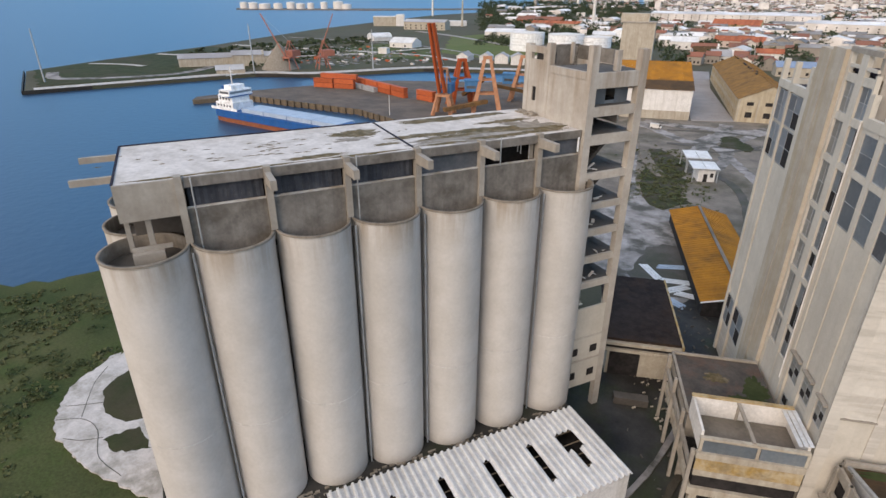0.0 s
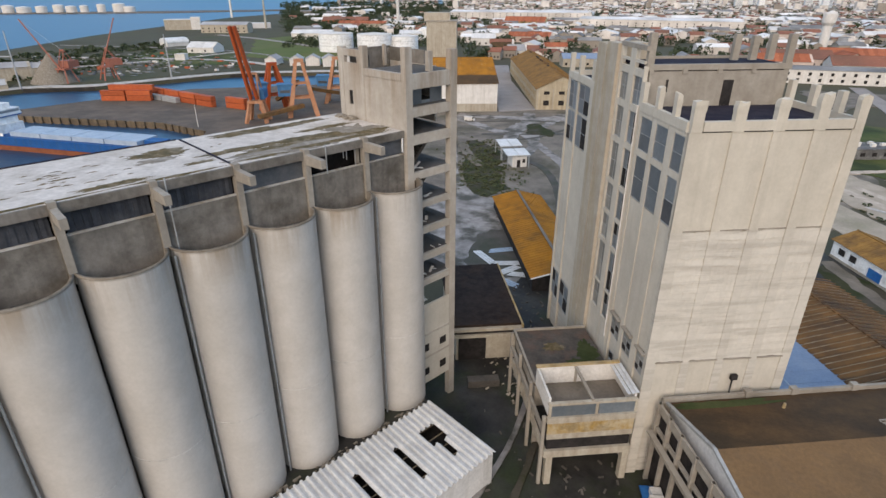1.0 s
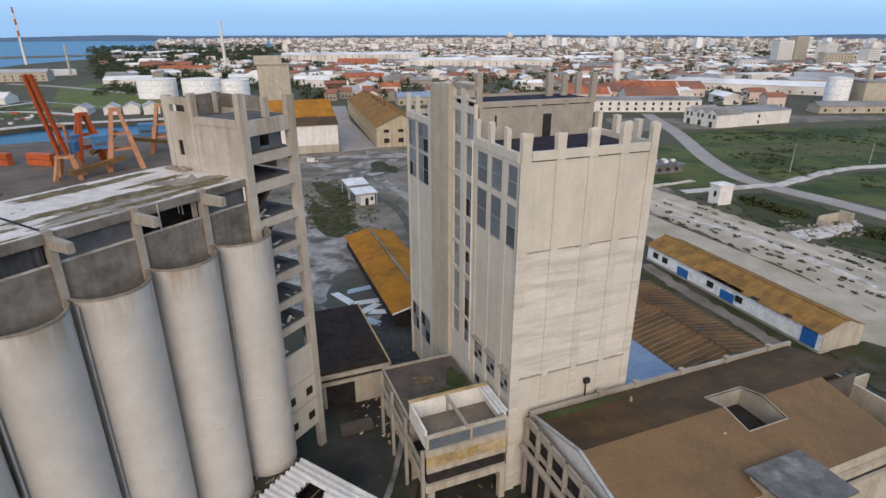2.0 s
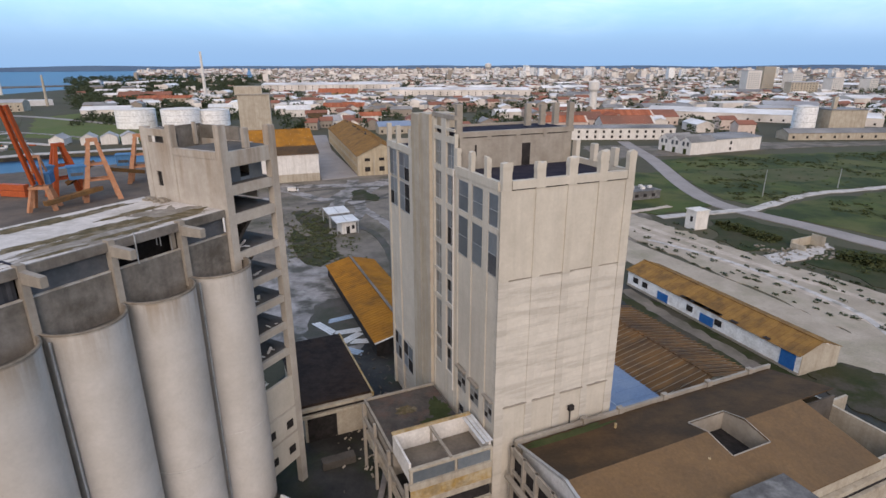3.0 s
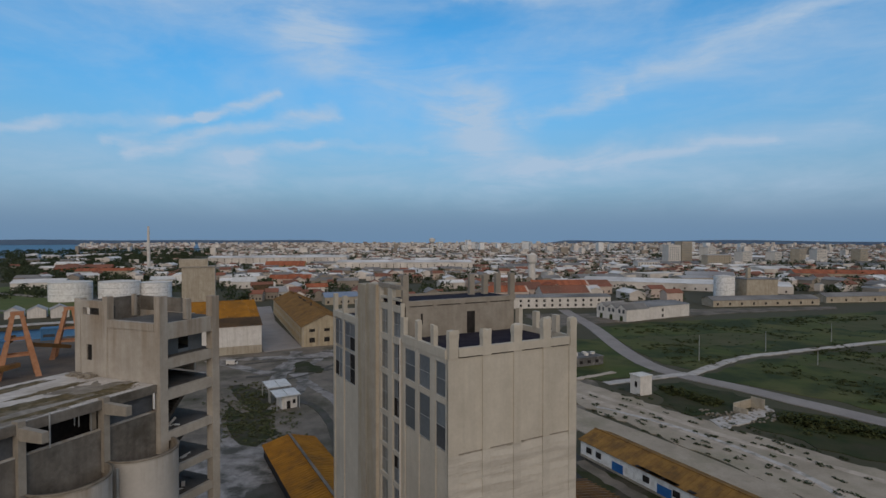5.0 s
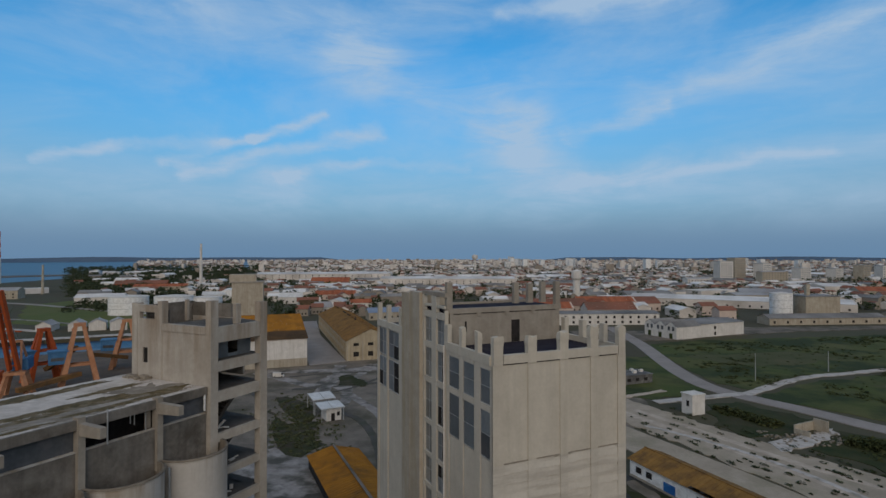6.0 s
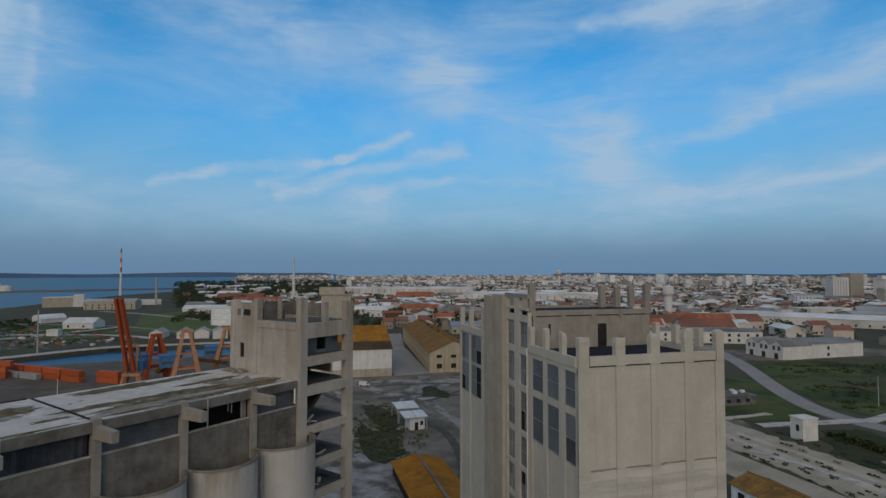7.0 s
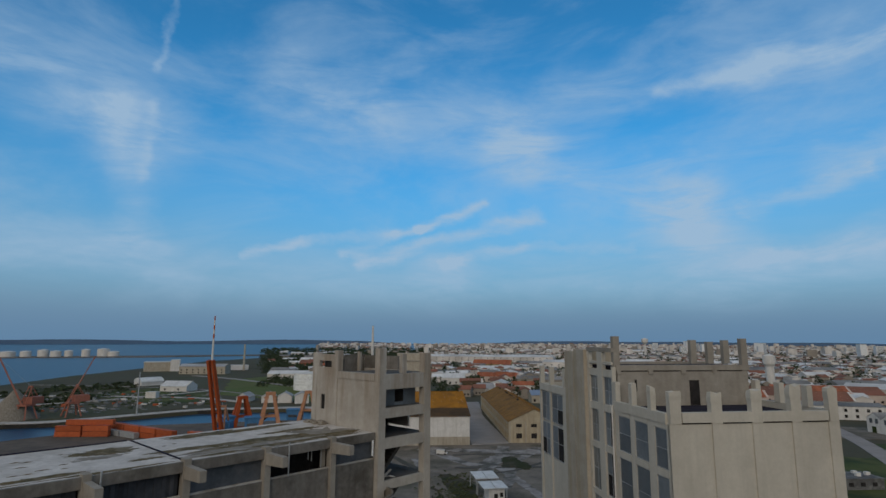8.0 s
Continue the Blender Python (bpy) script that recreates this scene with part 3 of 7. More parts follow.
sheet("dirt_ground", [(-175, 215), (-165, 175), (-130, 150), (-60, 115), (-10, 105), (20, 98), (32, 128), (55, 185), (60, 260), (-30, 275), (-140, 245)], 0, EARTH, "bare brown earth with wheel tracks and weeds", "ground", rag=3)
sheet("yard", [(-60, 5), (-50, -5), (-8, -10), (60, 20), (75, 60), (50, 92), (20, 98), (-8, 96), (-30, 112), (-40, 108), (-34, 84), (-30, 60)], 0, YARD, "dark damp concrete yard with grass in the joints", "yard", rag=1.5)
sheet("pale_yard", [(-54.9, 141.3), (-50.6, 144.9), (-42.7, 138.4), (-34.8, 120.2), (-28.4, 108.2), (-22.9, 98.2), (-22.8, 93.2), (-30, 86), (-44, 95), (-62, 120)], 0, PALE_YARD, "pale dusty concrete yard strewn with debris", "yard", k=1, rag=1.6)
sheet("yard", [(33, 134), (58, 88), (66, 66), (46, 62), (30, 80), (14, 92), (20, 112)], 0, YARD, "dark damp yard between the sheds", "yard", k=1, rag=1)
sheet("grass_patch", [(34.5, 128), (53.5, 90), (48, 84), (42, 96), (36, 108), (31, 122)], 0, WEEDY, "dark grass along the long white shed", "grass", k=1, rag=1)
strip("yard_strip", [(33.5, 127), (39.0, 113), (45.6, 99.5), (50.5, 88)], 3.2, 0, EARTH, "pale grey concrete strip between the sheds", "yard", k=1, rag=0.5)
strip("grass_strip", [(39.8, 120), (46.0, 107), (51.8, 95), (55.5, 86)], 4.6, 0, WEEDY, "dark grass along the wall of the long shed", "grass", k=1, rag=0.6)
sheet("mud_patch", [(-30, 90), (-20, 99), (-24, 108), (-33, 118), (-38, 112), (-36, 98)], 0, MUD, "dark wet mud beside the black-roofed shed", "mud", k=1, rag=1.5)
sheet("pier", [(-148, 134), (-166, 160), (-192, 164), (-263, 149), (-271, 126), (-277, 131), (-273, 160), (-262, 196), (-246, 232), (-205, 262), (-176, 285), (-140, 260), (-120, 170)], 0, QUAY, "brown concrete pier apron", "pier")
sheet("grass_verge", [(-110, 27), (-118, 12), (-126, -10), (-150, -60), (-70, -80), (-46, 0), (-58, 60), (-100, 85)], 0, BANK, "rough green grass and weeds on the bank", "grass", rag=2)
sheet("grass_patch", [(-63.8, 168.2), (-74, 192), (-68, 196), (-58, 186), (-49.2, 165.3), (-41.7, 146.5), (-44.2, 136.5), (-54.7, 145.6)], 0, WEEDY, "dark weeds beside the yard", "grass", k=1, rag=3.2)
sheet("grass_patch", [(-30, 178), (-22, 160), (-14, 140), (0, 128), (10, 140), (-8, 172), (-20, 186)], 0, WEEDY, "dark weeds behind the tower", "grass", k=1, rag=2)
for line, w in (([(-90, 214), (-77, 192), (-67, 168), (-59, 150), (-50, 136)], 2.8), ([(-95, 233), (-82, 224), (-64, 212), (-60, 228), (-52, 243), (-47, 256)], 5.0), ([(-49, 166), (-46, 188), (-51, 218), (-49, 241)], 4.0), ([(-60, 216), (-54, 210), (-42, 192), (-32, 176), (-20, 150)], 3.5), ([(-92, 236), (-70, 238), (-40, 246), (-10, 250)], 7.0)):
    strip("dirt_track", line, w, 0, PALE_YARD, "pale rutted dirt track", "track", k=1, rag=0.7)
for line, w in (([(-38, 232), (-34, 205), (-24, 180), (-8, 160)], 2.2), ([(-70, 205), (-52, 212), (-30, 222), (-8, 226)], 2.6), ([(-44, 176), (-36, 168), (-28, 150), (-22, 128)], 2.4), ([(-78, 226), (-58, 236), (-30, 238), (10, 232)], 1.8), ([(-58, 200), (-50, 206), (-44, 218), (-36, 240)], 1.6), ([(-20, 232), (-14, 205), (-4, 184), (8, 166)], 2.8), ([(-100, 215), (-90, 205), (-80, 196), (-72, 182)], 2.4)):
    strip("mud_track", line, w, 0, MUD, "dark muddy wheel track", "track", k=1, rag=0.9)
sheet("field", [(92.9, 319.4), (128.8, 336), (257, 367), (420, 420), (640, 560), (640, 300), (186.8, 262), (164.9, 253.3), (133.5, 239.8), (103.3, 214.1), (92.5, 224.7), (92, 256)], 0, LAWN, "wide green field of weeds", "field", k=1, rag=3)
sheet("field", [(97.8, 201.9), (126.8, 226.9), (176.6, 247), (600, 280), (500, 120), (150, 130), (127, 173.6), (114.9, 186.7)], 0, LAWN, "green field below the narrow track", "field", k=1, rag=3)
sheet("dry_patch", [(150, 225), (210, 244), (330, 262), (420, 262), (400, 200), (250, 190), (170, 196)], 0, DRYFIELD, "brownish dry grass in the lower field", "grass", k=1, rag=5)
sheet("dry_patch", [(112, 262), (150, 268), (190, 286), (176, 300), (130, 292), (104, 284)], 0, DRYFIELD, "brownish dry grass beside the road", "grass", k=1, rag=5)
sheet("dry_patch", [(230, 300), (330, 330), (420, 360), (400, 392), (300, 366), (236, 332)], 0, DRYFIELD, "brownish dry grass at the far side of the field", "grass", k=1, rag=6)
sheet("field", [(77.8, 191.4), (90.2, 198.3), (101.8, 179.3), (104.2, 171), (90, 162.8), (75.4, 159.3), (69.7, 169.9)], 0, GRASS, "rough grass between two roads", "field", k=1, rag=3)
sheet("field", [(71.9, 278.5), (87.4, 284), (82.9, 229), (85.9, 213), (62.6, 198.9), (48, 206), (40, 240)], 0, LAWN, "green waste ground beside the road", "field", k=1, rag=3)
sheet("field", [(103.3, 166.4), (115.8, 156.8), (150, 125), (120, 100), (98.3, 130.9), (86.6, 150.2)], 0, GRASS, "rough grass by the track bed", "field", k=1, rag=3)
sheet("field", [(-435, 512), (-330, 374), (-230, 355), (-262, 430), (-330, 500), (-420, 620)], 0, BRIGHTGRASS, "flat bright green field by the tanks", "field", rag=3)
sheet("field", [(-450, 108), (-374, 88), (-362, 130), (-345, 200), (-400, 260), (-520, 268), (-478, 160)], 0, GRASS, "olive grass on the harbour mole", "field", rag=3)
sheet("field", [(-400, 262), (-345, 205), (-310, 235), (-285, 295), (-330, 365), (-440, 500), (-600, 470), (-522, 270)], 0, LAND, "brown waste ground behind the quay", "field", rag=3)
sheet("field", [(-420, 330), (-330, 300), (-300, 330), (-350, 380), (-430, 420)], 0, LAWN, "green patch behind the quay", "field", rag=3)
sheet("track_bed", [(40, 212), (51.8, 198.2), (64.8, 175.7), (78.8, 149.8), (95.4, 126.7), (125, 85), (108, 62), (75.6, 97.3), (72.9, 107.3), (63.8, 132.3), (44.9, 169.5), (36, 186)], 0, SANDY, "pale sandy track bed with dark pits", "track", k=1, rag=1.5)
strip("rail_bed", [(38, 196), (47.3, 179.7), (64.2, 151.2), (75.8, 129.5), (82.8, 107.9), (92, 80)], 3.0, 0, BED, "pale ballast line", "track", k=1)
strip("rail_bed", [(50, 186), (61.7, 166.5), (79.3, 136.3), (91.4, 120.7), (112, 92)], 2.4, 0, BED, "pale ballast line", "track", k=1)
strip("lane", [(38, 157), (48.6, 137.4), (58.5, 116.5), (68.5, 96.5), (75, 82)], 9.0, 0, SANDY, "pale sandy verge behind the long shed", "road", k=1, rag=0.3)
strip("lane", [(34, 178), (42.8, 160.9), (61.4, 126.9), (71, 104), (75.5, 92), (82, 74)], 6.6, 0, SANDY, "pale sandy lane behind the long shed", "road", k=1)
strip("kerb_line", [(49, 168), (56.3, 160.8), (69.1, 144.8), (80.2, 120.4), (80.8, 104.7)], 1.6, 0, PATHM, "pale concrete kerb crossing the track bed", "kerb", k=1)
sheet("grass_patch", [(56.5, 90.5), (64.5, 94.5), (69.5, 91), (73, 84), (78, 74), (66, 70), (58, 80)], 0, WEEDY, "dark rank grass beyond the end of the long shed", "grass", k=1, rag=0.8)
strip("dirt_track", [(-80, 205), (-75, 196.3), (-69.3, 183.8), (-61.5, 171.2), (-55.4, 163.9)], 3.4, 0, EARTH, "pale wheel track through the weeds", "track", k=1, rag=0.4)
strip("dirt_track", [(-56, 192), (-57.9, 203.1), (-58.6, 224.7), (-62.9, 251.2)], 5.0, 0, PALE_YARD, "pale dusty track between the warehouses", "track", k=1, rag=0.4)
sheet("grass_patch", [(-58.0, 226.9), (-55.0, 231.4), (-44.7, 219.5), (-43.2, 212.0), (-54.1, 213.2)], 0, WEEDY, "dark weeds beside the track", "grass", k=1, rag=1.2)
strip("wheel_rut", [(-14, 40), (-12.5, 52), (-13.5, 64), (-18, 74)], 0.7, 0, PALE_YARD, "pale wheel rut across the dark yard", "track", k=1, rag=0.5)
strip("wheel_rut", [(-10, 38), (-9.6, 52), (-11, 64), (-15.5, 75)], 0.8, 0, WEEDY, "grassy strip across the dark yard", "track", k=1, rag=0.5)
sheet("factory_yard", [(62, 300), (84, 330), (120, 338), (190, 372), (290, 398), (300, 412), (200, 400), (120, 375), (60, 372)], 0, EARTH, "bare dusty ground before the factory", "yard", k=1, rag=2.5)
strip("road", [(92, 395), (91.5, 374), (91.3, 319.3), (87, 262.3), (86.3, 232.5), (88.8, 215), (95.7, 201.8), (103.8, 190.2), (109.9, 180.5), (114.7, 171.6), (120, 163.2), (150, 110)], 8.0, 0, ROADM, "worn grey asphalt road curving past the fields", "road", k=1)
strip("side_road", [(95.8, 206.7), (131.2, 235.4), (161.9, 248.4), (183.3, 257), (330, 312)], 4.0, 0, PATHM, "narrow pale track across the field", "road", k=1, rag=0.5)
strip("side_road", [(60.4, 194.8), (72.8, 199.5), (96.6, 208.5)], 4.0, 0, PATHM, "narrow pale track across the grass", "road", k=1)
strip("slab_path", [(44, 197), (56, 203.5), (69, 211)], 2.6, 0, BED, "pale strip of concrete slabs in the grass", "path", k=1, rag=0.4)
sheet("rubble_patch", [(78, 154.4), (88.6, 160.1), (102.6, 168), (101.7, 163.6), (87.9, 152.7), (77.7, 147.4)], 0, PATHM, "pale crushed rubble", "rubble", k=1, rag=1.2)
sheet("service_road", [(-74, 240), (-60, 250), (-95, 330), (-118, 400), (-130, 395), (-105, 320)], 0, ROADM, "grey road between two warehouses", "road")
strip("long_road", [(-520, 545), (-434, 517), (-300, 454), (-180, 423)], 8, 0, ROADM, "straight grey harbour road", "road")
strip("long_road", [(-198, 470), (-338, 900), (-428, 1500)], 12, 0, ROADM, "straight grey road to the town", "road")
strip("quay_apron", [(-364, 84), (-352, 134), (-335, 199), (-306, 222), (-273, 290), (-240, 311), (-214, 326), (-180, 318)], 8.0, 0, PATHM, "pale concrete apron along the far quay", "quay")
strip("mole_track", [(-430, 112), (-395, 107), (-368, 148), (-372, 180), (-400, 210), (-440, 232)], 7.0, 0, PALE_YARD, "pale track along the mole", "track")
strip("mole_track", [(-462, 145), (-441, 159), (-420, 165)], 4.0, 0, PATHM, "pale path on the mole", "track")
strip("mole_track", [(-492, 206), (-457, 222), (-400, 262), (-370, 330), (-360, 400)], 5.0, 0, PATHM, "pale path behind the quay", "track")
strip("mole_track", [(-520, 290), (-430, 320), (-330, 345), (-270, 335)], 6.0, 0, PATHM, "pale road behind the quay", "track")
strip("mole_track", [(-560, 380), (-450, 400), (-360, 400), (-250, 360)], 4.0, 0, PALE_YARD, "pale road behind the quay", "track")
sheet("ring_path", curved([(-60, 24), (-76, 24), (-83, 19.6), (-82.1, 16.8), (-81.4, 13.9), (-79.2, 11.3), (-76.4, 9.4), (-73.4, 7.8), (-70.2, 7.2), (-66.6, 7.4), (-61.2, 8.0), (-58.1, 9.1), (-54.4, 10.1), (-48, 13)]), 0, PATHM, "cracked white concrete path curving round the silos", "path", k=1, rag=0.35)
sheet("grass_patch", curved([(-77.7, 19.5), (-76.6, 15.6), (-73.2, 13.7), (-68.9, 13.1), (-65.9, 15.1), (-66, 19)]), 0, GRASS, "dry grass inside the curving path", "grass", k=1, rag=0.4)
sheet("grass_patch", [(-65.5, 10.8), (-65.6, 12.2), (-64.6, 14.9), (-61.9, 14.6), (-59.6, 14.1), (-62.7, 10.8)], 0, GRASS, "grass in a gap of the path", "grass", k=1, rag=0.4)
for line in ([(-81, 17), (-78.6, 14.5), (-75.5, 12.5), (-72, 10.5)], [(-74, 8), (-71.5, 10.5), (-68, 11), (-63, 9.4), (-58, 10)], [(-69.5, 7.6), (-67.5, 9.0), (-66, 11)], [(-76, 9.8), (-74.5, 11.5), (-73, 13.5)]):
    strip("path_crack", line, 0.09, 0, MUD, "dark weedy crack in the path", "path", k=1, rag=0.22)


def wall_line(name, line, z0, z1, th, mat, label):
    bm = bmesh.new()
    for a, b in zip(line, line[1:]):
        bar(bm, (a[0] * 1.04, a[1] * 1.04, (z0 + z1) / 2), (b[0] * 1.04, b[1] * 1.04, (z0 + z1) / 2), th, z1 - z0)
    return single(name, bm, mat, I4, label, "quay wall", kind="structure")


wall_line("quay_wall", [(-452, 102), (-361.5, 78), (-348.5, 132), (-330.5, 196), (-301.5, 217), (-268.5, 286), (-240, 305.5), (-212, 321.5), (-188, 312.5), (-176, 285)], -4.2, -1.85, 0.8, DARKWALL, "dark wet concrete quay wall")
wall_line("quay_wall", [(-166, 159.6), (-192, 163.6), (-263, 148.6), (-271, 125.6), (-277.5, 131), (-273.5, 160), (-262.5, 196), (-246.5, 232), (-205, 262.5), (-176, 285.5)], -4.2, -1.85, 0.8, PIERWALL, "brown stained concrete pier wall")


# ---- the silo block ----
GROUND = -5.5                     # the yard under the tower, annex and hall
FOOT = -0.69                      # the ground under the silos, in their own measure
RIM, PLINTH, RAD, FIRST = 31.22, 3.55, 3.18, -1.62
SILO_ROW = SILO_POSE @ pose(FIRST, 0, 0)


def make_silo():
    ob = thing("silo", SILO_ROW, "tall pale concrete grain silo with a stained open rim", "silo", "silos in the block")
    bm = bmesh.new()
    lathe(bm, [(RAD, PLINTH), (RAD, 13.86), (RAD, 13.9), (RAD - 0.025, 13.95), (RAD - 0.025, 14.1), (RAD, 14.15), (RAD, 14.19), (RAD, RIM - 0.3), (RAD, RIM - 0.25), (RAD + 0.05, RIM - 0.2), (RAD + 0.05, RIM), (RAD - 0.16, RIM), (RAD - 0.16, RIM - 1.3)], 64)
    part("shell", bm, SILO, ob, smooth=True)
    for z, d in ((14.02, 0.003),):
        bm = bmesh.new()
        lathe(bm, [(RAD - 0.03, z - 0.07), (RAD + d, z - 0.07), (RAD + d, z + 0.07), (RAD - 0.03, z + 0.07)], 64)
        part("joint_ring", bm, SILO_JOINT, ob, "thin dark casting joint", smooth=True)
    bm = bmesh.new()
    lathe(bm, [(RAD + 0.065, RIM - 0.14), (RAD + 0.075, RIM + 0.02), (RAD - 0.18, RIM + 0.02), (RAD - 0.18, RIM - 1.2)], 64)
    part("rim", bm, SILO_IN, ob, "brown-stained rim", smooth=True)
    bm = bmesh.new()
    lathe(bm, [(RAD - 0.17, RIM - 1.5), (RAD - 0.17, RIM - 1.2)], 32, closed=True)
    part("top_slab", bm, DIRT_SHADE, ob, "dark concrete slab inside the rim")
    return ob


first_silo = make_silo()
for row in range(3):
    for k in range(7):
        if row or k:
            copy_thing(first_silo, SILO_ROW @ pose(-STEP * k, row * STEP, 0) @ Matrix.Scale(1 / 1.095, 4))

bm = bmesh.new()
box(bm, -44.6, 0.05, -4.0, 16.6, FOOT - 0.3, PLINTH)
single("silo_plinth", bm, YARD, SILO_POSE, "dark concrete plinth under the silos", "plinth", kind="structure")

# gallery over the silo tops
F = -0.05                         # its front plane, across the middle of the front silos
SILL, HEADER, TOP = 34.05, 35.68, 36.42
gal = thing("silo_gallery", SILO_POSE, "long concrete conveyor gallery with a white flat roof on the silos", "building")
X0, X1, BACK = -41.75, 0.1, 12.1
bm = bmesh.new()
box(bm, X0, X1, F + 0.11, BACK, TOP - 0.4, TOP)
part("roof", bm, ROOF_WHITE, gal, "white coated flat roof")
COLS = [-4.87 - STEP * k for k in range(6)]
boxpart("edge_beam", (COLS[-1] + 0.34, X1, F - 0.14, F + 0.1, HEADER, TOP + 0.02), BAYWALL, gal)
boxpart("back_wall", (X0 + 1, X1, BACK - 0.4, BACK - 0.1, 29.5, TOP - 0.4), CONC, gal)
edges = [X1] + COLS
for a, b in zip(edges[1:], edges):
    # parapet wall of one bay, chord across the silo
    boxpart("bay_wall", (a + 0.3, b - (0.3 if b < X1 else 0.0), F + 0.02, F + 0.24, 29.6, SILL - 0.1), BAYWALL, gal, "rain-stained wall of one bay, darkened for shade")
    boxpart("sill", (a + 0.3, b - (0.3 if b < X1 else 0.0), F - 0.05, F + 0.28, SILL - 0.1, SILL), SILO, gal)
for n, (a, b) in enumerate(zip(edges[1:], edges)):
    if n == 1:
        for x, z in ((b - 1.0, SILL), (b - 2.0, SILL + 0.7), (b - 2.35, SILL + 0.9)):
            bm = bmesh.new()
            bar(bm, (x, F + 0.2, z), (x, F + 0.2, HEADER), 0.06)
            part("glazing_bar", bm, STEEL, gal, "bare broken glazing bar")
        continue
    if n in (0, 2):
        boxpart("bay_glazing", (a + 0.5, b - 0.1, F + 0.3, F + 0.34, SILL, HEADER), GLASS_DARK, gal, "dusty blue-black glazing")
        continue
    w = 0.28
    bm = bmesh.new()
    box(bm, 0, w, F + 0.3, F + 0.36, SILL, HEADER)
    strip_me = mesh_of("glazing_strip", bm, CORR_DARK)
    for k in range(int((b - a - 0.8) / w)):
        share("glazing_strip", strip_me, gal, pose(a + 0.5 + w * k, 0.06 if k % 2 else 0.0, 0))
for n, x in enumerate(COLS):
    boxpart("column", (x - 0.27, x + 0.27, F - 0.32, F + 0.4, 30.4, 36.62), CONC, gal, "sun-bleached concrete column")
    if n < 5:
        bm = bmesh.new()
        v8 = box(bm, x - 0.24, x + 0.24, -3.0, F - 0.33, 35.42, 36.2)
        for v in v8[:4]:
            if v.co.y > -1:
                v.co.z -= 0.16
        part("outrigger_beam", bm, CONC, gal, "cantilevered concrete beam end")
        boxpart("rear_column", (x - 0.75, x - 0.4, F + 0.41, F + 0.75, SILL, HEADER), CONC, gal)
for y in (4.1, 11.0):
    boxpart("outrigger_beam", (-44.9, X0 - 0.02, y - 0.2, y + 0.2, 35.5, 36.02), CONC, gal, "cantilevered concrete beam end")
# the far end of the gallery: deep fascia over an open bay
boxpart("end_fascia", (X0, COLS[-1] - 0.28, F - 0.14, F + 0.1, 33.56, TOP), CONC, gal, "plain concrete fascia")
boxpart("bay_floor", (COLS[-1], X1, F + 0.26, 2.4, 29.6, 29.8), DIRT_SHADE, gal)
boxpart("end_wall", (X0, X0 + 0.25, F + 0.12, BACK - 0.4, 33.56, TOP - 0.41), CONC, gal)
boxpart("end_post", (-40.15, -39.75, F + 0.12, F + 0.5, 31.0, 33.9), CONC, gal)
boxpart("end_post", (-41.6, -41.25, F + 0.5, F + 0.85, 30.9, 33.9), CONC, gal)
boxpart("end_kerb", (-41.4, -39.2, F - 0.9, F - 0.3, 29.9, 31.15), CONC, gal, "stub of concrete wall inside the rim")
boxpart("end_ledge", (-41.4, -38.6, F - 0.29, F + 0.11, 31.15, 31.4), CONC, gal)
boxpart("inner_wall", (-41.2, COLS[-1], 3.0, 3.2, 29.8, 33.55), DIRT_SHADE, gal)
# near-black sheet stands in for the gallery's unlit inside
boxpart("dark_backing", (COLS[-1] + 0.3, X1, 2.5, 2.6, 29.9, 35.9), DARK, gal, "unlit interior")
boxpart("roof_joint", (-18.0, -17.75, F + 0.12, BACK - 0.1, TOP + 0.002, TOP + 0.03), BITUMEN, gal, "black expansion joint")
boxpart("roof_edging", (X0 - 0.05, X0 + 0.12, F + 0.12, BACK, TOP + 0.002, TOP + 0.07), BITUMEN, gal, "black edging strip")
boxpart("roof_edging", (X0 + 0.13, -18.2, BACK - 0.15, BACK + 0.05, TOP + 0.002, TOP + 0.09), BITUMEN, gal, "black edging strip")


def blot(cx, cy, rx, ry, z, seed, n=70):
    """An uneven low patch."""
    pts = []
    for k in range(n):
        q = Vector((math.cos(2 * math.pi * k / n), math.sin(2 * math.pi * k / n), seed * 3.7))
        pts.append(1 + 0.45 * noise.noise(q * 1.3) + 0.4 * noise.noise(q * 4.1) + 0.25 * noise.noise(q * 9.7))
    bm = bmesh.new()
    mid = bm.verts.new((cx, cy, z + 0.05))
    ring = [bm.verts.new((cx + rx * p * math.cos(2 * math.pi * k / n), cy + ry * p * math.sin(2 * math.pi * k / n), z)) for k, p in enumerate(pts)]
    for k in range(n):
        bm.faces.new((mid, ring[k], ring[(k + 1) % n]))
    return bm


for n, (cx, cy, rx, ry) in enumerate(((-20.8, 8.0, 2.6, 1.3), (-11.5, 10.4, 4.6, 1.1), (-8.2, 4.2, 5.0, 0.9), (-12.0, 3.0, 3.6, 0.7), (-22.6, 0.55, 3.6, 0.3), (-32.5, 0.5, 4.4, 0.26), (-8.6, 1.4, 8.0, 0.8), (-4.5, 6.8, 3.4, 0.7), (-14.2, 1.0, 3.0, 0.5),
                                          (-2.6, 2.4, 2.2, 1.0), (-29.0, 5.6, 1.0, 0.2), (-38.0, 0.5, 2.6, 0.25), (-5.5, 10.6, 3.6, 0.7), (-19.6, 3.0, 1.3, 0.5), (-6.5, 2.8, 5.0, 1.1), (-14.5, 4.6, 4.2, 0.8), (-26.5, 1.6, 3.0, 0.5))):
    part("moss_patch", blot(cx, cy, rx, ry, TOP + 0.005, n), MOSS, gal, "brown moss and grit")
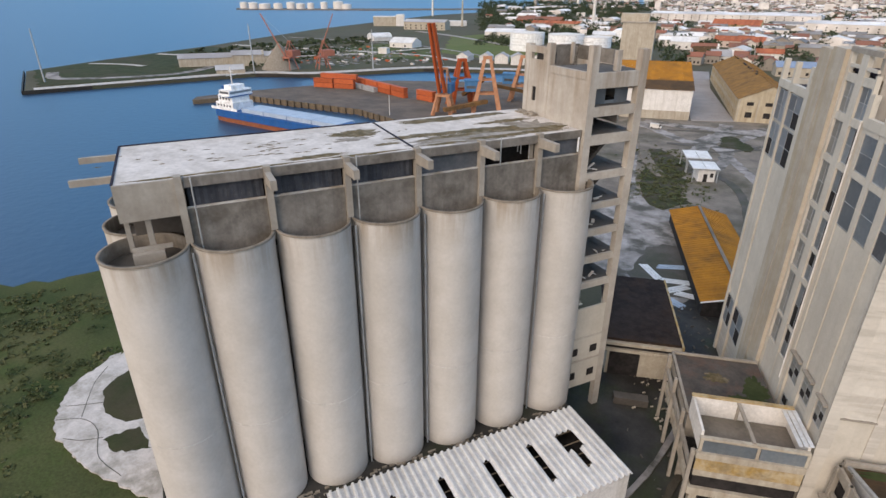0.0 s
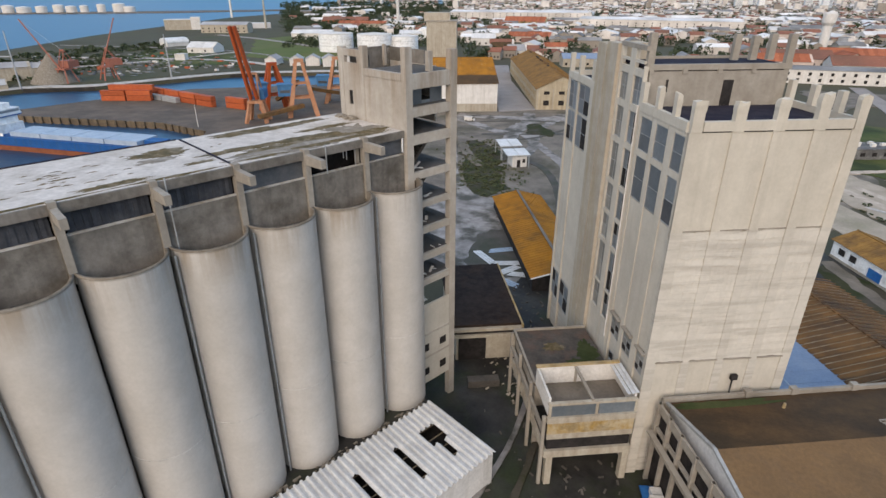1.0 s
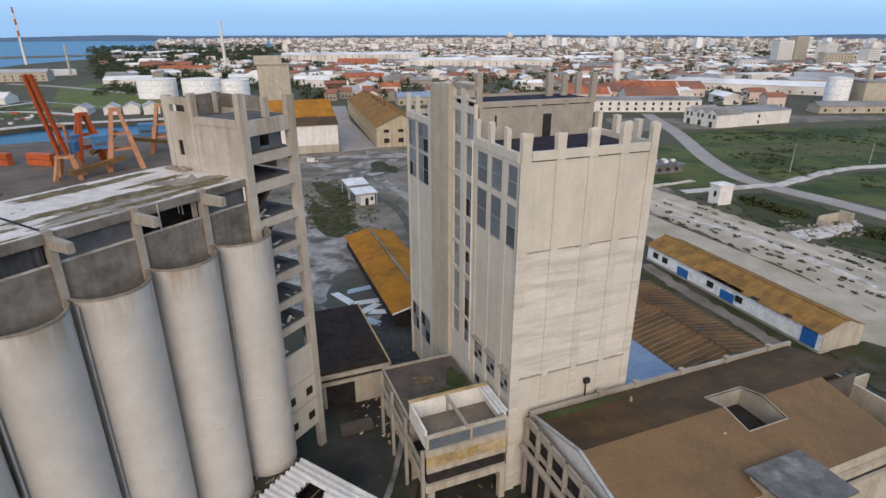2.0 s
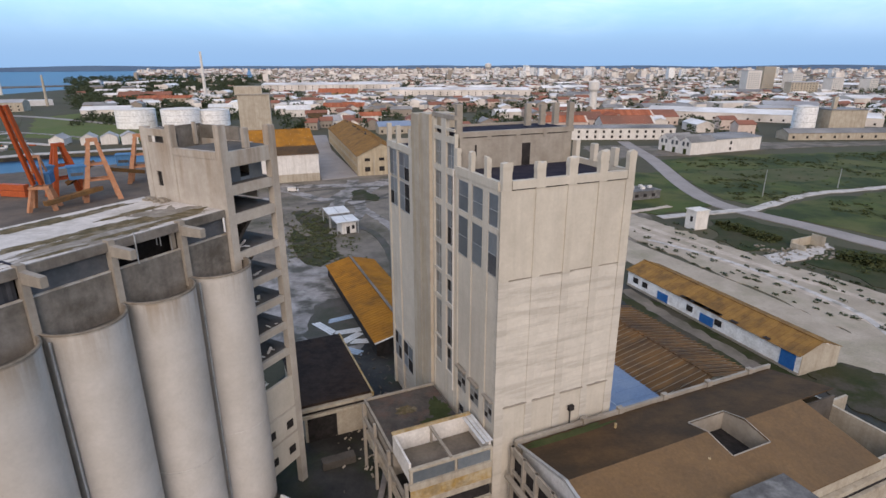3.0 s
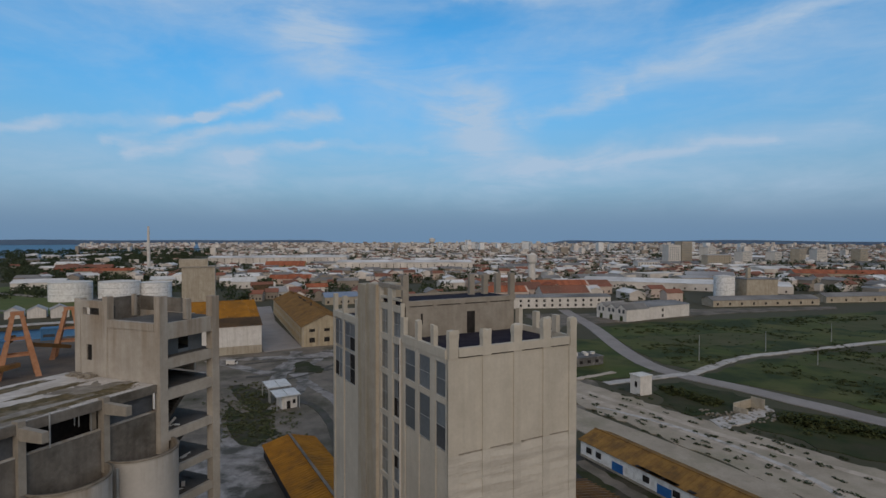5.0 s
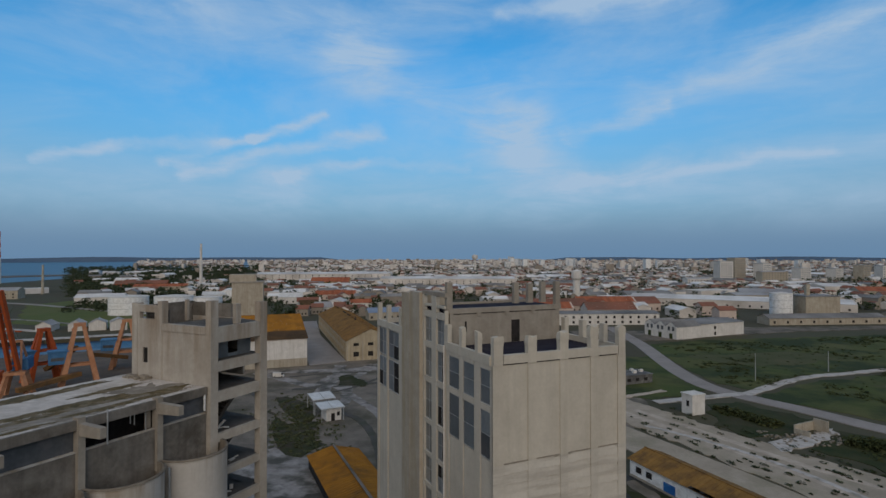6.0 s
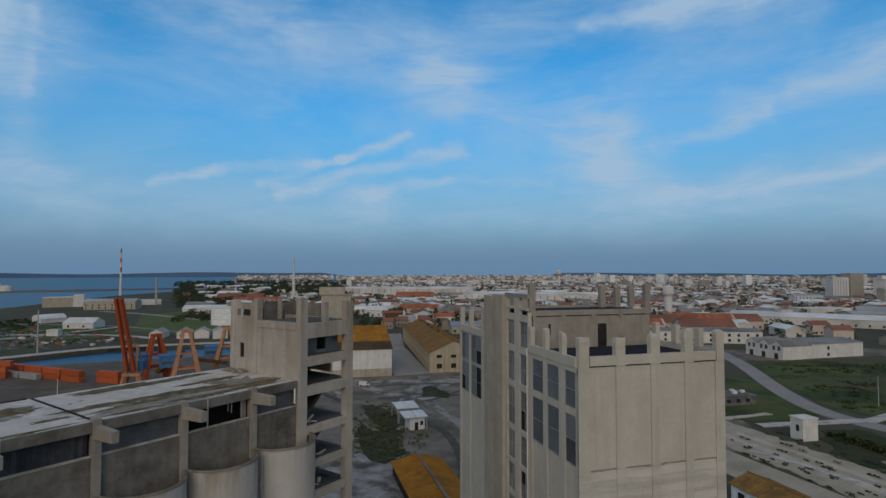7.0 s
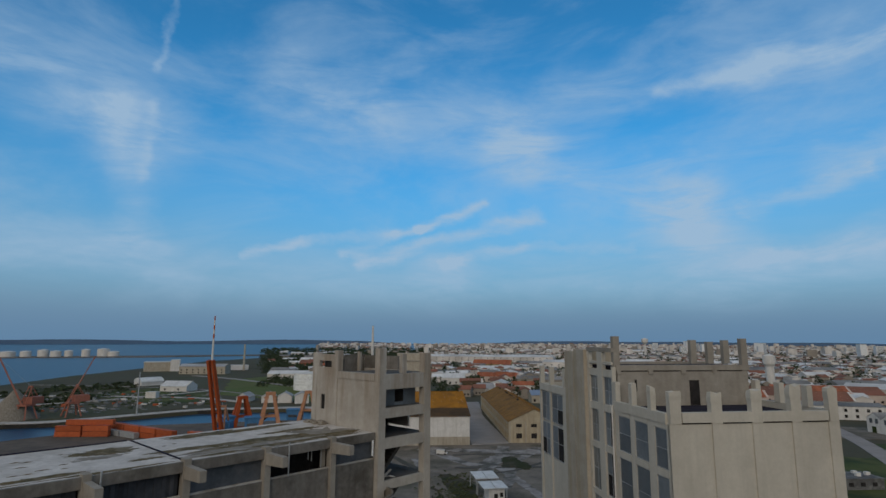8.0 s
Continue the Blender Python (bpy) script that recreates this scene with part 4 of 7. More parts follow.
for n, (cx, cy, rx, ry) in enumerate(((-9.0, 2.2, 7.6, 1.9), (-3.2, 4.0, 2.8, 2.6), (-13.0, 1.3, 4.2, 0.9), (-22.0, 6.0, 1.6, 0.7))):
    part("roof_stain", blot(cx, cy, rx, ry, TOP + 0.002, 20 + n), ROOFSTAIN, gal, "grey-brown stained coating")
rng = random.Random(71)
for n in range(46):
    part("roof_crack", blot(rng.gauss(-30, 5.0), rng.uniform(3.2, 9.2), rng.uniform(0.12, 0.55), rng.uniform(0.03, 0.10), TOP + 0.004, 50 + n, 20), MOSS, gal, "dark dirty crack in the coating")
for x, top, bot in ((-36.5, 36.5, 30.3), (-23.6, 36.7, 30.6), (-9.5, 36.75, SILL)):
    bm = bmesh.new()
    lathe(bm, [(0.06, bot), (0.06, top)], 10, x, F - 0.42, closed=True)
    part("drainpipe", bm, STEEL, gal, "pale steel pipe")
bm = bmesh.new()
lathe(bm, [(0.09, 34.3), (0.09, 35.75)], 8, -0.2, F - 0.12, closed=True)
part("light_tube", bm, WHITEWASH, gal, "white tube")
for k in (0, 2, 3, 5):
    bm = bmesh.new()
    lathe(bm, [(0.10, PLINTH), (0.10, RIM - 0.4)], 10, COLS[k] + 0.05, -1.45, closed=True)
    single("downpipe", bm, STEEL, SILO_POSE, "long grey downpipe between two silos", "pipe", "downpipes")

# headhouse with its open storeys
hh = thing("headhouse", SILO_POSE, "tall open concrete stair and elevator headhouse with bare frames", "building")
HX0, HX1, HY0, HY1 = 0.15, 7.30, -0.57, 11.0
for x0, x1, y0, y1, top in ((HX0, 1.02, HY0, 0.15, 44.5), (6.35, HX1, HY0, 0.2, 43.95), (HX0, 0.85, 6.35, 7.0, 44.2), (HX0, 0.85, 10.2, HY1, 43.9), (6.6, HX1, 10.4, HY1, 43.4)):
    boxpart("column", (x0, x1, y0, y1, FOOT, top), HEAD, hh)
boxpart("roof_post", (3.7, 4.3, 0.0, 0.5, 41.9, 43.9), HEAD, hh)
boxpart("roof_post", (5.3, 5.6, 9.2, 9.6, 41.6, 43.9), HEAD, hh)
for z0, z1 in ((40.45, 41.95), (37.7, 38.65), (34.8, 35.8), (31.0, 31.8), (27.6, 28.3), (24.4, 25.2), (21.0, 21.8), (17.7, 18.5)):
    boxpart("front_beam", (1.03, 6.34, HY0 + 0.05, HY0 + 0.45, z0, z1), HEAD, hh)
    # slab colour also holds the shade of the open storeys
    boxpart("floor_slab", (1.03, 7.0, HY0 + 0.46, 6.0, z1 - 0.3, z1), DIRT_SHADE, hh, "dirty floor slab with shade in its colour")
boxpart("front_wall", (1.03, 6.34, HY0 + 0.02, HY0 + 0.32, 3.4, 14.9), TOWER, hh, "plain lower front wall")
boxpart("front_wall_band", (1.03, 6.34, HY0 - 0.04, HY0 + 0.02, 10.6, 10.9), HEAD, hh)
boxpart("front_wall_band", (1.03, 6.34, HY0 - 0.04, HY0 + 0.02, 7.2, 7.45), HEAD, hh)
for x, z in ((2.3, 8.3), (5.2, 8.3), (2.3, 4.7), (5.2, 4.7)):
    boxpart("small_window", (x - 0.5, x + 0.5, HY0 - 0.06, HY0 + 0.05, z, z + 1.0), DARK, hh, "small dark window opening")
W0x, W1x = HX0 + 0.05, HX0 + 0.35
boxpart("left_wall", (W0x, W1x, 0.16, 6.34, 35.6, 41.3), HEAD, hh, "stained windowless side wall")
boxpart("left_wall", (W0x, W1x, 7.01, 8.6, 35.6, 42.35), HEAD, hh)
boxpart("left_wall", (W0x, W1x, 9.35, 10.19, 35.6, 42.35), HEAD, hh)
boxpart("left_wall", (W0x, W1x, 8.6, 9.35, 39.45, 42.35), HEAD, hh)
boxpart("door_sill", (W0x, W1x, 8.6, 9.35, 35.6, 37.9), HEAD, hh)
boxpart("open_doorway", (W0x + 0.12, W0x + 0.2, 8.6, 9.35, 37.9, 39.45), DARK, hh, "dark open doorway")
boxpart("wall_rib", (HX0 - 0.03, HX0 + 0.06, 6.45, 6.7, 36.42, 42.0), HEAD, hh)
boxpart("side_beam", (HX0 - 0.04, HX0 + 0.5, 0.16, 6.34, 41.3, 42.0), HEAD, hh)
boxpart("side_beam", (HX0 - 0.02, HX0 + 0.45, 7.01, 10.19, 43.05, 43.75), HEAD, hh)
boxpart("slot_post", (HX0 + 0.02, HX0 + 0.4, 7.01, 7.5, 42.35, 43.05), HEAD, hh)
boxpart("slot_post", (HX0 + 0.02, HX0 + 0.4, 9.8, 10.19, 42.35, 43.05), HEAD, hh)
boxpart("slot_back", (1.4, 1.5, 7.0, 10.3, 42.0, 43.2), DIRT_SHADE, hh)
boxpart("roof_slab", (HX0 + 0.4, HX1 - 0.32, 0.3, 10.38, 40.6, 40.9), ROOFTOP, hh, "littered brown roof slab")
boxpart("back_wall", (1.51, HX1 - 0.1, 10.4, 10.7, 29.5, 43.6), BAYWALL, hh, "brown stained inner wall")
boxpart("back_opening", (2.0, 3.0, 10.3, 10.4, 42.3, 42.95), DARK, hh, "small dark opening")
boxpart("right_wall", (HX1 - 0.3, HX1 - 0.06, 2.6, 10.39, 36.0, 42.0), HEAD, hh)
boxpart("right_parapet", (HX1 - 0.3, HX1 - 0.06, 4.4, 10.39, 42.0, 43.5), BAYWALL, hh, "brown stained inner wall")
boxpart("right_wall", (HX1 - 0.3, HX1 - 0.06, 6.0, 10.39, FOOT, 36.0), HEAD, hh)
# near-black wall stands in for the unlit depth of the stairwell
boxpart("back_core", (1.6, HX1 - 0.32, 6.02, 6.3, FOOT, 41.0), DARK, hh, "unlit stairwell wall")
boxpart("left_wall", (W0x, W1x, 1.6, 10.19, FOOT, 29.48), DIRT_SHADE, hh)
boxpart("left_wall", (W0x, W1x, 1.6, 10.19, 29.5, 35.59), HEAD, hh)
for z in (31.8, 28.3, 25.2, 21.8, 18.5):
    boxpart("inner_post", (5.3, 5.65, 3.4, 3.75, z - 3.0 if z < 30 else 28.3, z - 0.3), DIRT_SHADE, hh)
boxpart("window_glazing", (1.04, 3.4, 0.8, 0.84, 38.66, 40.44), GLASS, hh, "dusty blue-grey broken glazing")
boxpart("window_glazing", (4.6, 6.34, 0.8, 0.84, 38.66, 40.44), GLASS, hh, "dusty blue-grey broken glazing")
boxpart("window_glazing", (3.41, 4.59, 0.8, 0.84, 38.66, 39.0), GLASS, hh, "dusty blue-grey broken glazing")
boxpart("rear_window", (4.9, 6.0, 5.9, 5.98, 39.0, 40.2), GLASS_PALE, hh, "pale rear window")
for n, z in enumerate((14.9, 18.5, 21.8, 25.2, 28.3, 31.8)):
    # stair flights climb behind the open front
    top = (18.5, 21.8, 25.2, 28.3, 31.8, 35.8)[n]
    bm = bmesh.new()
    steps = 16
    up = []
    for s in range(steps):
        zz = z + (top - z) * (s + 1) / steps
        up += [(2.0 + 3.9 * s / steps, zz), (2.0 + 3.9 * (s + 1) / steps, zz)]
    prof = [(2.0, z)] + up + [(5.9, top - 0.45), (2.4, z)]
    ends = [[bm.verts.new((x, y, h)) for x, h in prof] for y in (1.4, 3.2)]
    for a, b in ((i, (i + 1) % len(prof)) for i in range(len(prof))):
        bm.faces.new((ends[0][a], ends[0][b], ends[1][b], ends[1][a]))
    bm.faces.new(ends[0])
    bm.faces.new(ends[1][::-1])
    # the flight's dark colour carries stairwell shade as well as dirt
    part("stair_flight", bm, DIRT_SHADE, hh, "dirty concrete stair flight with shade in its colour")
    rng = random.Random(40 + n)
    for _ in range(3):
        bm = bmesh.new()
        x, y = rng.uniform(1.9, 5.8), rng.uniform(0.1, 1.3)
        bar(bm, (x, y, z + 0.05), (x + rng.uniform(-1.3, 1.4), y + rng.uniform(-0.3, 0.4), z + rng.uniform(0.1, 0.7)), rng.uniform(0.12, 0.4), 0.07)
        part("broken_board", bm, WHITE, hh, "pale broken board lying on the landing")
bm = bmesh.new()
rng = random.Random(5)
for _ in range(16):
    x, y = rng.uniform(-1.2, -0.3), rng.uniform(7.6, 10.6)
    box(bm, x, x + rng.uniform(0.2, 0.6), y, y + rng.uniform(0.3, 0.9), TOP, TOP + rng.uniform(0.08, 0.35))
single("rubble_pile", bm, RUBBLE, SILO_POSE, "low pile of brown rubble by the roof door", "rubble", kind="stuff")


# ---- the mill tower ----
tw = thing("mill_tower", TOWER_POSE, "tall abandoned concrete mill tower with bare roof posts and dusty windows", "building")
U1, V1, V2, V3 = 17.4, 11.2, 25.0, 36.8


def wall_u(u0, u1, v, z0, z1, th, mat, name="wall", label=""):
    return boxpart(name, (u0, u1, v, v + th, z0, z1), mat, tw, label)


# broad front
PIL = [0.66, 4.72, 8.8, 12.9, 16.8]
wall_u(0.05, U1 - 0.05, 0.25, GROUND, 37.5, 0.4, TOWER_LOW, "front_wall", "patchy pale render")
for n, u in enumerate(PIL):
    a, b = (0.0, 1.25) if n == 0 else (16.25, U1) if n == 4 else (u - 0.5, u + 0.5)
    boxpart("pilaster", (a, b, -0.06, 0.25, 27.3, 37.45), TOWER, tw)
    boxpart("pilaster", (a, b, -0.055, 0.25, GROUND, 27.29), TOWER_LOW, tw, "patched lower pilaster")
    top = (40.3, 40.2, 40.4, 40.8, 40.6)[n]
    c, d = (0.0, 1.25) if n == 0 else (16.3, U1) if n == 4 else (u - 0.62, u + 0.62)
    bm = bmesh.new()
    broken_post(bm, c + 0.08, d - 0.08, -0.12, 0.5, 37.45, top, n)
    part("roof_post", bm, TOWER, tw, "broken-topped concrete post")
for n in range(4):
    a, b = (PIL[n] + 0.5 if n else 1.25), (PIL[n + 1] - 0.5 if n < 3 else 16.25)
    boxpart("front_panel", (a, b, 0.06, 0.25, 27.42, 37.4), TOWER, tw, "smooth upper panel")
    boxpart("front_panel", (a, b, 0.02, 0.25, 0, 11.2), TOWER, tw, "plain base panel")
    for j in range(16):
        r = random.Random(100 * n + j)
        zc = 11.37 + 0.995 * j
        bm = bmesh.new()
        rows = []
        for lv in range(2):
            # each lift leans back from a wavy, proud lower edge
            rows.append([bm.verts.new((a + 0.01 + (b - a - 0.02) * i / 9, (-0.045, 0.06)[lv] + 0.05 * noise.noise(Vector((i * 0.5, n * 3 + lv, j))),
                                       zc + 0.99 * lv + 0.22 * noise.noise(Vector((i * 0.45, n * 5, j + lv + 0.3))))) for i in range(10)])
            rows.append([bm.verts.new((v.co.x, 0.25, v.co.z)) for v in rows[-1]])
        f0, b0, f1, b1 = rows
        for i in range(9):
            for q in ((f0[i], f0[i + 1], f1[i + 1], f1[i]), (b0[i], b0[i + 1], f0[i + 1], f0[i]), (f1[i], f1[i + 1], b1[i + 1], b1[i])):
                bm.faces.new(q)
        part("render_course", bm, TOWER_LOW, tw, "uneven lift of patched render with painted shadow bands")
    boxpart("panel_seam", (a, b, -0.02, 0.25, 27.3, 27.41), CONC, tw)
    boxpart("panel_ledge", (a - 0.12, b + 0.12, -0.18, 0.02, 11.2, 11.36), CONC, tw)
    boxpart("panel_groove", (a, b, 0.0, 0.24, 37.42, 37.52), DARK, tw, "dark open slot")
    boxpart("parapet_beam", (a + 0.0, b - 0.0, -0.14, 0.45, 37.55, 38.45), TOWER, tw)
# glazed side, near block
VW = [(0.45, 2.65), (4.0, 6.6), (7.6, 10.3)]
boxpart("side_wall", (0.25, 0.6, 0.66, V1, GROUND, 37.5), TOWER_LOW, tw, "pale streaked render")
piers = [(-0.12, 0.43), (2.68, 3.97), (6.63, 7.57), (10.33, 11.15)]
for n, (a, b) in enumerate(piers):
    boxpart("side_pilaster", (0.0, 0.25, a + (0.13 if n == 0 else 0), b, 0, 37.4), TOWER, tw)
    if n:
        bm = bmesh.new()
        broken_post(bm, -0.08, 0.45, (a + b) / 2 - 0.34, (a + b) / 2 + 0.34, 37.4, 40.5, 20 + n)
        part("roof_post", bm, TOWER, tw, "broken-topped concrete post")


def glazed(a, b, z0, z1, u, mat, name="window", cols=1, rows=2, hole=None, hmat=None):
    """One window in a face of constant u: frame bars and panes of dusty glass."""
    win = new(name)
    win.parent = tw
    fr = bmesh.new()
    box(fr, u - 0.05, u + 0.05, a, b, z0, z0 + 0.08)
    box(fr, u - 0.05, u + 0.05, a, b, z1 - 0.08, z1)
    for c in range(cols + 1):
        y = a + (b - a) * c / cols
        box(fr, u - 0.045, u + 0.045, max(a, y - 0.035), min(b, y + 0.035), z0, z1)
    for r in range(1, rows):
        z = z0 + (z1 - z0) * r / rows
        box(fr, u - 0.04, u + 0.04, a, b, z - 0.03, z + 0.03)
    part("window_frame", fr, STEEL, win)
    for c in range(cols):
        for r in range(rows):
            ya, yb = a + (b - a) * c / cols + 0.036, a + (b - a) * (c + 1) / cols - 0.036
            za, zb = z0 + (z1 - z0) * r / rows + 0.04, z0 + (z1 - z0) * (r + 1) / rows - 0.04
            m = hmat if hole and (c, r) in hole else mat
            bm = bmesh.new()
            box(bm, u, u + 0.02, ya, yb, za, zb)
            part("pane", bm, m, win)
    return win


rng = random.Random(3)
for n, (a, b) in enumerate(VW):
    for z0, z1 in ((33.3, 36.9), (27.7, 32.6)):
        glazed(a, b, z0, z1, 0.1, GLASS, hole=[(0, 0)] if n == 0 and z0 < 30 else None, hmat=GLASS_DARK)
    boxpart("window_spandrel", (-0.02, 0.25, a, b, 32.62, 33.28), TOWER, tw)
    boxpart("window_head", (-0.02, 0.25, a, b, 36.92, 37.4), TOWER, tw)
    boxpart("side_panel", (0.1, 0.25, a, b, 12.3, 27.6), TOWER, tw, "plain infill below the windows")
    glazed(a + 0.25, b - 0.1, 8.9, 11.7, 0.12, GLASS_PALE, cols=2, rows=3, hole=[(0, 1), (1, 0)], hmat=DARK)
    boxpart("window_hood", (-0.35, 0.1, a + 0.05, b, 11.9, 12.1), CONC, tw)
    glazed(a + 0.9, b - 0.5, 5.2, 6.4, 0.16, DARK, cols=1, rows=1)
boxpart("parapet_beam", (-0.12, 0.4, 0.45, V1, 37.42, 38.35), TOWER, tw)
boxpart("parapet_beam", (U1 - 0.5, U1, 0.46, V1, 37.42, 38.4), TOWER, tw)
for v in (3.3, 7.1, 10.7):
    boxpart("roof_post", (U1 - 0.6, U1, v - 0.4, v + 0.4, 38.4, 40.5), TOWER, tw)
boxpart("flat_roof", (0.6, U1 - 0.5, 0.66, V1, 37.5, 37.72), BITUMEN, tw, "black bitumen flat roof")
boxpart("right_wall", (U1 - 0.4, U1 - 0.02, 0.66, V3, GROUND, 37.4), TOWER, tw)
# middle block, taller
boxpart("upper_wall", (0.6, 16.6, V1, V1 + 0.35, 37.4, 41.6), CONC, tw, "stained concrete wall of the upper storey")
boxpart("roof_doorway", (9.2, 10.4, V1 - 0.03, V1 + 0.05, 37.74, 40.5), DARK, tw, "dark open doorway")
boxpart("wall_slit", (2.6, 2.85, V1 - 0.03, V1 + 0.05, 39.3, 40.6), DARK, tw)
boxpart("upper_beam", (0.4, 16.8, V1 - 0.1, V1 + 0.45, 41.6, 42.2), CONC, tw)
for n, u in enumerate((0.5, 4.3, 8.3, 12.2)):
    boxpart("upper_rib", (u, u + 0.5, V1 - 0.14, V1 - 0.1, 41.2, 42.1), CONC, tw)
for u, v, top in ((0.2, V1, 45.4), (16.0, V1, 45.2), (11.6, 14.3, 45.0), (13.8, 14.3, 44.8), (15.9, 14.3, 45.0)):
    boxpart("roof_post", (u, u + 0.75, v, v + 0.6, 42.2 if v > V1 else 41.6, top), CONC, tw)
for a, b in ((0.9, 4.2), (4.9, 8.2), (8.9, 12.1), (12.8, 15.9)):
    boxpart("upper_groove", (a, b, V1 - 0.06, V1, 41.5, 41.59), DARK, tw, "dark open slot")
boxpart("upper_roof", (0.6, 16.8, V1 + 0.45, 18.2, 41.7, 42.0), BITUMEN, tw, "black bitumen flat roof")
boxpart("upper_right_wall", (16.3, 16.7, V1 + 0.35, 18.2, 37.4, 41.6), CONC, tw)
boxpart("upper_back_wall", (0.6, 16.8, 18.2, 18.5, 37.4, 42.3), CONC, tw)
strip_z = [(9.4, 13.1), (13.4, 19.1), (19.7, 23.1), (23.6, 27.2), (27.8, 32.5), (33.2, 36.9), (37.7, 40.8)]
for a, b, m, hole in ((11.45, 13.75, GLASS_PALE, True), (15.2, 17.5, GLASS_PALE, False)):
    for n, (z0, z1) in enumerate(strip_z):
        if hole and n < 6:
            glazed(a, b, z0, z1, 0.2, GLASS, cols=2, rows=2, hole=[(0, 0), (1, 0), (0, 1)] if n in (1, 4) else [(0, 0), (0, 1)] if n in (3, 5) else [(1, 1)], hmat=DARK)
        else:
            glazed(a, b, z0, z1, 0.2, GLASS if hole else m, cols=2, rows=2)
    prev = 0.0
    for z0, z1 in strip_z + [(41.6, 41.6)]:
        boxpart("strip_spandrel", (-0.02, 0.4, a, b, prev, z0), TOWER, tw)
        prev = z1
    boxpart("parapet_opening", (-0.02, 0.3, a, b, 42.2, 42.5), TOWER, tw)
for a, b, top in ((11.15, 11.43, 42.0), (13.77, 15.18, 44.0), (17.52, 18.1, 44.0)):
    boxpart("strip_pier", (-0.06, 0.4, a, b, GROUND, top), TOWER, tw)
boxpart("parapet_beam", (-0.1, 0.4, 11.2, 18.1, 43.6, 44.1), CONC, tw)
# near-black sheet behind the panes stands in for unlit stairwell depth
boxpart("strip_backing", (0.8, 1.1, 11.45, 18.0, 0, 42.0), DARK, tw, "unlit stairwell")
bm = bmesh.new()
lathe(bm, [(0.09, 7.5), (0.09, 37.6), (0.16, 37.9)], 10, -0.22, 11.2, closed=True)
part("drainpipe", bm, WHITE, tw, "white drainpipe")
# blind pier
bm = bmesh.new()
box(bm, -0.5, 3.5, 18.1, 21.4, GROUND, 43.8)
part("blind_pier", bm, PIER, tw, "tall blank concrete pier")
boxpart("blind_pier", (-0.5, 3.4, 21.65, 24.6, GROUND, 43.5), PIER, tw, "tall blank concrete pier")
boxpart("pier_joint", (-0.3, 3.3, 21.41, 21.64, GROUND, 43.4), CONC, tw)
boxpart("middle_body", (1.2, U1 - 0.42, 18.5, 25.0, 0, 40.5), TOWER, tw)
# far block
boxpart("far_side_wall", (0.3, 0.7, 24.65, V3, GROUND, 37.4), TOWER_LOW, tw, "pale streaked render")
for a, b in ((24.65, 27.0), (31.9, 32.5), (36.2, V3)):
    boxpart("side_pilaster", (-0.05, 0.3, a, b, GROUND, 37.4), TOWER, tw)
    boxpart("roof_post", (-0.05, 0.6, max(a, b - 0.8), b, 38.4, 41.0), TOWER, tw)
for a, b in ((27.2, 31.7), (32.6, 36.1)):
    glazed(a, b, 33.2, 37.2, 0.12, GLASS, cols=2, rows=2, hole=[(0, 0)] if a < 30 else None, hmat=DARK)
    glazed(a, b, 28.3, 32.8, 0.12, GLASS, cols=2, rows=2, hole=[(0, 0), (0, 1)] if a < 30 else [(1, 0)], hmat=DARK)
    boxpart("side_panel", (0.1, 0.3, a - 0.15, b + 0.05, 6.4, 28.2), TOWER, tw, "plain infill below the windows")
    glazed(a + 0.2, b, 0.6, 5.4, 0.12, GLASS, cols=2, rows=2, hole=[(0, 0), (1, 1)], hmat=DARK)
boxpart("parapet_beam", (-0.1, 0.5, 24.65, V3, 37.42, 38.4), TOWER, tw)
boxpart("far_roof", (0.7, U1 - 0.4, 25.0, V3 - 0.3, 37.4, 37.7), BITUMEN, tw)
boxpart("far_wall", (0.3, U1 - 0.02, V3, V3 + 0.3, GROUND, 38.4), TOWER, tw)
# dark stair mast lamp on the front
bm = bmesh.new()
bar(bm, (10.83, -0.28, 6.2), (10.83, -0.28, 8.6), 0.12)
box(bm, 10.45, 11.2, -0.6, -0.2, 8.55, 9.2)
single("wall_lamp", bm, DARK, TOWER_POSE, "dark floodlight on a short pole against the wall", "lamp")


# ---- sheds and halls round the tower ----
GZ, GS = -2.0, 1.04                 # level of the ground, and the spread of the far plan


def gp(x, y, rot=0.0, z=GZ):
    return pose(x * GS, y * GS, z, 0, 0, rot)


# ribbed pale shed beside the silos
rib = thing("ribbed_shed", SHED_POSE, "low shed with a pale ribbed sheet roof and rusted-out holes", "shed")
SX0, SX1, SY0, SY1 = -30.2, -1.35, -15.2, -5.5
bm = bmesh.new()
for b4 in ((SX0, SX1, SY0, SY0 + 0.25), (SX0, SX1, SY1 - 0.25, SY1), (SX0, SX0 + 0.25, SY0 + 0.25, SY1 - 0.25), (SX1 - 0.25, SX1, SY0 + 0.25, SY1 - 0.25)):
    box(bm, *b4, 0.2, 4.75)
part("wall", bm, WHITE, rib, "grimy white wall")
# near-black floor stands in for the unlit inside under the roof holes
boxpart("inner_floor", (SX0 + 0.25, SX1 - 0.25, SY0 + 0.25, SY1 - 0.25, 2.9, 3.0), DARK, rib, "near-black floor for the unlit inside")
for k in range(6):
    boxpart("purlin", (SX0 + 0.2, SX1 - 0.2, SY0 + 0.9 + 1.6 * k, SY0 + 1.0 + 1.6 * k, 4.76, 4.86), WOOD, rib)


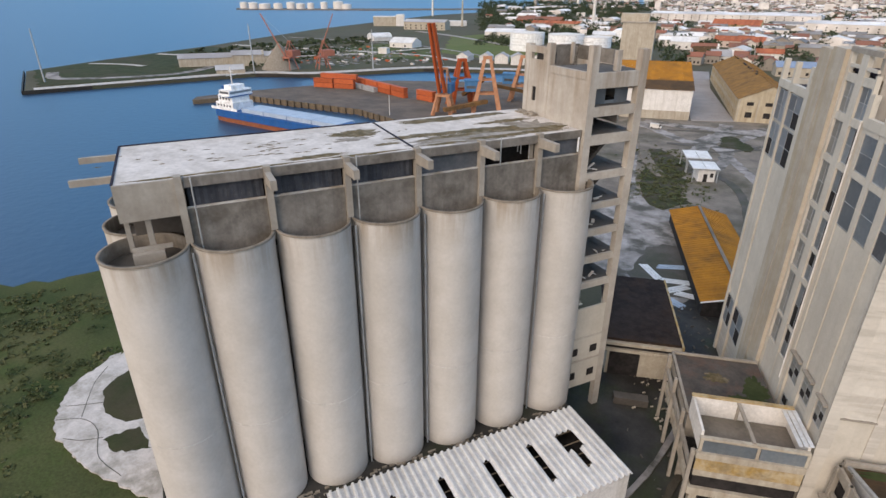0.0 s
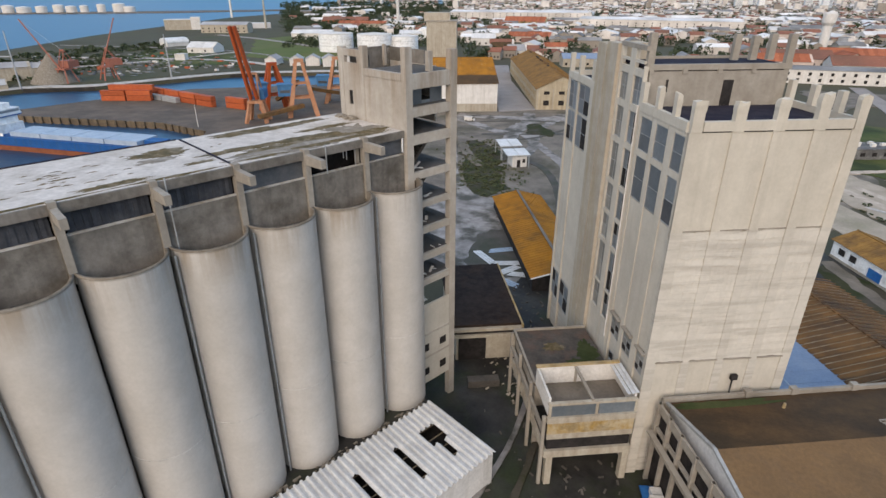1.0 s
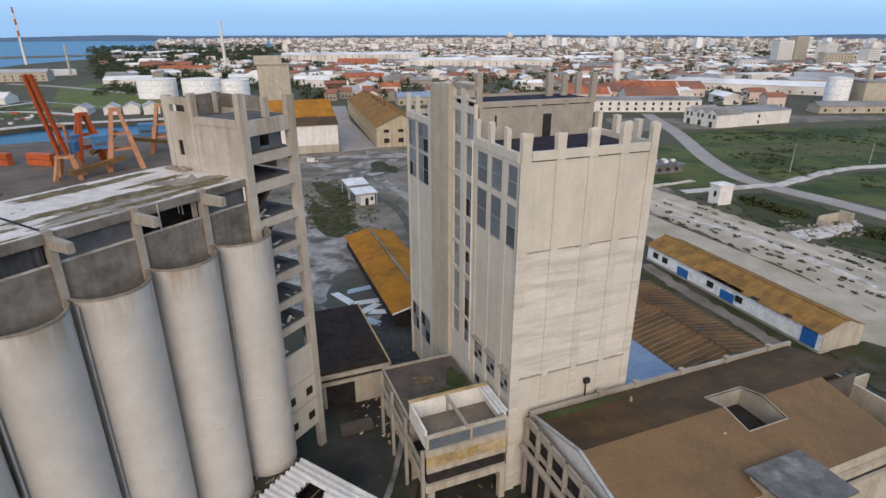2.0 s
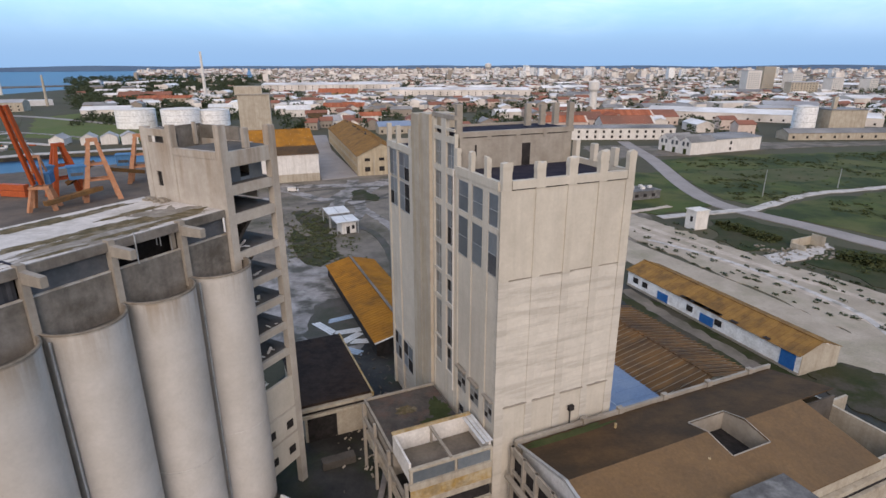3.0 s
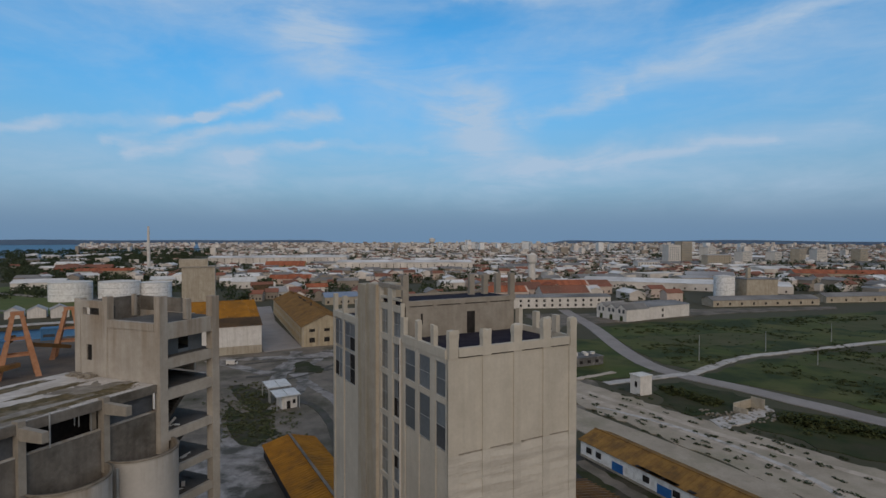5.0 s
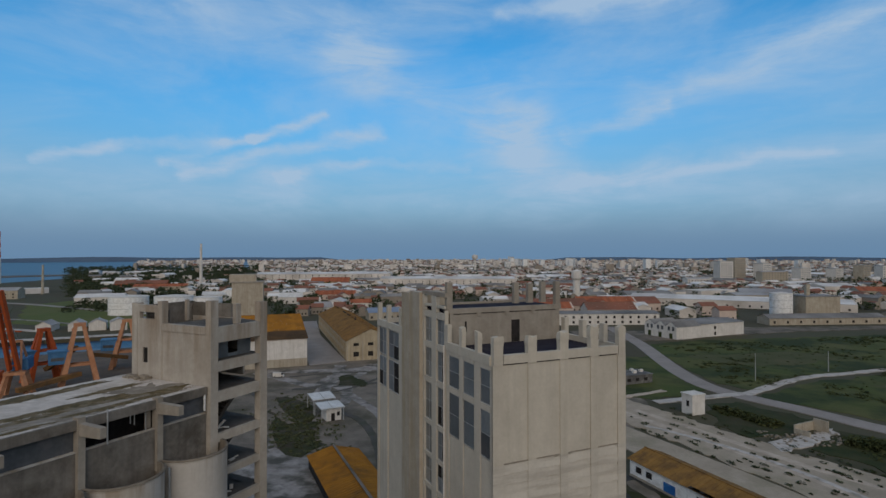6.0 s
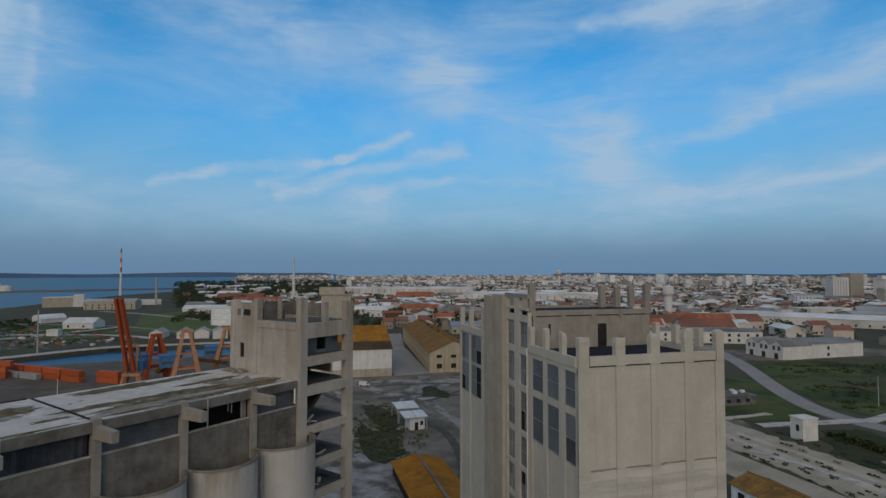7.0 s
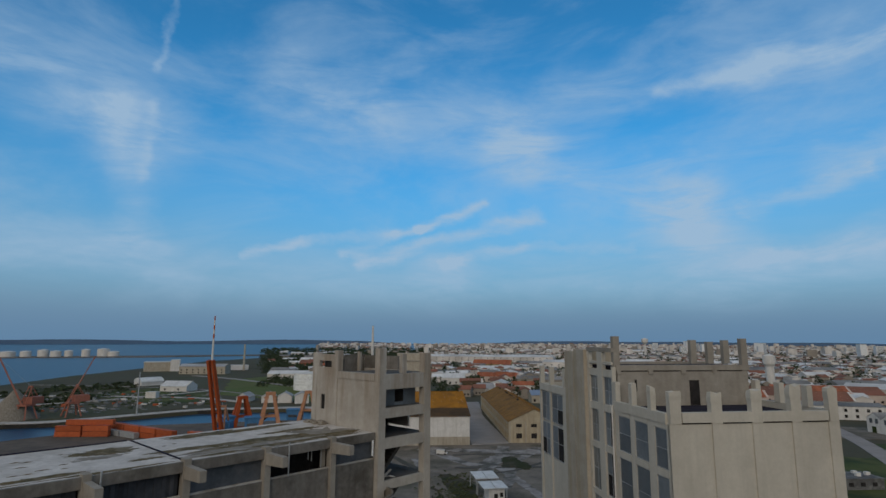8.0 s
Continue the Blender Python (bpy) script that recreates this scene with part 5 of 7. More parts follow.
def rib_sheet(y0, y1):
    bm = bmesh.new()
    w = 0.74
    prof = [(0, 0), (0.2, 0), (0.27, 0.3), (0.47, 0.3), (0.54, 0), (w, 0)]
    zz = lambda y: 4.9 + (y - SY0) * 0.05
    for (xa, za), (xb, zb) in zip(prof, prof[1:]):
        q = [(xa, y0, za + zz(y0)), (xb, y0, zb + zz(y0)), (xb, y1, zb + zz(y1)), (xa, y1, za + zz(y1))]
        top = [bm.verts.new(p) for p in q]
        bot = [bm.verts.new((p[0], p[1], p[2] - 0.04)) for p in q]
        bm.faces.new(top)
        bm.faces.new(bot[::-1])
        for i in (0, 2):
            bm.faces.new((top[i], bot[i], bot[(i + 1) % 4], top[(i + 1) % 4]))
    return mesh_of("roof_sheet", bm, METAL_WHITE)


full = rib_sheet(SY0 - 0.3, SY1 + 0.3)
low = rib_sheet(SY0 - 0.3, SY0 + 2.2)
high = rib_sheet(SY1 - 2.6, SY1 + 0.3)
mid = rib_sheet(SY0 - 0.3, SY0 + 4.6)
for k in range(39):
    x = SX1 - 0.72 - 0.74 * k + 0.1
    if k in (4, 10, 17, 24, 31):
        for me in (low, high):
            share("roof_sheet", me, rib, pose(x, 0, 0))
    elif k in (5, 3):
        for me in (mid, high):
            share("roof_sheet", me, rib, pose(x, 0, 0))
    else:
        share("roof_sheet", full, rib, pose(x, 0, 0.0, 0, 0, 0))
boxpart("gutter", (SX0, SX1 + 0.2, SY1 + 0.32, SY1 + 0.6, 4.9, 5.1), YARD, rib, "dark gutter in the gap towards the silos")
rng = random.Random(11)
bm = bmesh.new()
for _ in range(170):
    x, y = rng.uniform(-40, -0.5), rng.uniform(-3.95, -2.9)
    r = rng.uniform(0.06, 0.3)
    box(bm, x, x + r * 1.8, y, min(y + r, -2.8), PLINTH, PLINTH + r * 0.7)
single("rubble_strip", bm, RUBBLE, SILO_POSE, "crumbled render lying along the silo feet", "rubble", kind="stuff")

rng = random.Random(14)
bm = bmesh.new()
for _ in range(340):
    x, y = rng.choice(((-9, 74), (-17, 80), (2, 36), (-6, 48), (-22, 92), (12, 46)))
    x, y = x + rng.gauss(0, 4.5), y + rng.gauss(0, 4.5)
    r = rng.uniform(0.05, 0.28)
    a = rng.uniform(0, 3.14)
    bar(bm, (x, y, GZ + 0.06), (x + r * 2.4 * math.cos(a), y + r * 2.4 * math.sin(a), GZ + 0.08 + r * 0.5), r, r * 0.6)
single("yard_debris", bm, DIRT_SHADE, I4, "broken bricks and boards strewn over the yard", "debris", kind="stuff")
rng = random.Random(24)
bm = bmesh.new()
for _ in range(230):
    x, y = rng.choice(((-16.5, 68), (-19, 72), (-13.5, 63), (-9, 62), (-21, 76)))
    x, y = x + rng.gauss(0, 2.2), y + rng.gauss(0, 2.2)
    r = rng.uniform(0.05, 0.3)
    a = rng.uniform(0, 3.14)
    bar(bm, (x, y, GZ + 0.1), (x + r * 2.0 * math.cos(a), y + r * 2.0 * math.sin(a), GZ + 0.12 + r * 0.5), r, r * 0.5)
single("yard_rubble", bm, RUBBLE, I4, "pale broken concrete lying by the dock", "rubble", kind="stuff")
# annex bridging to the tower
anx = thing("annex", TOWER_POSE, "low raised concrete annex with a white roofless upper room", "building")
AU0, AU1, AV0, AV1 = -10.9, -0.55, -0.8, 5.0
boxpart("floor_slab", (AU0 - 0.2, AU1, AV0 - 0.2, 17.4, -0.95, 0.05), CREAM, anx)
# solid box whose near-black colour stands in for the storey's shade
boxpart("dark_storey", (AU0 + 0.15, AU1 - 0.1, AV0 + 0.2, AV1, 0.05, 1.8), DARK, anx, "open storey drawn as a near-black box of shade")
boxpart("storey_beam", (AU0, AU1, AV0 - 0.1, AV0 + 0.19, 1.8, 2.55), CREAM, anx)
boxpart("stained_band", (AU0, AU1, AV0 - 0.06, AV0 + 0.19, 2.56, 4.3), OCHRE, anx, "ochre-stained band")
boxpart("cornice", (AU0 - 0.15, AU1, AV0 - 0.25, AV0 + 0.3, 4.3, 5.1), CREAM, anx)
boxpart("room_floor", (AU0 + 0.1, AU1 - 0.1, AV0 + 0.31, AV1 - 0.1, 5.0, 5.3), EARTH, anx, "littered room floor")
boxpart("front_window", (AU0 + 0.25, -5.4, AV0 + 0.05, AV0 + 0.12, 5.1, 6.6), GLASS, anx, "dirty dark glazing")
boxpart("front_window", (-5.0, AU1 - 0.2, AV0 + 0.05, AV0 + 0.12, 5.1, 6.6), GLASS, anx, "dirty dark glazing")
for u in (AU0, -5.4, AU1 - 0.2):
    boxpart("window_post", (u, u + 0.3, AV0 - 0.02, AV0 + 0.3, 5.1, 6.75), CREAM, anx)
boxpart("front_coping", (AU0 - 0.1, AU1, AV0 - 0.12, AV0 + 0.35, 6.75, 7.05), CREAM, anx)
boxpart("left_wall", (AU0, AU0 + 0.25, AV0 + 0.36, AV1, 5.1, 7.6), WHITE, anx, "white flaking wall")
boxpart("rear_wall", (AU0, AU1, AV1, AV1 + 0.25, 5.1, 7.7), WHITE, anx, "white flaking wall")
boxpart("rear_coping", (AU0 - 0.1, AU1, AV1 - 0.1, AV1 + 0.4, 7.72, 7.9), OCHRE, anx)
boxpart("right_wall", (AU1 - 0.25, AU1, AV0 + 0.36, AV1 - 0.02, 5.1, 7.5), WHITE, anx)
for k, u in enumerate((AU1 - 1.2, AU1 - 0.7, AU1 - 0.2)):
    boxpart("fallen_sheet", (u, u + 0.4, AV0 + 0.2, AV1 + 0.6 - 0.3 * k, 7.52 + 0.06 * k, 7.58 + 0.06 * k), METAL_WHITE, anx, "loose white sheet")
bm = bmesh.new()
bar(bm, (-5.8, AV0 + 0.1, 7.1), (-6.1, AV1, 7.6), 0.35, 0.25)
part("cross_beam", bm, CONC, anx, "bare cross beam")
bm = bmesh.new()
bar(bm, (-6.0, AV1 - 0.12, 5.3), (-6.0, AV1 - 0.12, 7.6), 0.25)
part("room_post", bm, CONC, anx)
boxpart("rear_block", (AU0 + 0.1, AU1 - 0.1, AV1 + 0.5, 17.0, 0.05, 4.6), CONC, anx)
boxpart("rear_roof", (AU0 - 0.1, AU1, AV1 + 0.45, 17.3, 4.6, 4.95), ROOFTOP, anx, "littered weedy flat roof")
boxpart("rear_kerb", (AU0 - 0.15, AU0 + 0.15, AV1 + 0.45, 17.4, 4.95, 5.2), CONC, anx)
boxpart("rear_kerb", (AU0 + 0.16, AU1, 17.1, 17.4, 4.95, 5.25), CONC, anx)
for k, (cx, cy, rx, ry) in enumerate(((-3.6, 8.4, 2.4, 1.5), (-2.2, 11.6, 1.3, 2.2), (-6.5, 13.0, 1.6, 0.9), (-5.2, 7.2, 1.8, 0.8))):
    part("moss_patch", blot(cx, cy, rx, ry, 4.955, 31 + k), THICKET if k < 2 else MOSS, anx, "green moss")
boxpart("side_gallery", (AU0 - 0.55, AU0 - 0.22, -0.5, 17.0, 2.4, 3.0), CONC, anx, "side rail beam")
for v in (-0.7, 5.6, 11.4, 16.6):
    boxpart("side_post", (AU0 - 0.6, AU0 - 0.21, v, v + 0.4, GROUND, 5.0), CONC, anx)
for u in (AU0 + 0.2, AU1 - 0.7):
    boxpart("leg", (u, u + 0.8, AV0, AV0 + 0.8, GROUND, -0.95), CREAM, anx)
boxpart("back_wall_low", (AU0 + 0.4, AU1, 6.0, 6.3, GROUND, -0.95), CONC, anx)

# black-roofed shed
blk = thing("black_roof_shed", TOWER_POSE, "low shed with a black sheet roof and cream double fascia", "shed")
boxpart("wall", (-19.0, -9.8, 20.6, 39.5, GZ, 3.6), CREAM, blk, "dirty cream wall")
boxpart("open_bay", (-18.6, -14.4, 20.52, 20.62, GZ, 2.4), DARK, blk, "dark open bay")
boxpart("fascia", (-19.5, -9.2, 19.7, 20.3, 3.55, 4.0), CREAM, blk)
boxpart("fascia", (-19.5, -9.2, 19.5, 20.2, 2.6, 3.05), CREAM, blk)
# near-black strip stands in for the shade between the two fascias
boxpart("fascia_slot", (-19.3, -9.4, 19.9, 20.5, 3.06, 3.54), DARK, blk)
bm = bmesh.new()
v8 = box(bm, -19.6, -9.2, 20.3, 40.0, 4.0, 4.4)
part("roof", bm, BLACKROOF, blk, "black patched roof")
boxpart("roof_edge", (-9.2, -8.95, 19.6, 40.0, 3.9, 4.5), OCHRE, blk, "rusty edge")
boxpart("end_post", (-9.6, -9.2, 19.6, 20.0, GZ, 3.55), CREAM, blk)
boxpart("loading_dock", (-18.0, -13.5, 13.8, 15.2, GZ, -0.9), DIRT_SHADE, blk, "low concrete dock")


def sheet_roof(parent, x0, x1, y0, y1, z0, z1, mat, w, name="roof_sheet", rise=0.07):
    """One slope, from (y0, z0) to (y1, z1), of separate sheets with an upturned seam, laid along x."""
    bm = bmesh.new()
    for xa, xb, d in ((0, w - rise, 0.0), (w - rise, w - 0.015, rise)):
        v = [bm.verts.new((x, y, z + d + dz)) for dz in (0, 0.05) for x, y, z in ((xa, y0, z0), (xb, y0, z0), (xb, y1, z1), (xa, y1, z1))]
        for f in ((3, 2, 1, 0), (4, 5, 6, 7), (0, 1, 5, 4), (1, 2, 6, 5), (2, 3, 7, 6), (3, 0, 4, 7)):
            bm.faces.new([v[i] for i in f])
    me = mesh_of(name, bm, mat)
    n = int((x1 - x0) / w)
    for k in range(n):
        share(name, me, parent, pose(x0 + w * k, 0, 0))


def gable_shed(name, m, length, width, eave, ridge, wall, roof, label, category="shed", seam=1.1, over=0.5, group="", rise=0.07):
    """A long shed, ridge along its own x."""
    ob = thing(name, m, label, category, group)
    bm = bmesh.new()
    gable_walls(bm, 0, length, 0, width, eave, ridge - 0.05)
    part("wall", bm, wall, ob)
    k = (ridge - eave) / (width / 2)
    sheet_roof(ob, -over, length + over, -over, width / 2, eave - over * k + 0.03, ridge + 0.03, roof, seam, rise=rise)
    sheet_roof(ob, -over, length + over, width + over, width / 2, eave - over * k + 0.03, ridge + 0.03, roof, seam, rise=rise)
    bm = bmesh.new()
    bar(bm, (-over, width / 2, ridge + 0.12), (length + over, width / 2, ridge + 0.12), 0.35, 0.12)
    part("ridge_cap", bm, roof, ob)
    return ob


# orange-roofed shed behind the tower
# near-black wall colour stands in for the unlit front below the roof
org = gable_shed("orange_roof_shed", TOWER_POSE @ pose(9.6, 40.3, GZ, 0, 0, 88.9), 44.5, 11.8, 3.0, 4.5, DARK, ORANGE, "long shed with a lichen-orange corrugated roof", seam=1.0)
bm = bmesh.new()
bar(bm, (-0.4, 5.9, 4.78), (44.5, 5.9, 4.78), 0.6, 0.15)
part("ridge_gutter", bm, EARTH, org, "grey overgrown ridge strip")
bm = bmesh.new()
bar(bm, (-0.62, 6.2, 4.45), (-0.62, 12.3, 2.9), 0.3, 0.12)
part("bargeboard", bm, WHITE, org, "white bargeboard")

# brown ribbed roof and blue roof on the far side of the tower
gable_shed("brown_roof_shed", TOWER_POSE @ pose(47.0, 2.2, GZ, 0, 0, 90), 27.0, 17.0, 5.6, 7.2, CREAM, RUSTROOF, "long shed with a rusty brown ribbed roof", seam=1.15, rise=0.26)
blu = thing("blue_roof_shed", TOWER_POSE, "low lean-to with a flat pale blue sheet roof", "shed")
boxpart("wall", (17.6, 29.6, 2.0, 15.6, GZ, 3.4), CREAM, blu)
for k in range(6):
    boxpart("roof_sheet", (17.5, 29.9, 1.5 + 2.4 * k, 3.87 + 2.4 * k, 3.4, 3.55), BLUE, blu)
boxpart("roof_strip", (22.0, 22.15, 1.5, 15.8, 3.552, 3.62), HATCH, blu)

# large hall with the tan roof
hall = thing("large_hall", TOWER_POSE, "large old hall with a tan and dark brown pitched roof", "building")
HV0, HV1, HR = -20.3, -0.9, -10.6
boxpart("front_wall", (2.6, 46.5, HV0, HV0 + 0.4, GROUND, 6.2), CREAM, hall)
boxpart("rear_wall", (2.6, 46.5, HV1 - 0.4, HV1, GROUND, 6.4), CONC, hall)
boxpart("end_wall", (46.1, 46.5, HV0 + 0.4, HV1 - 0.4, GROUND, 6.0), CREAM, hall)
bm = bmesh.new()


def slope(u0, u1, va, za, vb, zb, th=0.18):
    v = [bm.verts.new((u, vv, z + d)) for d in (-th, 0) for u, vv, z in ((u0, va, za), (u1, va, za), (u1, vb, zb), (u0, vb, zb))]
    for f in ((3, 2, 1, 0), (4, 5, 6, 7), (0, 1, 5, 4), (1, 2, 6, 5), (2, 3, 7, 6), (3, 0, 4, 7)):
        bm.faces.new([v[i] for i in f])


def hz_at(v):
    return 8.6 - (2.2 / 9.7) * (v - HR) if v > HR else 8.6 - (2.2 / 10.9) * (HR - v)


W0, W1, WA, WB = 23.0, 29.0, -14.2, -7.8      # light well through the roof
for u0, u1 in ((2.9, W0), (W1, 46.0)):
    slope(u0, u1, HV1 - 0.4, hz_at(HV1 - 0.4), HR, 8.6)
slope(W0, W1, HV1 - 0.4, hz_at(HV1 - 0.4), WB, hz_at(WB))
part("rear_slope", bm, DARKROOF, hall, "dark brown rear slope")
bm = bmesh.new()
for u0, u1 in ((2.9, W0), (W1, 39.4)):
    slope(u0, u1, HR + 0.02, 8.62, HV0 - 0.3, hz_at(HV0 - 0.3))
slope(W0, W1, WA, hz_at(WA), HV0 - 0.3, hz_at(HV0 - 0.3))
part("front_slope", bm, BROWNROOF, hall, "tan front slope")
# near-black floor stands in for shade at the bottom of the well
boxpart("well_floor", (W0, W1, WA, WB, 5.2, 5.4), DARK, hall, "dark light-well floor")
bm = bmesh.new()
for u in (W0 - 0.12, W1):
    pts = [(WA, 5.4), (WB, 5.4), (WB, hz_at(WB) + 0.03), (HR, 8.68), (WA, hz_at(WA) + 0.03)]
    a5 = [bm.verts.new((u, v, z)) for v, z in pts]
    b5 = [bm.verts.new((u + 0.12, v, z)) for v, z in pts]
    bm.faces.new(a5)
    bm.faces.new(b5[::-1])
    for i in range(5):
        bm.faces.new((a5[i], a5[(i + 1) % 5], b5[(i + 1) % 5], b5[i]))
part("well_side", bm, CONC, hall, "pale light-well walls")
boxpart("well_end", (W0, W1, WB, WB + 0.15, 5.4, hz_at(WB) + 0.05), CONC, hall, "pale light-well wall")
boxpart("well_end", (W0, W1, WA - 0.15, WA, 5.4, hz_at(WA) + 0.05), CONC, hall)
boxpart("rear_parapet", (2.4, 46.6, HV1 - 0.35, HV1 + 0.05, 6.4, 7.0), CONC, hall)
for u in (12.2, 17.9, 25.5, 33.6, 41.8):
    boxpart("parapet_block", (u, u + 0.8, HV1 - 0.5, HV1 + 0.2, 6.4, 7.35), CONC, hall)
boxpart("parapet_edge", (2.4, 17.0, HV1 + 0.06, HV1 + 0.22, 6.5, 6.75), DARK, hall, "dark strip along the parapet before the tower")
part("moss_patch", blot(9.0, HV1 - 1.7, 5.2, 0.8, hz_at(HV1 - 1.7) + 0.08, 9), THICKET, hall, "green moss by the parapet")
bm = bmesh.new()
prev = None
pts = [(HV1 - 0.5, 6.55), (HR, 8.7), (HV0, 6.5)]
for (va, za), (vb, zb) in zip(pts, pts[1:]):
    bar(bm, (2.75, va, za), (2.75, vb, zb), 0.35, 0.3)
part("gable_coping", bm, STEEL, hall, "pale grey gable coping")
bm = bmesh.new()
pp = [(HV1 - 0.4, GROUND), (HV1 - 0.4, 6.4), (HR, 8.5), (HV0, 6.3), (HV0, GROUND)]
ga = [bm.verts.new((3.4, v, z)) for v, z in pp]
gb = [bm.verts.new((3.6, v, z)) for v, z in pp]
bm.faces.new(ga)
bm.faces.new(gb[::-1])
part("gable_wall", bm, METAL_WHITE, hall, "pale sheeted gable")
# framed side gallery of the hall
for v in (-1.0, -3.6, -6.2, -9.3, -12.4, -15.6, -18.6, -20.4):
    boxpart("frame_post", (1.9, 2.4, v - 0.25, v + 0.1, GROUND, 6.3), CONC, hall)
for za, zb in ((5.2, 6.3), (2.6, 3.1), (0.4, 0.9)):
    boxpart("frame_beam", (2.02, 2.3, HV0, -0.9, za, zb), CONC, hall)
# near-black sheet stands in for the shade behind the posts
boxpart("frame_backing", (2.5, 2.9, HV0, -1.0, GROUND, 5.1), DARK, hall, "dark inside of the frame")
boxpart("frame_ledge", (1.2, 1.85, HV0, -0.9, 2.0, 2.25), CONC, hall)
for v, z in ((-4.5, 8.2), (-13.6, 8.05)):
    bm = bmesh.new()
    lathe(bm, [(0.18, z - 0.6), (0.16, z)], 10, 14.5 if v > -10 else 20.0, v, closed=True)
    part("roof_vent", bm, OCHRE, hall, "small rusty roof vent")
blk3 = thing("flat_roof_block", TOWER_POSE, "flat-roofed cream block with a grey weathered concrete roof", "building")
boxpart("wall", (17.9, 24.9, -24.3, -18.9, GROUND, 7.7), CREAM, blk3)
boxpart("roof_slab", (17.4, 25.4, -24.8, -18.5, 7.7, 8.0), STEEL_GREY, blk3, "grey lichen-covered roof slab")
boxpart("eaves_band", (25.6, 46.4, -20.9, -20.35, 3.9, 4.6), CREAM, hall, "cream eaves beam")
# near-black strip stands in for the shade between the eaves beams
boxpart("eaves_slot", (25.6, 46.4, -20.8, -20.4, 3.3, 3.88), DARK, hall)
boxpart("eaves_band", (25.6, 46.4, -21.2, -20.6, 2.7, 3.28), CREAM, hall, "cream eaves beam")
boxpart("ridge_wall", (39.5, 46.1, HR - 0.3, HR - 0.05, GROUND, 7.6), DIRT_SHADE, hall, "dark wall under the broken ridge")
boxpart("ridge_wall", (39.45, 39.65, HV0 + 0.4, HR - 0.32, GROUND, 6.0), DIRT_SHADE, hall, "dark inner wall")
low2 = thing("white_wall_ruin", TOWER_POSE, "white walled roofless outbuilding", "ruin")
boxpart("wall", (48.6, 58.0, -6.6, -6.2, GZ, 1.8), CREAM, low2)
boxpart("wall", (48.6, 49.0, -14.0, -6.6, GZ, 3.0), CREAM, low2)
boxpart("wall", (44.0, 58.0, -20.0, -19.6, GZ, 4.0), CREAM, low2)
boxpart("wall", (44.0, 58.0, -23.4, -23.0, GZ, 3.6), CREAM, low2)

# long white shed with blue doors
ANG = -64.05
lws = gable_shed("white_blue_shed", pose(34.8, 130.5, GZ, 0, 0, ANG), 45.4, 9.6, 3.9, 5.6, WHITEWASH, OLDORANGE, "long white shed with blue doors and an orange-brown roof", seam=1.15, rise=0.03)
for x, w, h in ((10.4, 3.2, 2.4), (23.0, 3.5, 2.4), (41.6, 2.9, 3.5)):
    boxpart("door", (x, x + w, -0.14, 0.06, 0.0, h), BLUE_PAINT, lws, "blue sheet door")
for x in (2.0, 5.2, 19.2, 26.8):
    boxpart("window", (x, x + 1.7, -0.1, 0.06, 1.4, 2.7), DARK, lws, "dark broken window")
boxpart("wall_foot", (0.0, 45.4, -0.2, 0.0, 0.0, 0.5), CONC, lws, "damp wall foot")
boxpart("end_render", (45.4, 45.55, 0.05, 9.55, 0.0, 3.88), CREAM, lws, "peeling cream end wall")
bm = bmesh.new()
ends = [[bm.verts.new((x, y, z)) for y, z in ((0.05, 3.89), (9.55, 3.89), (4.8, 5.5))] for x in (45.4, 45.55)]
bm.faces.new(ends[0][::-1])
bm.faces.new(ends[1])
for i in range(3):
    bm.faces.new((ends[0][i], ends[0][(i + 1) % 3], ends[1][(i + 1) % 3], ends[1][i]))
part("end_gable", bm, CREAM, lws, "peeling cream gable")
rng = random.Random(8)
for _ in range(14):
    x = rng.uniform(17, 38)
    boxpart("roof_hole", (x, x + rng.uniform(0.8, 2.6), -0.55, 0.25, 3.98, 4.12), DARK, lws, "missing sheet")


# ---- kiosk, hut and yard clutter ----
def kiosk():
    ob = thing("canopy_kiosk", pose(-47.5, 165.0, GZ, 0, 0, 31), "small white cabin under two broken white canopy roofs", "kiosk")
    boxpart("cabin", (1.9, 6.6, 0.6, 6.0, 0, 3.9), WHITE, ob)
    boxpart("doorway", (3.4, 4.5, 0.52, 0.6, 0, 2.3), DARK, ob, "dark doorway")
    boxpart("window", (5.2, 6.1, 0.52, 0.6, 1.4, 2.6), DARK, ob, "dark window hole")
    for y, dz, lean in ((-0.4, 0.0, 0.35), (9.2, 0.55, 0.55)):
        for x in (0.0, 3.8):
            bm = bmesh.new()
            for v in box(bm, x, x + 3.6, y, y + 7.0, 4.0 + dz, 4.2 + dz):
                if v.co.y > y + 1:
                    v.co.z += lean
            part("canopy_panel", bm, METAL_WHITE, ob, "white roof panel")
    for x in (0.2, 7.0):
        for y, h in ((0.0, 4.0), (8.0, 4.3), (9.4, 4.55), (17.4, 5.0)):
            boxpart("post", (x, x + 0.25, y, y + 0.25, 0, h), STEEL, ob)
    return ob


kiosk()
hut = thing("white_hut", gp(66, 175.5, 25), "small square white rendered hut with a flat roof", "hut")
boxpart("wall", (-2.6, 2.6, -2.2, 2.2, 0, 6.2), WHITE, hut)
boxpart("roof_slab", (-2.85, 2.85, -2.45, 2.45, 6.2, 6.5), WHITE, hut)
boxpart("window", (-2.66, -2.56, -0.9, 0.2, 2.6, 4.4), DARK, hut, "dark window hole")
store = thing("low_grey_store", pose(56, 219, GZ, 0, 0, 24), "low grey concrete store with clutter on its flat roof", "building")
boxpart("wall", (0, 14, 0, 9, 0, 3.4), STEEL_GREY, store)
boxpart("roof_slab", (-0.3, 14.3, -0.3, 9.3, 3.4, 3.7), STEEL_GREY, store, "weathered grey roof")
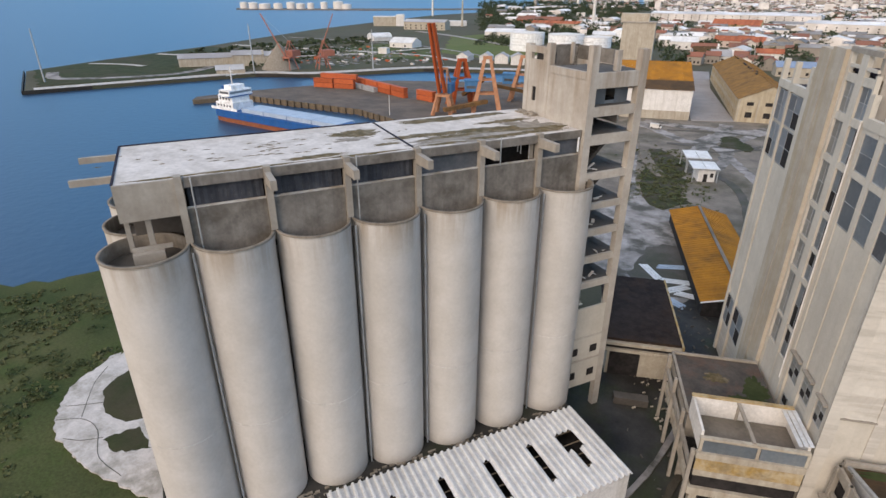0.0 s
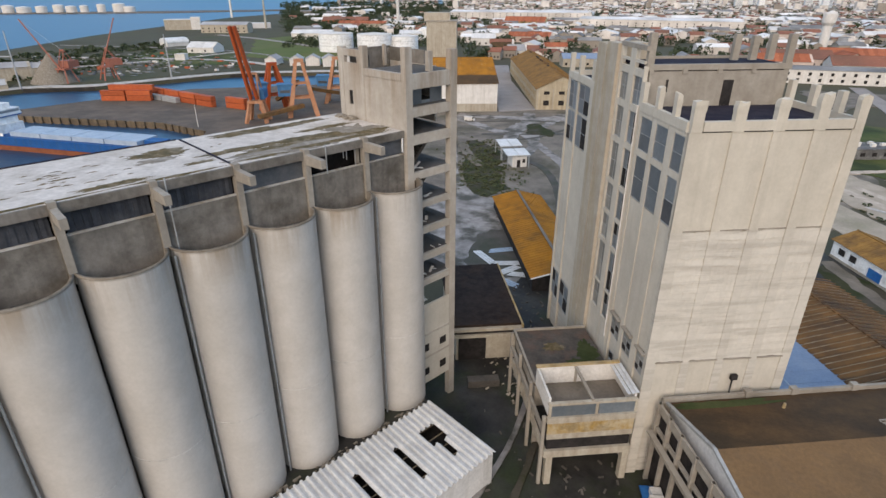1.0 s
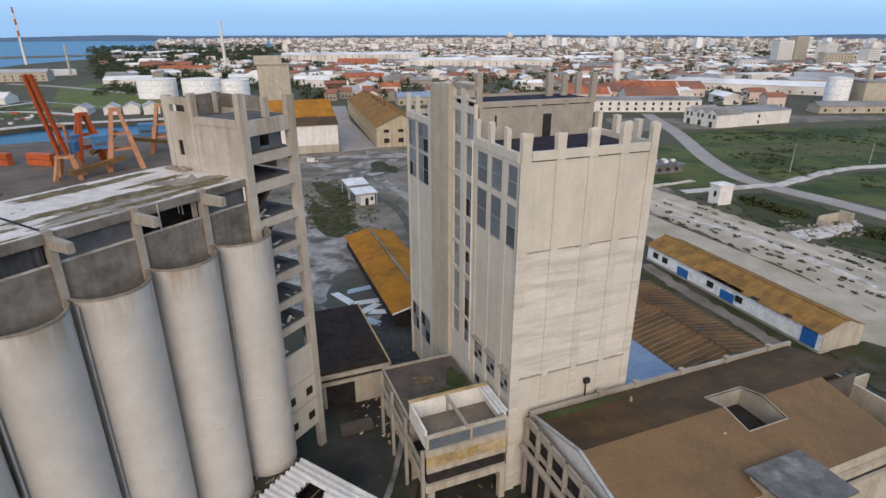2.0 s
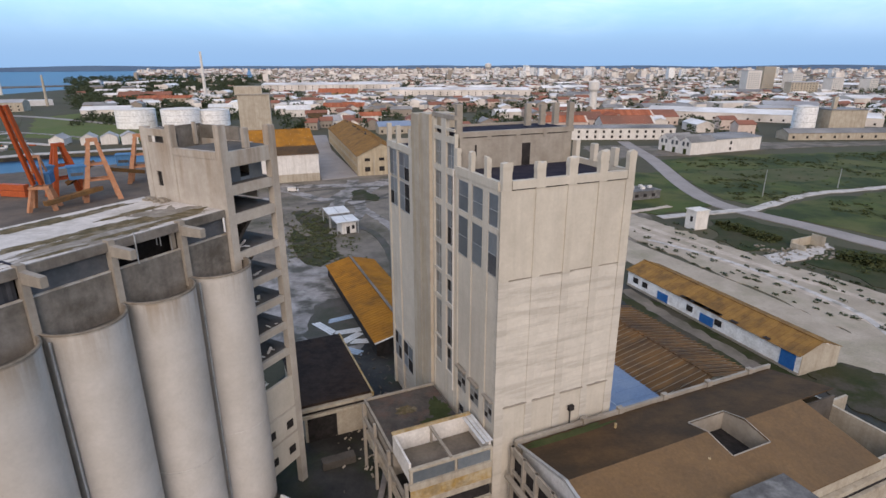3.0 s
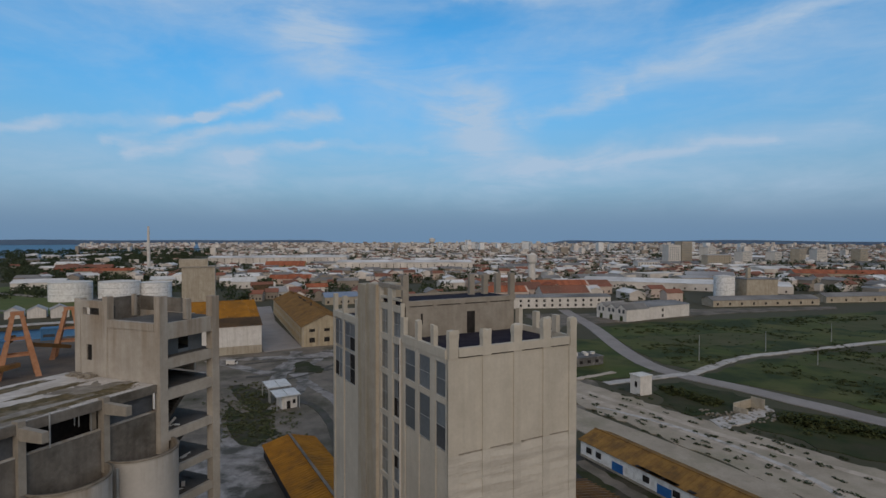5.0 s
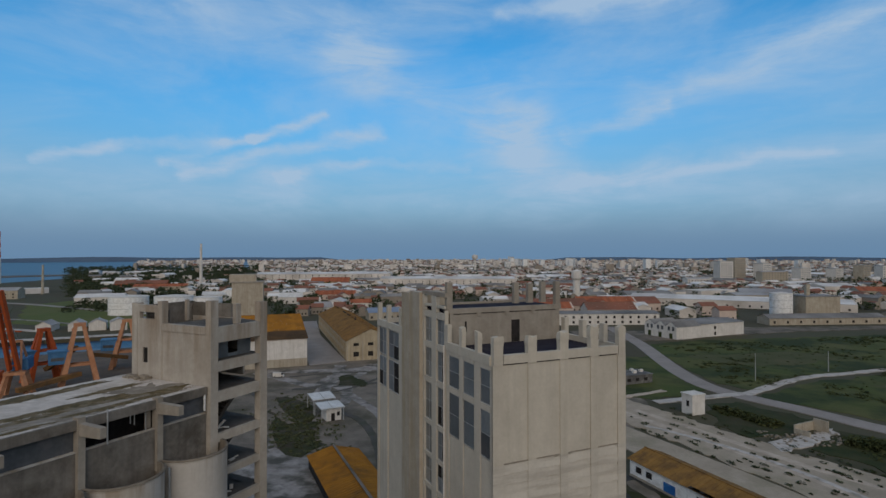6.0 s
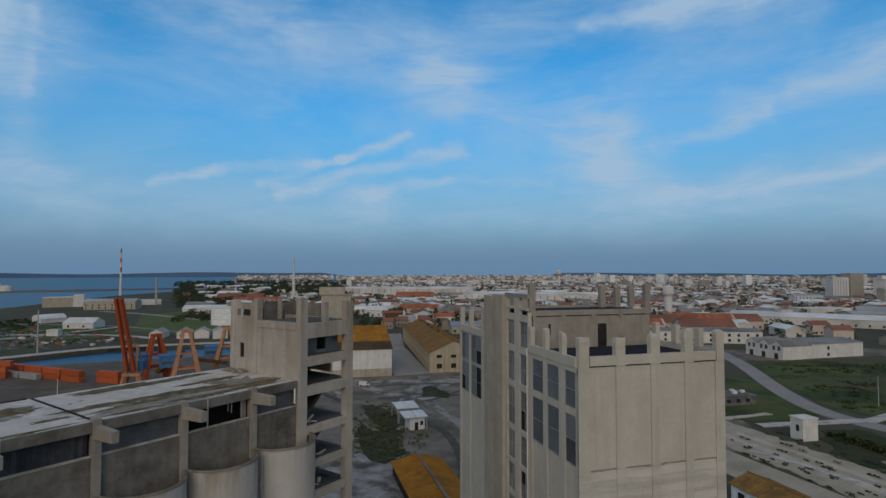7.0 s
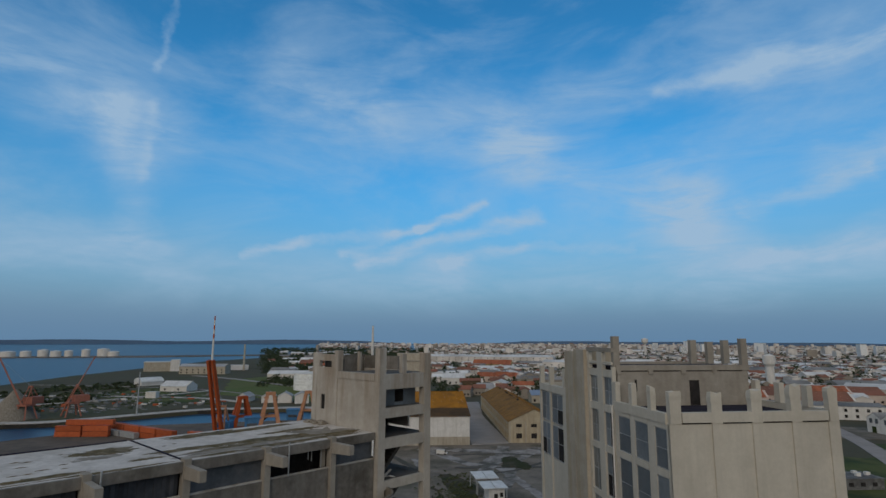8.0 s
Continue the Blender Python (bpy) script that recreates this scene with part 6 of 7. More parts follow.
for x, y, h in ((2, 3, 0.9), (4.5, 6, 0.7), (7, 2.5, 1.1), (9, 6.4, 0.8), (11.5, 4, 0.9)):
    boxpart("roof_box", (x, x + 1.5, y, y + 1.1, 3.7, 3.7 + h), WHITE, store, "pale box on the roof")
for x in (2.0, 6.0, 10.0):
    boxpart("window", (x, x + 1.6, -0.08, 0.02, 1.2, 2.4), DARK, store, "dark window")
van = thing("white_van", gp(-79.5, 217.0, 10), "small white parked van", "van")
bm = bmesh.new()
prism(bm, [(-2.2, -0.9), (2.2, -0.9), (2.2, 0.9), (-2.2, 0.9)], 0.35, 1.0)
box(bm, -2.2, 1.2, -0.85, 0.85, 1.0, 1.9)
part("body", bm, WHITE, van)
boxpart("windscreen", (1.2, 1.6, -0.8, 0.8, 1.0, 1.6), DARK, van)
for x in (-1.4, 1.4):
    for y in (-0.92, 0.74):
        bm = bmesh.new()
        lathe(bm, [(0.34, 0), (0.34, 0.18)], 14, closed=True)
        w = part("wheel", bm, DARK, van)
        w.matrix_basis = pose(x, y + 0.18, 0.34, 90)
rng = random.Random(21)
for n, (x, y, L, r) in enumerate(((-30, 106, 7.5, 35), (-27.5, 100, 6.5, 25), (-26.5, 97, 6.0, 60), (-25.0, 92, 5.0, -20), (-33, 101, 7.0, -40), (-24, 96, 4.5, 10))):
    bm = bmesh.new()
    for k in range(3):
        box(bm, -L / 2 + k * 0.3, L / 2 - k * 0.2, -0.8 + 0.55 * k, -0.3 + 0.55 * k, 0.05 * k, 0.06 + 0.05 * k)
    single("fallen_panel", bm, METAL_WHITE if n % 3 else HATCH, pose(x, y, GZ + 0.06, 0, 0, r), "pale fallen roofing panel lying on the ground", "debris", "fallen panels")
truck = thing("white_lorry", TOWER_POSE @ pose(-1.2, -11.5, GZ, 0, 0, 80), "small white lorry cab and load in the yard", "truck")
boxpart("cab", (0, 1.8, -1.0, 1.0, 0.5, 2.4), WHITE, truck)
boxpart("load_bed", (1.9, 5.6, -1.1, 1.1, 0.7, 0.95), BLUE_PAINT, truck, "blue flat bed")
boxpart("crate", (2.1, 3.4, -0.8, 0.7, 0.96, 2.0), WHITE, truck, "white crate")
boxpart("crate", (3.8, 4.8, -0.9, 0.3, 0.96, 1.7), WHITE, truck, "white crate")
boxpart("windscreen", (-0.06, 0.02, -0.85, 0.85, 1.4, 2.2), GLASS_DARK, truck, "dark windscreen")
for x in (0.8, 4.4):
    for y in (-1.05, 0.8):
        bm = bmesh.new()
        lathe(bm, [(0.45, 0), (0.45, 0.25)], 14, closed=True)
        w = part("wheel", bm, DARK, truck)
        w.matrix_basis = pose(x, y + 0.25, 0.45, 90)


# ---- warehouses behind ----
whs = gable_shed("white_warehouse", gp(-118, 220.7, 24.9), 49.0, 58.0, 12.6, 20.8, WHITE, ORANGE, "large white warehouse with a rust-orange roof", "warehouse", seam=2.0)
k0 = (20.8 - 12.6) / 29.0
sheet_roof(whs, -0.5, 49.5, -0.55, 8.5, 12.6 - 0.55 * k0 + 0.12, 12.6 + 8.5 * k0 + 0.12, DARKROOF, 2.0, "lower_roof_sheet")
boxpart("plinth_band", (-0.05, 49.05, -0.2, 0.0, 0.0, 3.6), CREAM, whs, "stained lower wall")
yel = gable_shed("yellow_warehouse", gp(-60.3, 251.2, 112.0) @ pose(0, -23.5, 0), 128.0, 23.5, 9.6, 15.0, OLDCREAM, OLDORANGE, "long cream warehouse with an orange-brown roof and shuttered windows", "warehouse", seam=2.0)
for k in range(22):
    for z in (1.4, 5.6):
        boxpart("window", (4 + 5.6 * k, 6.4 + 5.6 * k, 23.5, 23.62, z, z + 2.2), OCHRE, yel, "brown shuttered window")
rng = random.Random(61)
for _ in range(16):
    x, y = rng.uniform(2, 120), rng.choice((11.0, 11.2, 12.3, 12.6))
    boxpart("broken_ridge", (x, x + rng.uniform(0.8, 4.0), y - 0.3, y + rng.uniform(0.2, 0.7), 14.8, 15.25 + rng.uniform(0, 0.3)), DARK if _ % 2 else RUSTROOF, yel, "broken sheet along the ridge")
for x in [5.6 * k + 1.6 for k in range(22)]:
    boxpart("side_rib", (x, x + 0.5, 23.5, 23.7, 0, 9.4), CREAM, yel)
for y in (3.5, 10.5, 17.5):
    boxpart("end_window", (-0.12, 0.0, y, y + 2.6, 2.0, 4.2), DARK, yel, "dark window")
    boxpart("end_window", (-0.12, 0.0, y, y + 2.6, 7.0, 8.4), DARK, yel, "dark window")
for y in (0.2, 7.7, 15.4, 22.7):
    boxpart("end_rib", (-0.3, -0.02, y, y + 0.6, 0, 9.5), CREAM, yel)
blk2 = thing("beige_block", gp(-166, 392, 20), "tall plain beige concrete block with a stepped top", "building")
boxpart("lower_block", (-11, 11, -9, 9, 0, 30), CREAM, blk2)
boxpart("upper_block", (-13, 6, -4, 8, 30, 36), CREAM, blk2)
boxpart("cap", (-11.5, 11.5, -9.5, 9.5, 30.02, 30.8), CONC, blk2)


def tank(x, y, r, h):
    ob = thing("storage_tank", gp(x, y), "white cylindrical storage tank with a shallow cone roof", "tank", "white storage tanks")
    bm = bmesh.new()
    lathe(bm, [(r, 0), (r, h)], 40)
    part("shell", bm, WHITEWASH, ob, smooth=True)
    bm = bmesh.new()
    lathe(bm, [(r + 0.2, h), (r + 0.2, h + 0.3), (0.3, h + 1.6)], 40, closed=True)
    part("roof", bm, WHITE, ob)
    for z in (h * 0.35, h * 0.7):
        bm = bmesh.new()
        lathe(bm, [(r + 0.02, z), (r + 0.14, z), (r + 0.14, z + 0.2), (r + 0.02, z + 0.2)], 40)
        part("ring", bm, STEEL, ob)


for a in ((-287, 440, 15.5, 15), (-252, 446, 15.5, 15), (-232, 462, 13, 13), (-206, 492, 9, 9)):
    tank(*a)
for n, (x, y, L, w, h, r) in enumerate(((-272, 338, 15, 9, 4, 20), (-253, 342, 16, 9, 4.5, 30), (-241, 346, 12, 10, 5, 30), (-228, 348, 13, 10, 5.5, 35), (-216, 352, 11, 9, 5, 20))):
    gable_shed("white_shed", gp(x, y, r + 90), L, w, h, h + 2.6, WHITE, CITY_GREY, "white gabled shed by the quay", "shed", seam=2.5, group="white quay sheds")


# ---- harbour: pier, ship, cranes, boxes ----
pier_edge = [(-263, 148.6), (-192, 163.6), (-166, 159.6)]
for (xa, ya), (xb, yb) in zip(pier_edge, pier_edge[1:]):
    a, c = Vector((xa * GS, ya * GS, 0)), Vector((xb * GS, yb * GS, 0))
    ang = math.degrees(math.atan2(c.y - a.y, c.x - a.x))
    wall = single("pier_wall", (lambda q: (box(q, 0, (c - a).length, -0.9, -0.3, -4.4, -1.5), q)[1])(bmesh.new()), PIERWALL, pose(a.x, a.y, 0, 0, 0, ang), "brown stained pier wall with square fender blocks", "pier wall", kind="structure")
    n = int((c - a).length / 4.6)
    for k in range(n):
        boxpart("fender_block", (4.6 * k + 0.4, 4.6 * k + 3.2, -1.7, -0.9, -4.3, -1.2), PIERWALL, wall)
ship = thing("cargo_ship", gp(-233, 114.5, 7.5, -4.0), "small blue and white coastal cargo ship with pale hatch covers", "ship")
HULL = [(0, 3.5), (0, 9.5), (3, 12.2), (10, 13), (70, 13), (80, 10.5), (86, 6.5), (80, 2.5), (70, 0), (10, 0), (3, 0.8)]
bm = bmesh.new()
prism(bm, HULL, 1.9, 5.0)
part("hull", bm, SHIP_BLUE, ship, "blue hull side")
bm = bmesh.new()
prism(bm, [(x * 0.985 + 0.6, 6.5 + (y - 6.5) * 0.97) for x, y in HULL], -0.5, 1.9)
part("bottom", bm, SHIP_RED, ship, "rust-red underbody")
for k in range(4):
    boxpart("hatch_cover", (20 + 14.0 * k, 33.6 + 14.0 * k, 1.6, 11.4, 5.0, 6.6), HATCH, ship, "pale blue hatch cover")
boxpart("accommodation", (3.5, 15.0, 1.2, 11.8, 5.0, 8.2), WHITEWASH, ship, "white deckhouse")
for k in range(5):
    boxpart("porthole", (4.6 + 2.0 * k, 5.5 + 2.0 * k, 1.1, 1.2, 6.3, 7.2), GLASS_DARK, ship)
for k in range(4):
    boxpart("porthole", (5.6 + 2.0 * k, 6.5 + 2.0 * k, 1.9, 2.0, 9.1, 10.0), GLASS_DARK, ship)
boxpart("bridge_wing", (10.4, 13.6, -0.6, 13.6, 10.99, 11.25), WHITEWASH, ship, "white bridge wing")
boxpart("upper_deck", (8.4, 13.2, 3.0, 10.0, 13.4, 15.2), WHITEWASH, ship, "white wheelhouse top")
boxpart("side_window", (8.2, 14.0, 0.5, 0.6, 12.0, 12.9), GLASS_DARK, ship, "dark bridge window band")
boxpart("bulwark", (0.6, 18.0, 0.5, 0.7, 5.0, 6.1), WHITEWASH, ship, "white bulwark")
boxpart("accommodation", (4.5, 14.0, 2.0, 11.0, 8.2, 11.0), WHITEWASH, ship, "white deckhouse")
boxpart("bridge", (7.5, 14.4, 0.6, 12.4, 11.0, 13.4), WHITEWASH, ship, "white bridge")
boxpart("bridge_window", (14.4, 14.5, 1.0, 12.0, 12.0, 12.9), GLASS, ship)
boxpart("bridge_band", (7.4, 14.45, 0.5, 12.5, 10.6, 11.0), SHIP_BLUE, ship)
boxpart("funnel", (3.6, 6.4, 5.0, 8.0, 11.0, 14.2), SHIP_BLUE, ship)
bm = bmesh.new()
bar(bm, (9.5, 6.5, 15.2), (9.5, 6.5, 22.5), 0.35)
bar(bm, (9.5, 4.0, 19.0), (9.5, 9.0, 19.0), 0.25)
bar(bm, (8.0, 6.5, 20.6), (11.0, 6.5, 20.6), 0.25)
part("mast", bm, WHITE, ship)
boxpart("deck_step", (76, 83, 4.2, 8.8, 5.0, 6.4), SHIP_BLUE, ship)

CON_ME = None


def container(x, y, z, rot):
    global CON_ME
    if CON_ME is None:
        bm = bmesh.new()
        box(bm, 0, 12.19, 0, 2.44, 0.1, 2.5)
        for k in range(20):
            box(bm, 0.2 + 0.6 * k, 0.5 + 0.6 * k, -0.04, 2.48, 0.2, 2.4)
        for xx in (0, 12.05):
            for yy in (-0.05, 2.33):
                box(bm, xx, xx + 0.14, yy, yy + 0.16, 0, 2.59)
        CON_ME = mesh_of("shipping_container", bm, RED_BOX)
    ob = new("shipping_container", CON_ME)
    ob.matrix_basis = pose(x * GS, y * GS, GZ + 0.07 + z, 0, 0, rot)
    tagged(ob, "rust-red steel shipping container in a stack on the pier", "container", "containers on the pier")


for lv in (0, 2.6):
    for k in range(4):
        container(-247 + 12.4 * k, 206.5 - 2.4 * k, lv, -11)
    container(-192, 199.5, lv, -6)
    container(-260, 189.0, lv, 22)
    container(-248.5, 193.8, lv, 22)
container(-257, 191.8, 5.2, 22)
container(-248, 195.5, 5.2, 22)
for n in range(2):
    bm = bmesh.new()
    box(bm, 0, 12.1, 0, 2.4, 0, 2.4)
    single("pale_container", bm, STEEL, gp(-246 + 12.5 * n, 203.4 - 2.4 * n, -11, GZ + 0.07), "pale grey container beside the red ones", "container")


def beam(ob, a, b, w, mat, name, d=None):
    bm = bmesh.new()
    bar(bm, a, b, w, d)
    return part(name, bm, mat, ob)


def harbour_crane(m, legs, house, boom, tip, luff, width, label, h=1.0, group="harbour cranes", slim=1.0):
    ob = thing("harbour_crane", m, label, "crane", group)
    for x in (-4.2, 4.2):
        for y in (-4.2, 4.2):
            beam(ob, (x, y, 0), (x * 0.55, y * 0.55, 8.5 * h), 1.3 * slim, legs, "leg")
    bm = bmesh.new()
    box(bm, -3.2, 3.2, -3.2, 3.2, 8.5 * h, 9.6 * h)
    part("platform", bm, legs, ob)
    bm = bmesh.new()
    box(bm, -2.8, 3.4, 0.2, 8.2, 9.7 * h, 13.6 * h)
    box(bm, -2.4, 3.0, 0.6, 7.8, 13.6 * h, 14.0 * h)
    part("machine_house", bm, house, ob, "blue machine house" if house is CRANE_BLUE else "")
    for x in (-1.8, 1.8):
        beam(ob, (x, -2.6, 9.6 * h), (x * 0.6, 1.6, 20.5 * h), 0.7 * slim, legs, "frame_leg")
        beam(ob, (x, 5.6, 13.6 * h), (x * 0.6, 1.8, 20.5 * h), 0.6 * slim, legs, "frame_leg")
    beam(ob, (-1.4, 1.7, 20.6 * h), (1.4, 1.7, 20.6 * h), 0.9, legs, "frame_head")
    d = Vector(tip) - Vector(boom)
    n = d.normalized()
    for s in (-width / 2, width / 2):
        beam(ob, Vector(boom) + Vector((s, 0, 0)), Vector(tip) + Vector((s * 0.7, 0, 0)), width * 0.42, luff, "boom_beam", width * 0.55)
    for k in range(9):
        q = Vector(boom) + d * (k + 0.5) / 9
        beam(ob, q + Vector((-width * 0.3, 0, 0)), q + Vector((width * 0.3, 0, 0)), 0.3, luff, "boom_tie")
    beam(ob, (0.0, 1.7, 20.8 * h), Vector(tip) * 0.98, 0.12, STEEL, "stay_cable")
    return ob


harbour_crane(gp(-159, 182, 28), CRANE_TAN, CRANE_BLUE, (0, -3.0, 10), (-3.2, -9.5, 38.6), CRANE_RED, 2.5, "portal harbour crane with a raised orange-red boom", h=0.95)
harbour_crane(gp(-330, 222, 10), CRANE_PALE, CRANE_PALE, (0, -2.6, 8), (-14, -8, 36.0), CRANE_PALE, 0.7, "distant red portal crane on the far quay", h=0.9, slim=0.55)
harbour_crane(gp(-318, 240, -20), CRANE_PALE, CRANE_PALE, (0, -2.6, 8), (12, 6, 36.0), CRANE_PALE, 0.7, "distant red portal crane on the far quay", h=0.9, slim=0.55)


def portal_crane(m, legs, house, h, boom, label):
    """A tall frame of four splayed, tapering legs, a cabin hung beside it and a lowered jib."""
    ob = thing("harbour_crane", m, label, "crane", "harbour cranes")
    for x in (-1, 1):
        for y in (-1, 1):
            bm = bmesh.new()
            foot, knee, top = Vector((x * 6.0, y * 3.4, 0)), Vector((x * 3.4, y * 1.9, h * 0.55)), Vector((x * 1.3, y * 0.8, h))
            rows = []
            for c, w in ((foot, 0.95), (knee, 0.85), (top, 0.6)):
                rows.append([bm.verts.new((c.x + i * w, c.y + j * w, c.z)) for i, j in ((-1, -1), (1, -1), (1, 1), (-1, 1))])
            for a, b in zip(rows, rows[1:]):
                for k in range(4):
                    bm.faces.new((a[k], a[(k + 1) % 4], b[(k + 1) % 4], b[k]))
            bm.faces.new(rows[0][::-1])
            bm.faces.new(rows[-1])
            part("leg", bm, legs, ob)
    boxpart("head", (-2.0, 2.0, -1.4, 1.4, h, h + 1.3), legs, ob)
    for x in (-1, 1):
        bm = bmesh.new()
        bar(bm, (x * 0.8, 0, h + 1.2), (x * 2.6, 0, h - 1.4), 0.5)
        part("head_bracket", bm, legs, ob)
    for z, w in ((h * 0.36, 4.2), (h * 0.62, 3.0)):
        for y in (-1, 1):
            bm = bmesh.new()
            bar(bm, (-w, y * w * 0.55, z), (w, y * w * 0.55, z), 0.75)
            part("cross_tie", bm, legs, ob)
    cab = boxpart("cabin", (-10.0, -3.8, -2.6, 2.6, h * 0.40, h * 0.40 + 4.6), house, ob, "faded blue machine cabin")
    boxpart("cabin_roof", (-10.3, -3.5, -2.9, 2.9, h * 0.40 + 4.61, h * 0.40 + 5.1), house, cab)
    boxpart("cabin_window", (-9.2, -5.0, -2.68, -2.61, h * 0.40 + 1.4, h * 0.40 + 2.6), GLASS_DARK, cab, "dark window")
    bm = bmesh.new()
    bar(bm, (0, -2.4, 5.0), boom, 2.4, 1.6)
    part("jib", bm, RUSTROOF, ob, "dark rusty lowered jib")
    return ob


portal_crane(gp(-149, 199, 40), CRANE_TAN, CRANE_BLUE, 23.0, (-19, -13, 3.2), "sun-faded tan portal crane with its jib lowered")
portal_crane(gp(-152, 232, 25), CRANE_TAN, CRANE_BLUE, 20.5, (-12, -14, 9.0), "tan and blue portal crane standing behind the others")
portal_crane(gp(-168, 205, 60), CRANE_RED, CRANE_BLUE, 20.0, (6, -14, 14.0), "orange-red and blue portal crane on the pier")
bm = bmesh.new()
lathe(bm, [(13.5, 0), (10, 5), (5.5, 11), (1.5, 16), (0.2, 17)], 40, closed=True)
single("ore_mound", bm, RUBBLE, gp(-340, 222), "conical mound of pale ore on the far quay", "mound")
for n, (x, y, L, w, h, r) in enumerate(((-395, 178, 40, 12, 6, 60), (-372, 205, 22, 11, 8, 60), (-366, 216, 16, 10, 7, 60), (-345, 178, 18, 6, 3, 62))):
    gable_shed("quay_store", gp(x, y, r), L, w, h, h + 2.5, CREAM, CITY_GREY, "weathered low store on the far quay", "shed", seam=3.0, group="far quay stores")
for x, y, h, mat in ((-388, 96, 30, STEEL), (-331, 196, 31, STEEL), (-290, 260, 26, STEEL), (-175, 165, 9, WHITE), (107, 222, 11, STEEL), (145, 240, 9, STEEL), (150, 214, 6, STEEL), (190, 262, 9, STEEL)):
    bm = bmesh.new()
    lathe(bm, [(0.5 if h > 20 else 0.18, 0), (0.28 if h > 20 else 0.1, h)], 10, closed=True)
    single("tall_pole", bm, mat, gp(x, y), "slender grey pole standing alone" if mat is STEEL else "short white lamp pole on the pier", "pole", "poles")
rng = random.Random(33)
verts, faces, mi = [], [], []
for _ in range(310):
    t, o = rng.random(), 14 + 130 * rng.random() ** 1.4
    x, y = -338 + 66 * t - 0.86 * o + rng.gauss(0, 6), 215 + 105 * t + 0.5 * o + rng.gauss(0, 6)
    w, d, h = rng.uniform(0.8, 5), rng.uniform(0.8, 2.2), rng.uniform(0.3, 1.6)
    b0 = len(verts)
    verts += [(x * GS + i * w, y * GS + j * d, GZ + k * h) for k in (0, 1) for i, j in ((0, 0), (1, 0), (1, 1), (0, 1))]
    c = rng.choice((0, 0, 0, 0, 0, 1, 2, 3, 3))
    for f in ((4, 5, 6, 7), (0, 1, 5, 4), (1, 2, 6, 5), (2, 3, 7, 6), (3, 0, 4, 7)):
        faces.append([b0 + i for i in f])
        mi.append(c)
me = bpy.data.meshes.new("quay_clutter")
me.from_pydata(verts, [], faces)
for m in (FAR_GREY, RED_BOX, FAR_WALL, LEAF):
    me.materials.append(m)
me.polygons.foreach_set("material_index", mi)
tagged(new("quay_clutter", me), "small stores, vehicles and scrap behind the far quay", "clutter", kind="stuff")
# two stacks
st = thing("striped_chimney", gp(-806, 888), "tall thin chimney banded red and white", "chimney")
for k in range(10):
    bm = bmesh.new()
    lathe(bm, [(2.3 - 0.1 * k, 9.2 * k), (2.3 - 0.1 * (k + 1), 9.2 * (k + 1))], 16, closed=True)
    part("band", bm, (RED_BOX if k % 2 and k > 3 else WHITE), st)
bm = bmesh.new()
lathe(bm, [(2.6, 0), (1.5, 66), (1.7, 68)], 16, closed=True)
single("pale_chimney", bm, WHITE, gp(-416, 811), "tall pale slender chimney", "chimney")
bm = bmesh.new()
lathe(bm, [(1.8, 0), (1.1, 38)], 12, closed=True)
single("short_chimney", bm, CREAM, gp(-542, 660), "short pale chimney on the flat land", "chimney")
# far jetty with tanks in the bay
bm = bmesh.new()
prism(bm, [(-1560, 900), (-1500, 860), (-1180, 1080), (-1000, 1350), (-1050, 1400), (-1300, 1120)], -4.5, -2.2)
single("far_jetty", bm, EARTH, I4, "low jetty island across the bay", "jetty", kind="structure")
for k in range(10):
    rr = random.Random(60 + k)
    bm = bmesh.new()
    r, h = rr.uniform(9, 16), rr.uniform(11, 19)
    lathe(bm, [(r, 0), (r, h), (0.5, h + 2)], 24, closed=True)
    single("storage_tank", bm, WHITE, pose(-1520 + 26 * k + rr.uniform(-6, 6), 890 + 19.5 * k + rr.uniform(-8, 14), -2.2), "white storage tank on the far jetty", "tank", "far white tanks")


# ---- buildings across the fields ----
def row_house(m, L, w, h, rise, wall, roof, label, wins=6, group="", cat="building", seam=3.0):
    ob = gable_shed("long_building", m, L, w, h, h + rise, wall, roof, label, cat, seam=seam, group=group)
    me = None
    step = L / wins
    bm = bmesh.new()
    box(bm, 0, min(1.6, step * 0.45), -0.12, 0.02, 0, 1.8)
    me = mesh_of("window", bm, DARK)
    for k in range(wins):
        for lv in range(max(1, int(h / 3.6))):
            share("window", me, ob, pose(step * (k + 0.3), 0, 1.2 + 3.5 * lv))
    return ob


row_house(gp(113, 324, 28) @ pose(20.2, 0.4, 0), 38, 25, 8.2, 1.2, WHITE, FAR_GREY, "white peeling factory wing with a flat grey roof", 1)
for k in range(3):
    bay = gable_shed("factory_bay", gp(113, 324, 28) @ pose(0, 0.3 + 8.5 * k, 0), 20.0, 8.3, 7.4, 10.2, WHITE, FAR_GREY, "white gabled factory bay with tall windows", "building", seam=2.5, over=0.2, group="factory bays")
    for y in (1.6, 4.9):
        boxpart("window", (-0.12, 0.02, y, y + 1.6, 5.0, 7.4), GLASS_DARK, bay, "tall dark window")
    boxpart("door", (-0.12, 0.02, 3.0, 5.4, 0.0, 3.4), THICKET, bay, "green double door")
row_house(gp(35, 385, 6), 95, 18, 8, 1.4, WHITE, FAR_GREY, "long pale building with arched windows and a low grey roof", 16)
row_house(gp(38, 408, 8), 34, 16, 10, 4, PINK, REDTILE, "pink house with a hipped red tiled roof", 6)
row_house(gp(80, 410, 8), 40, 18, 9, 5, WHITE, FAR_TILE, "white hall with a brown tiled roof", 6)
row_house(gp(45, 436, 8), 44, 26, 9, 5, PINK, FAR_TILE, "pink hall with a brown-red tiled roof", 9)
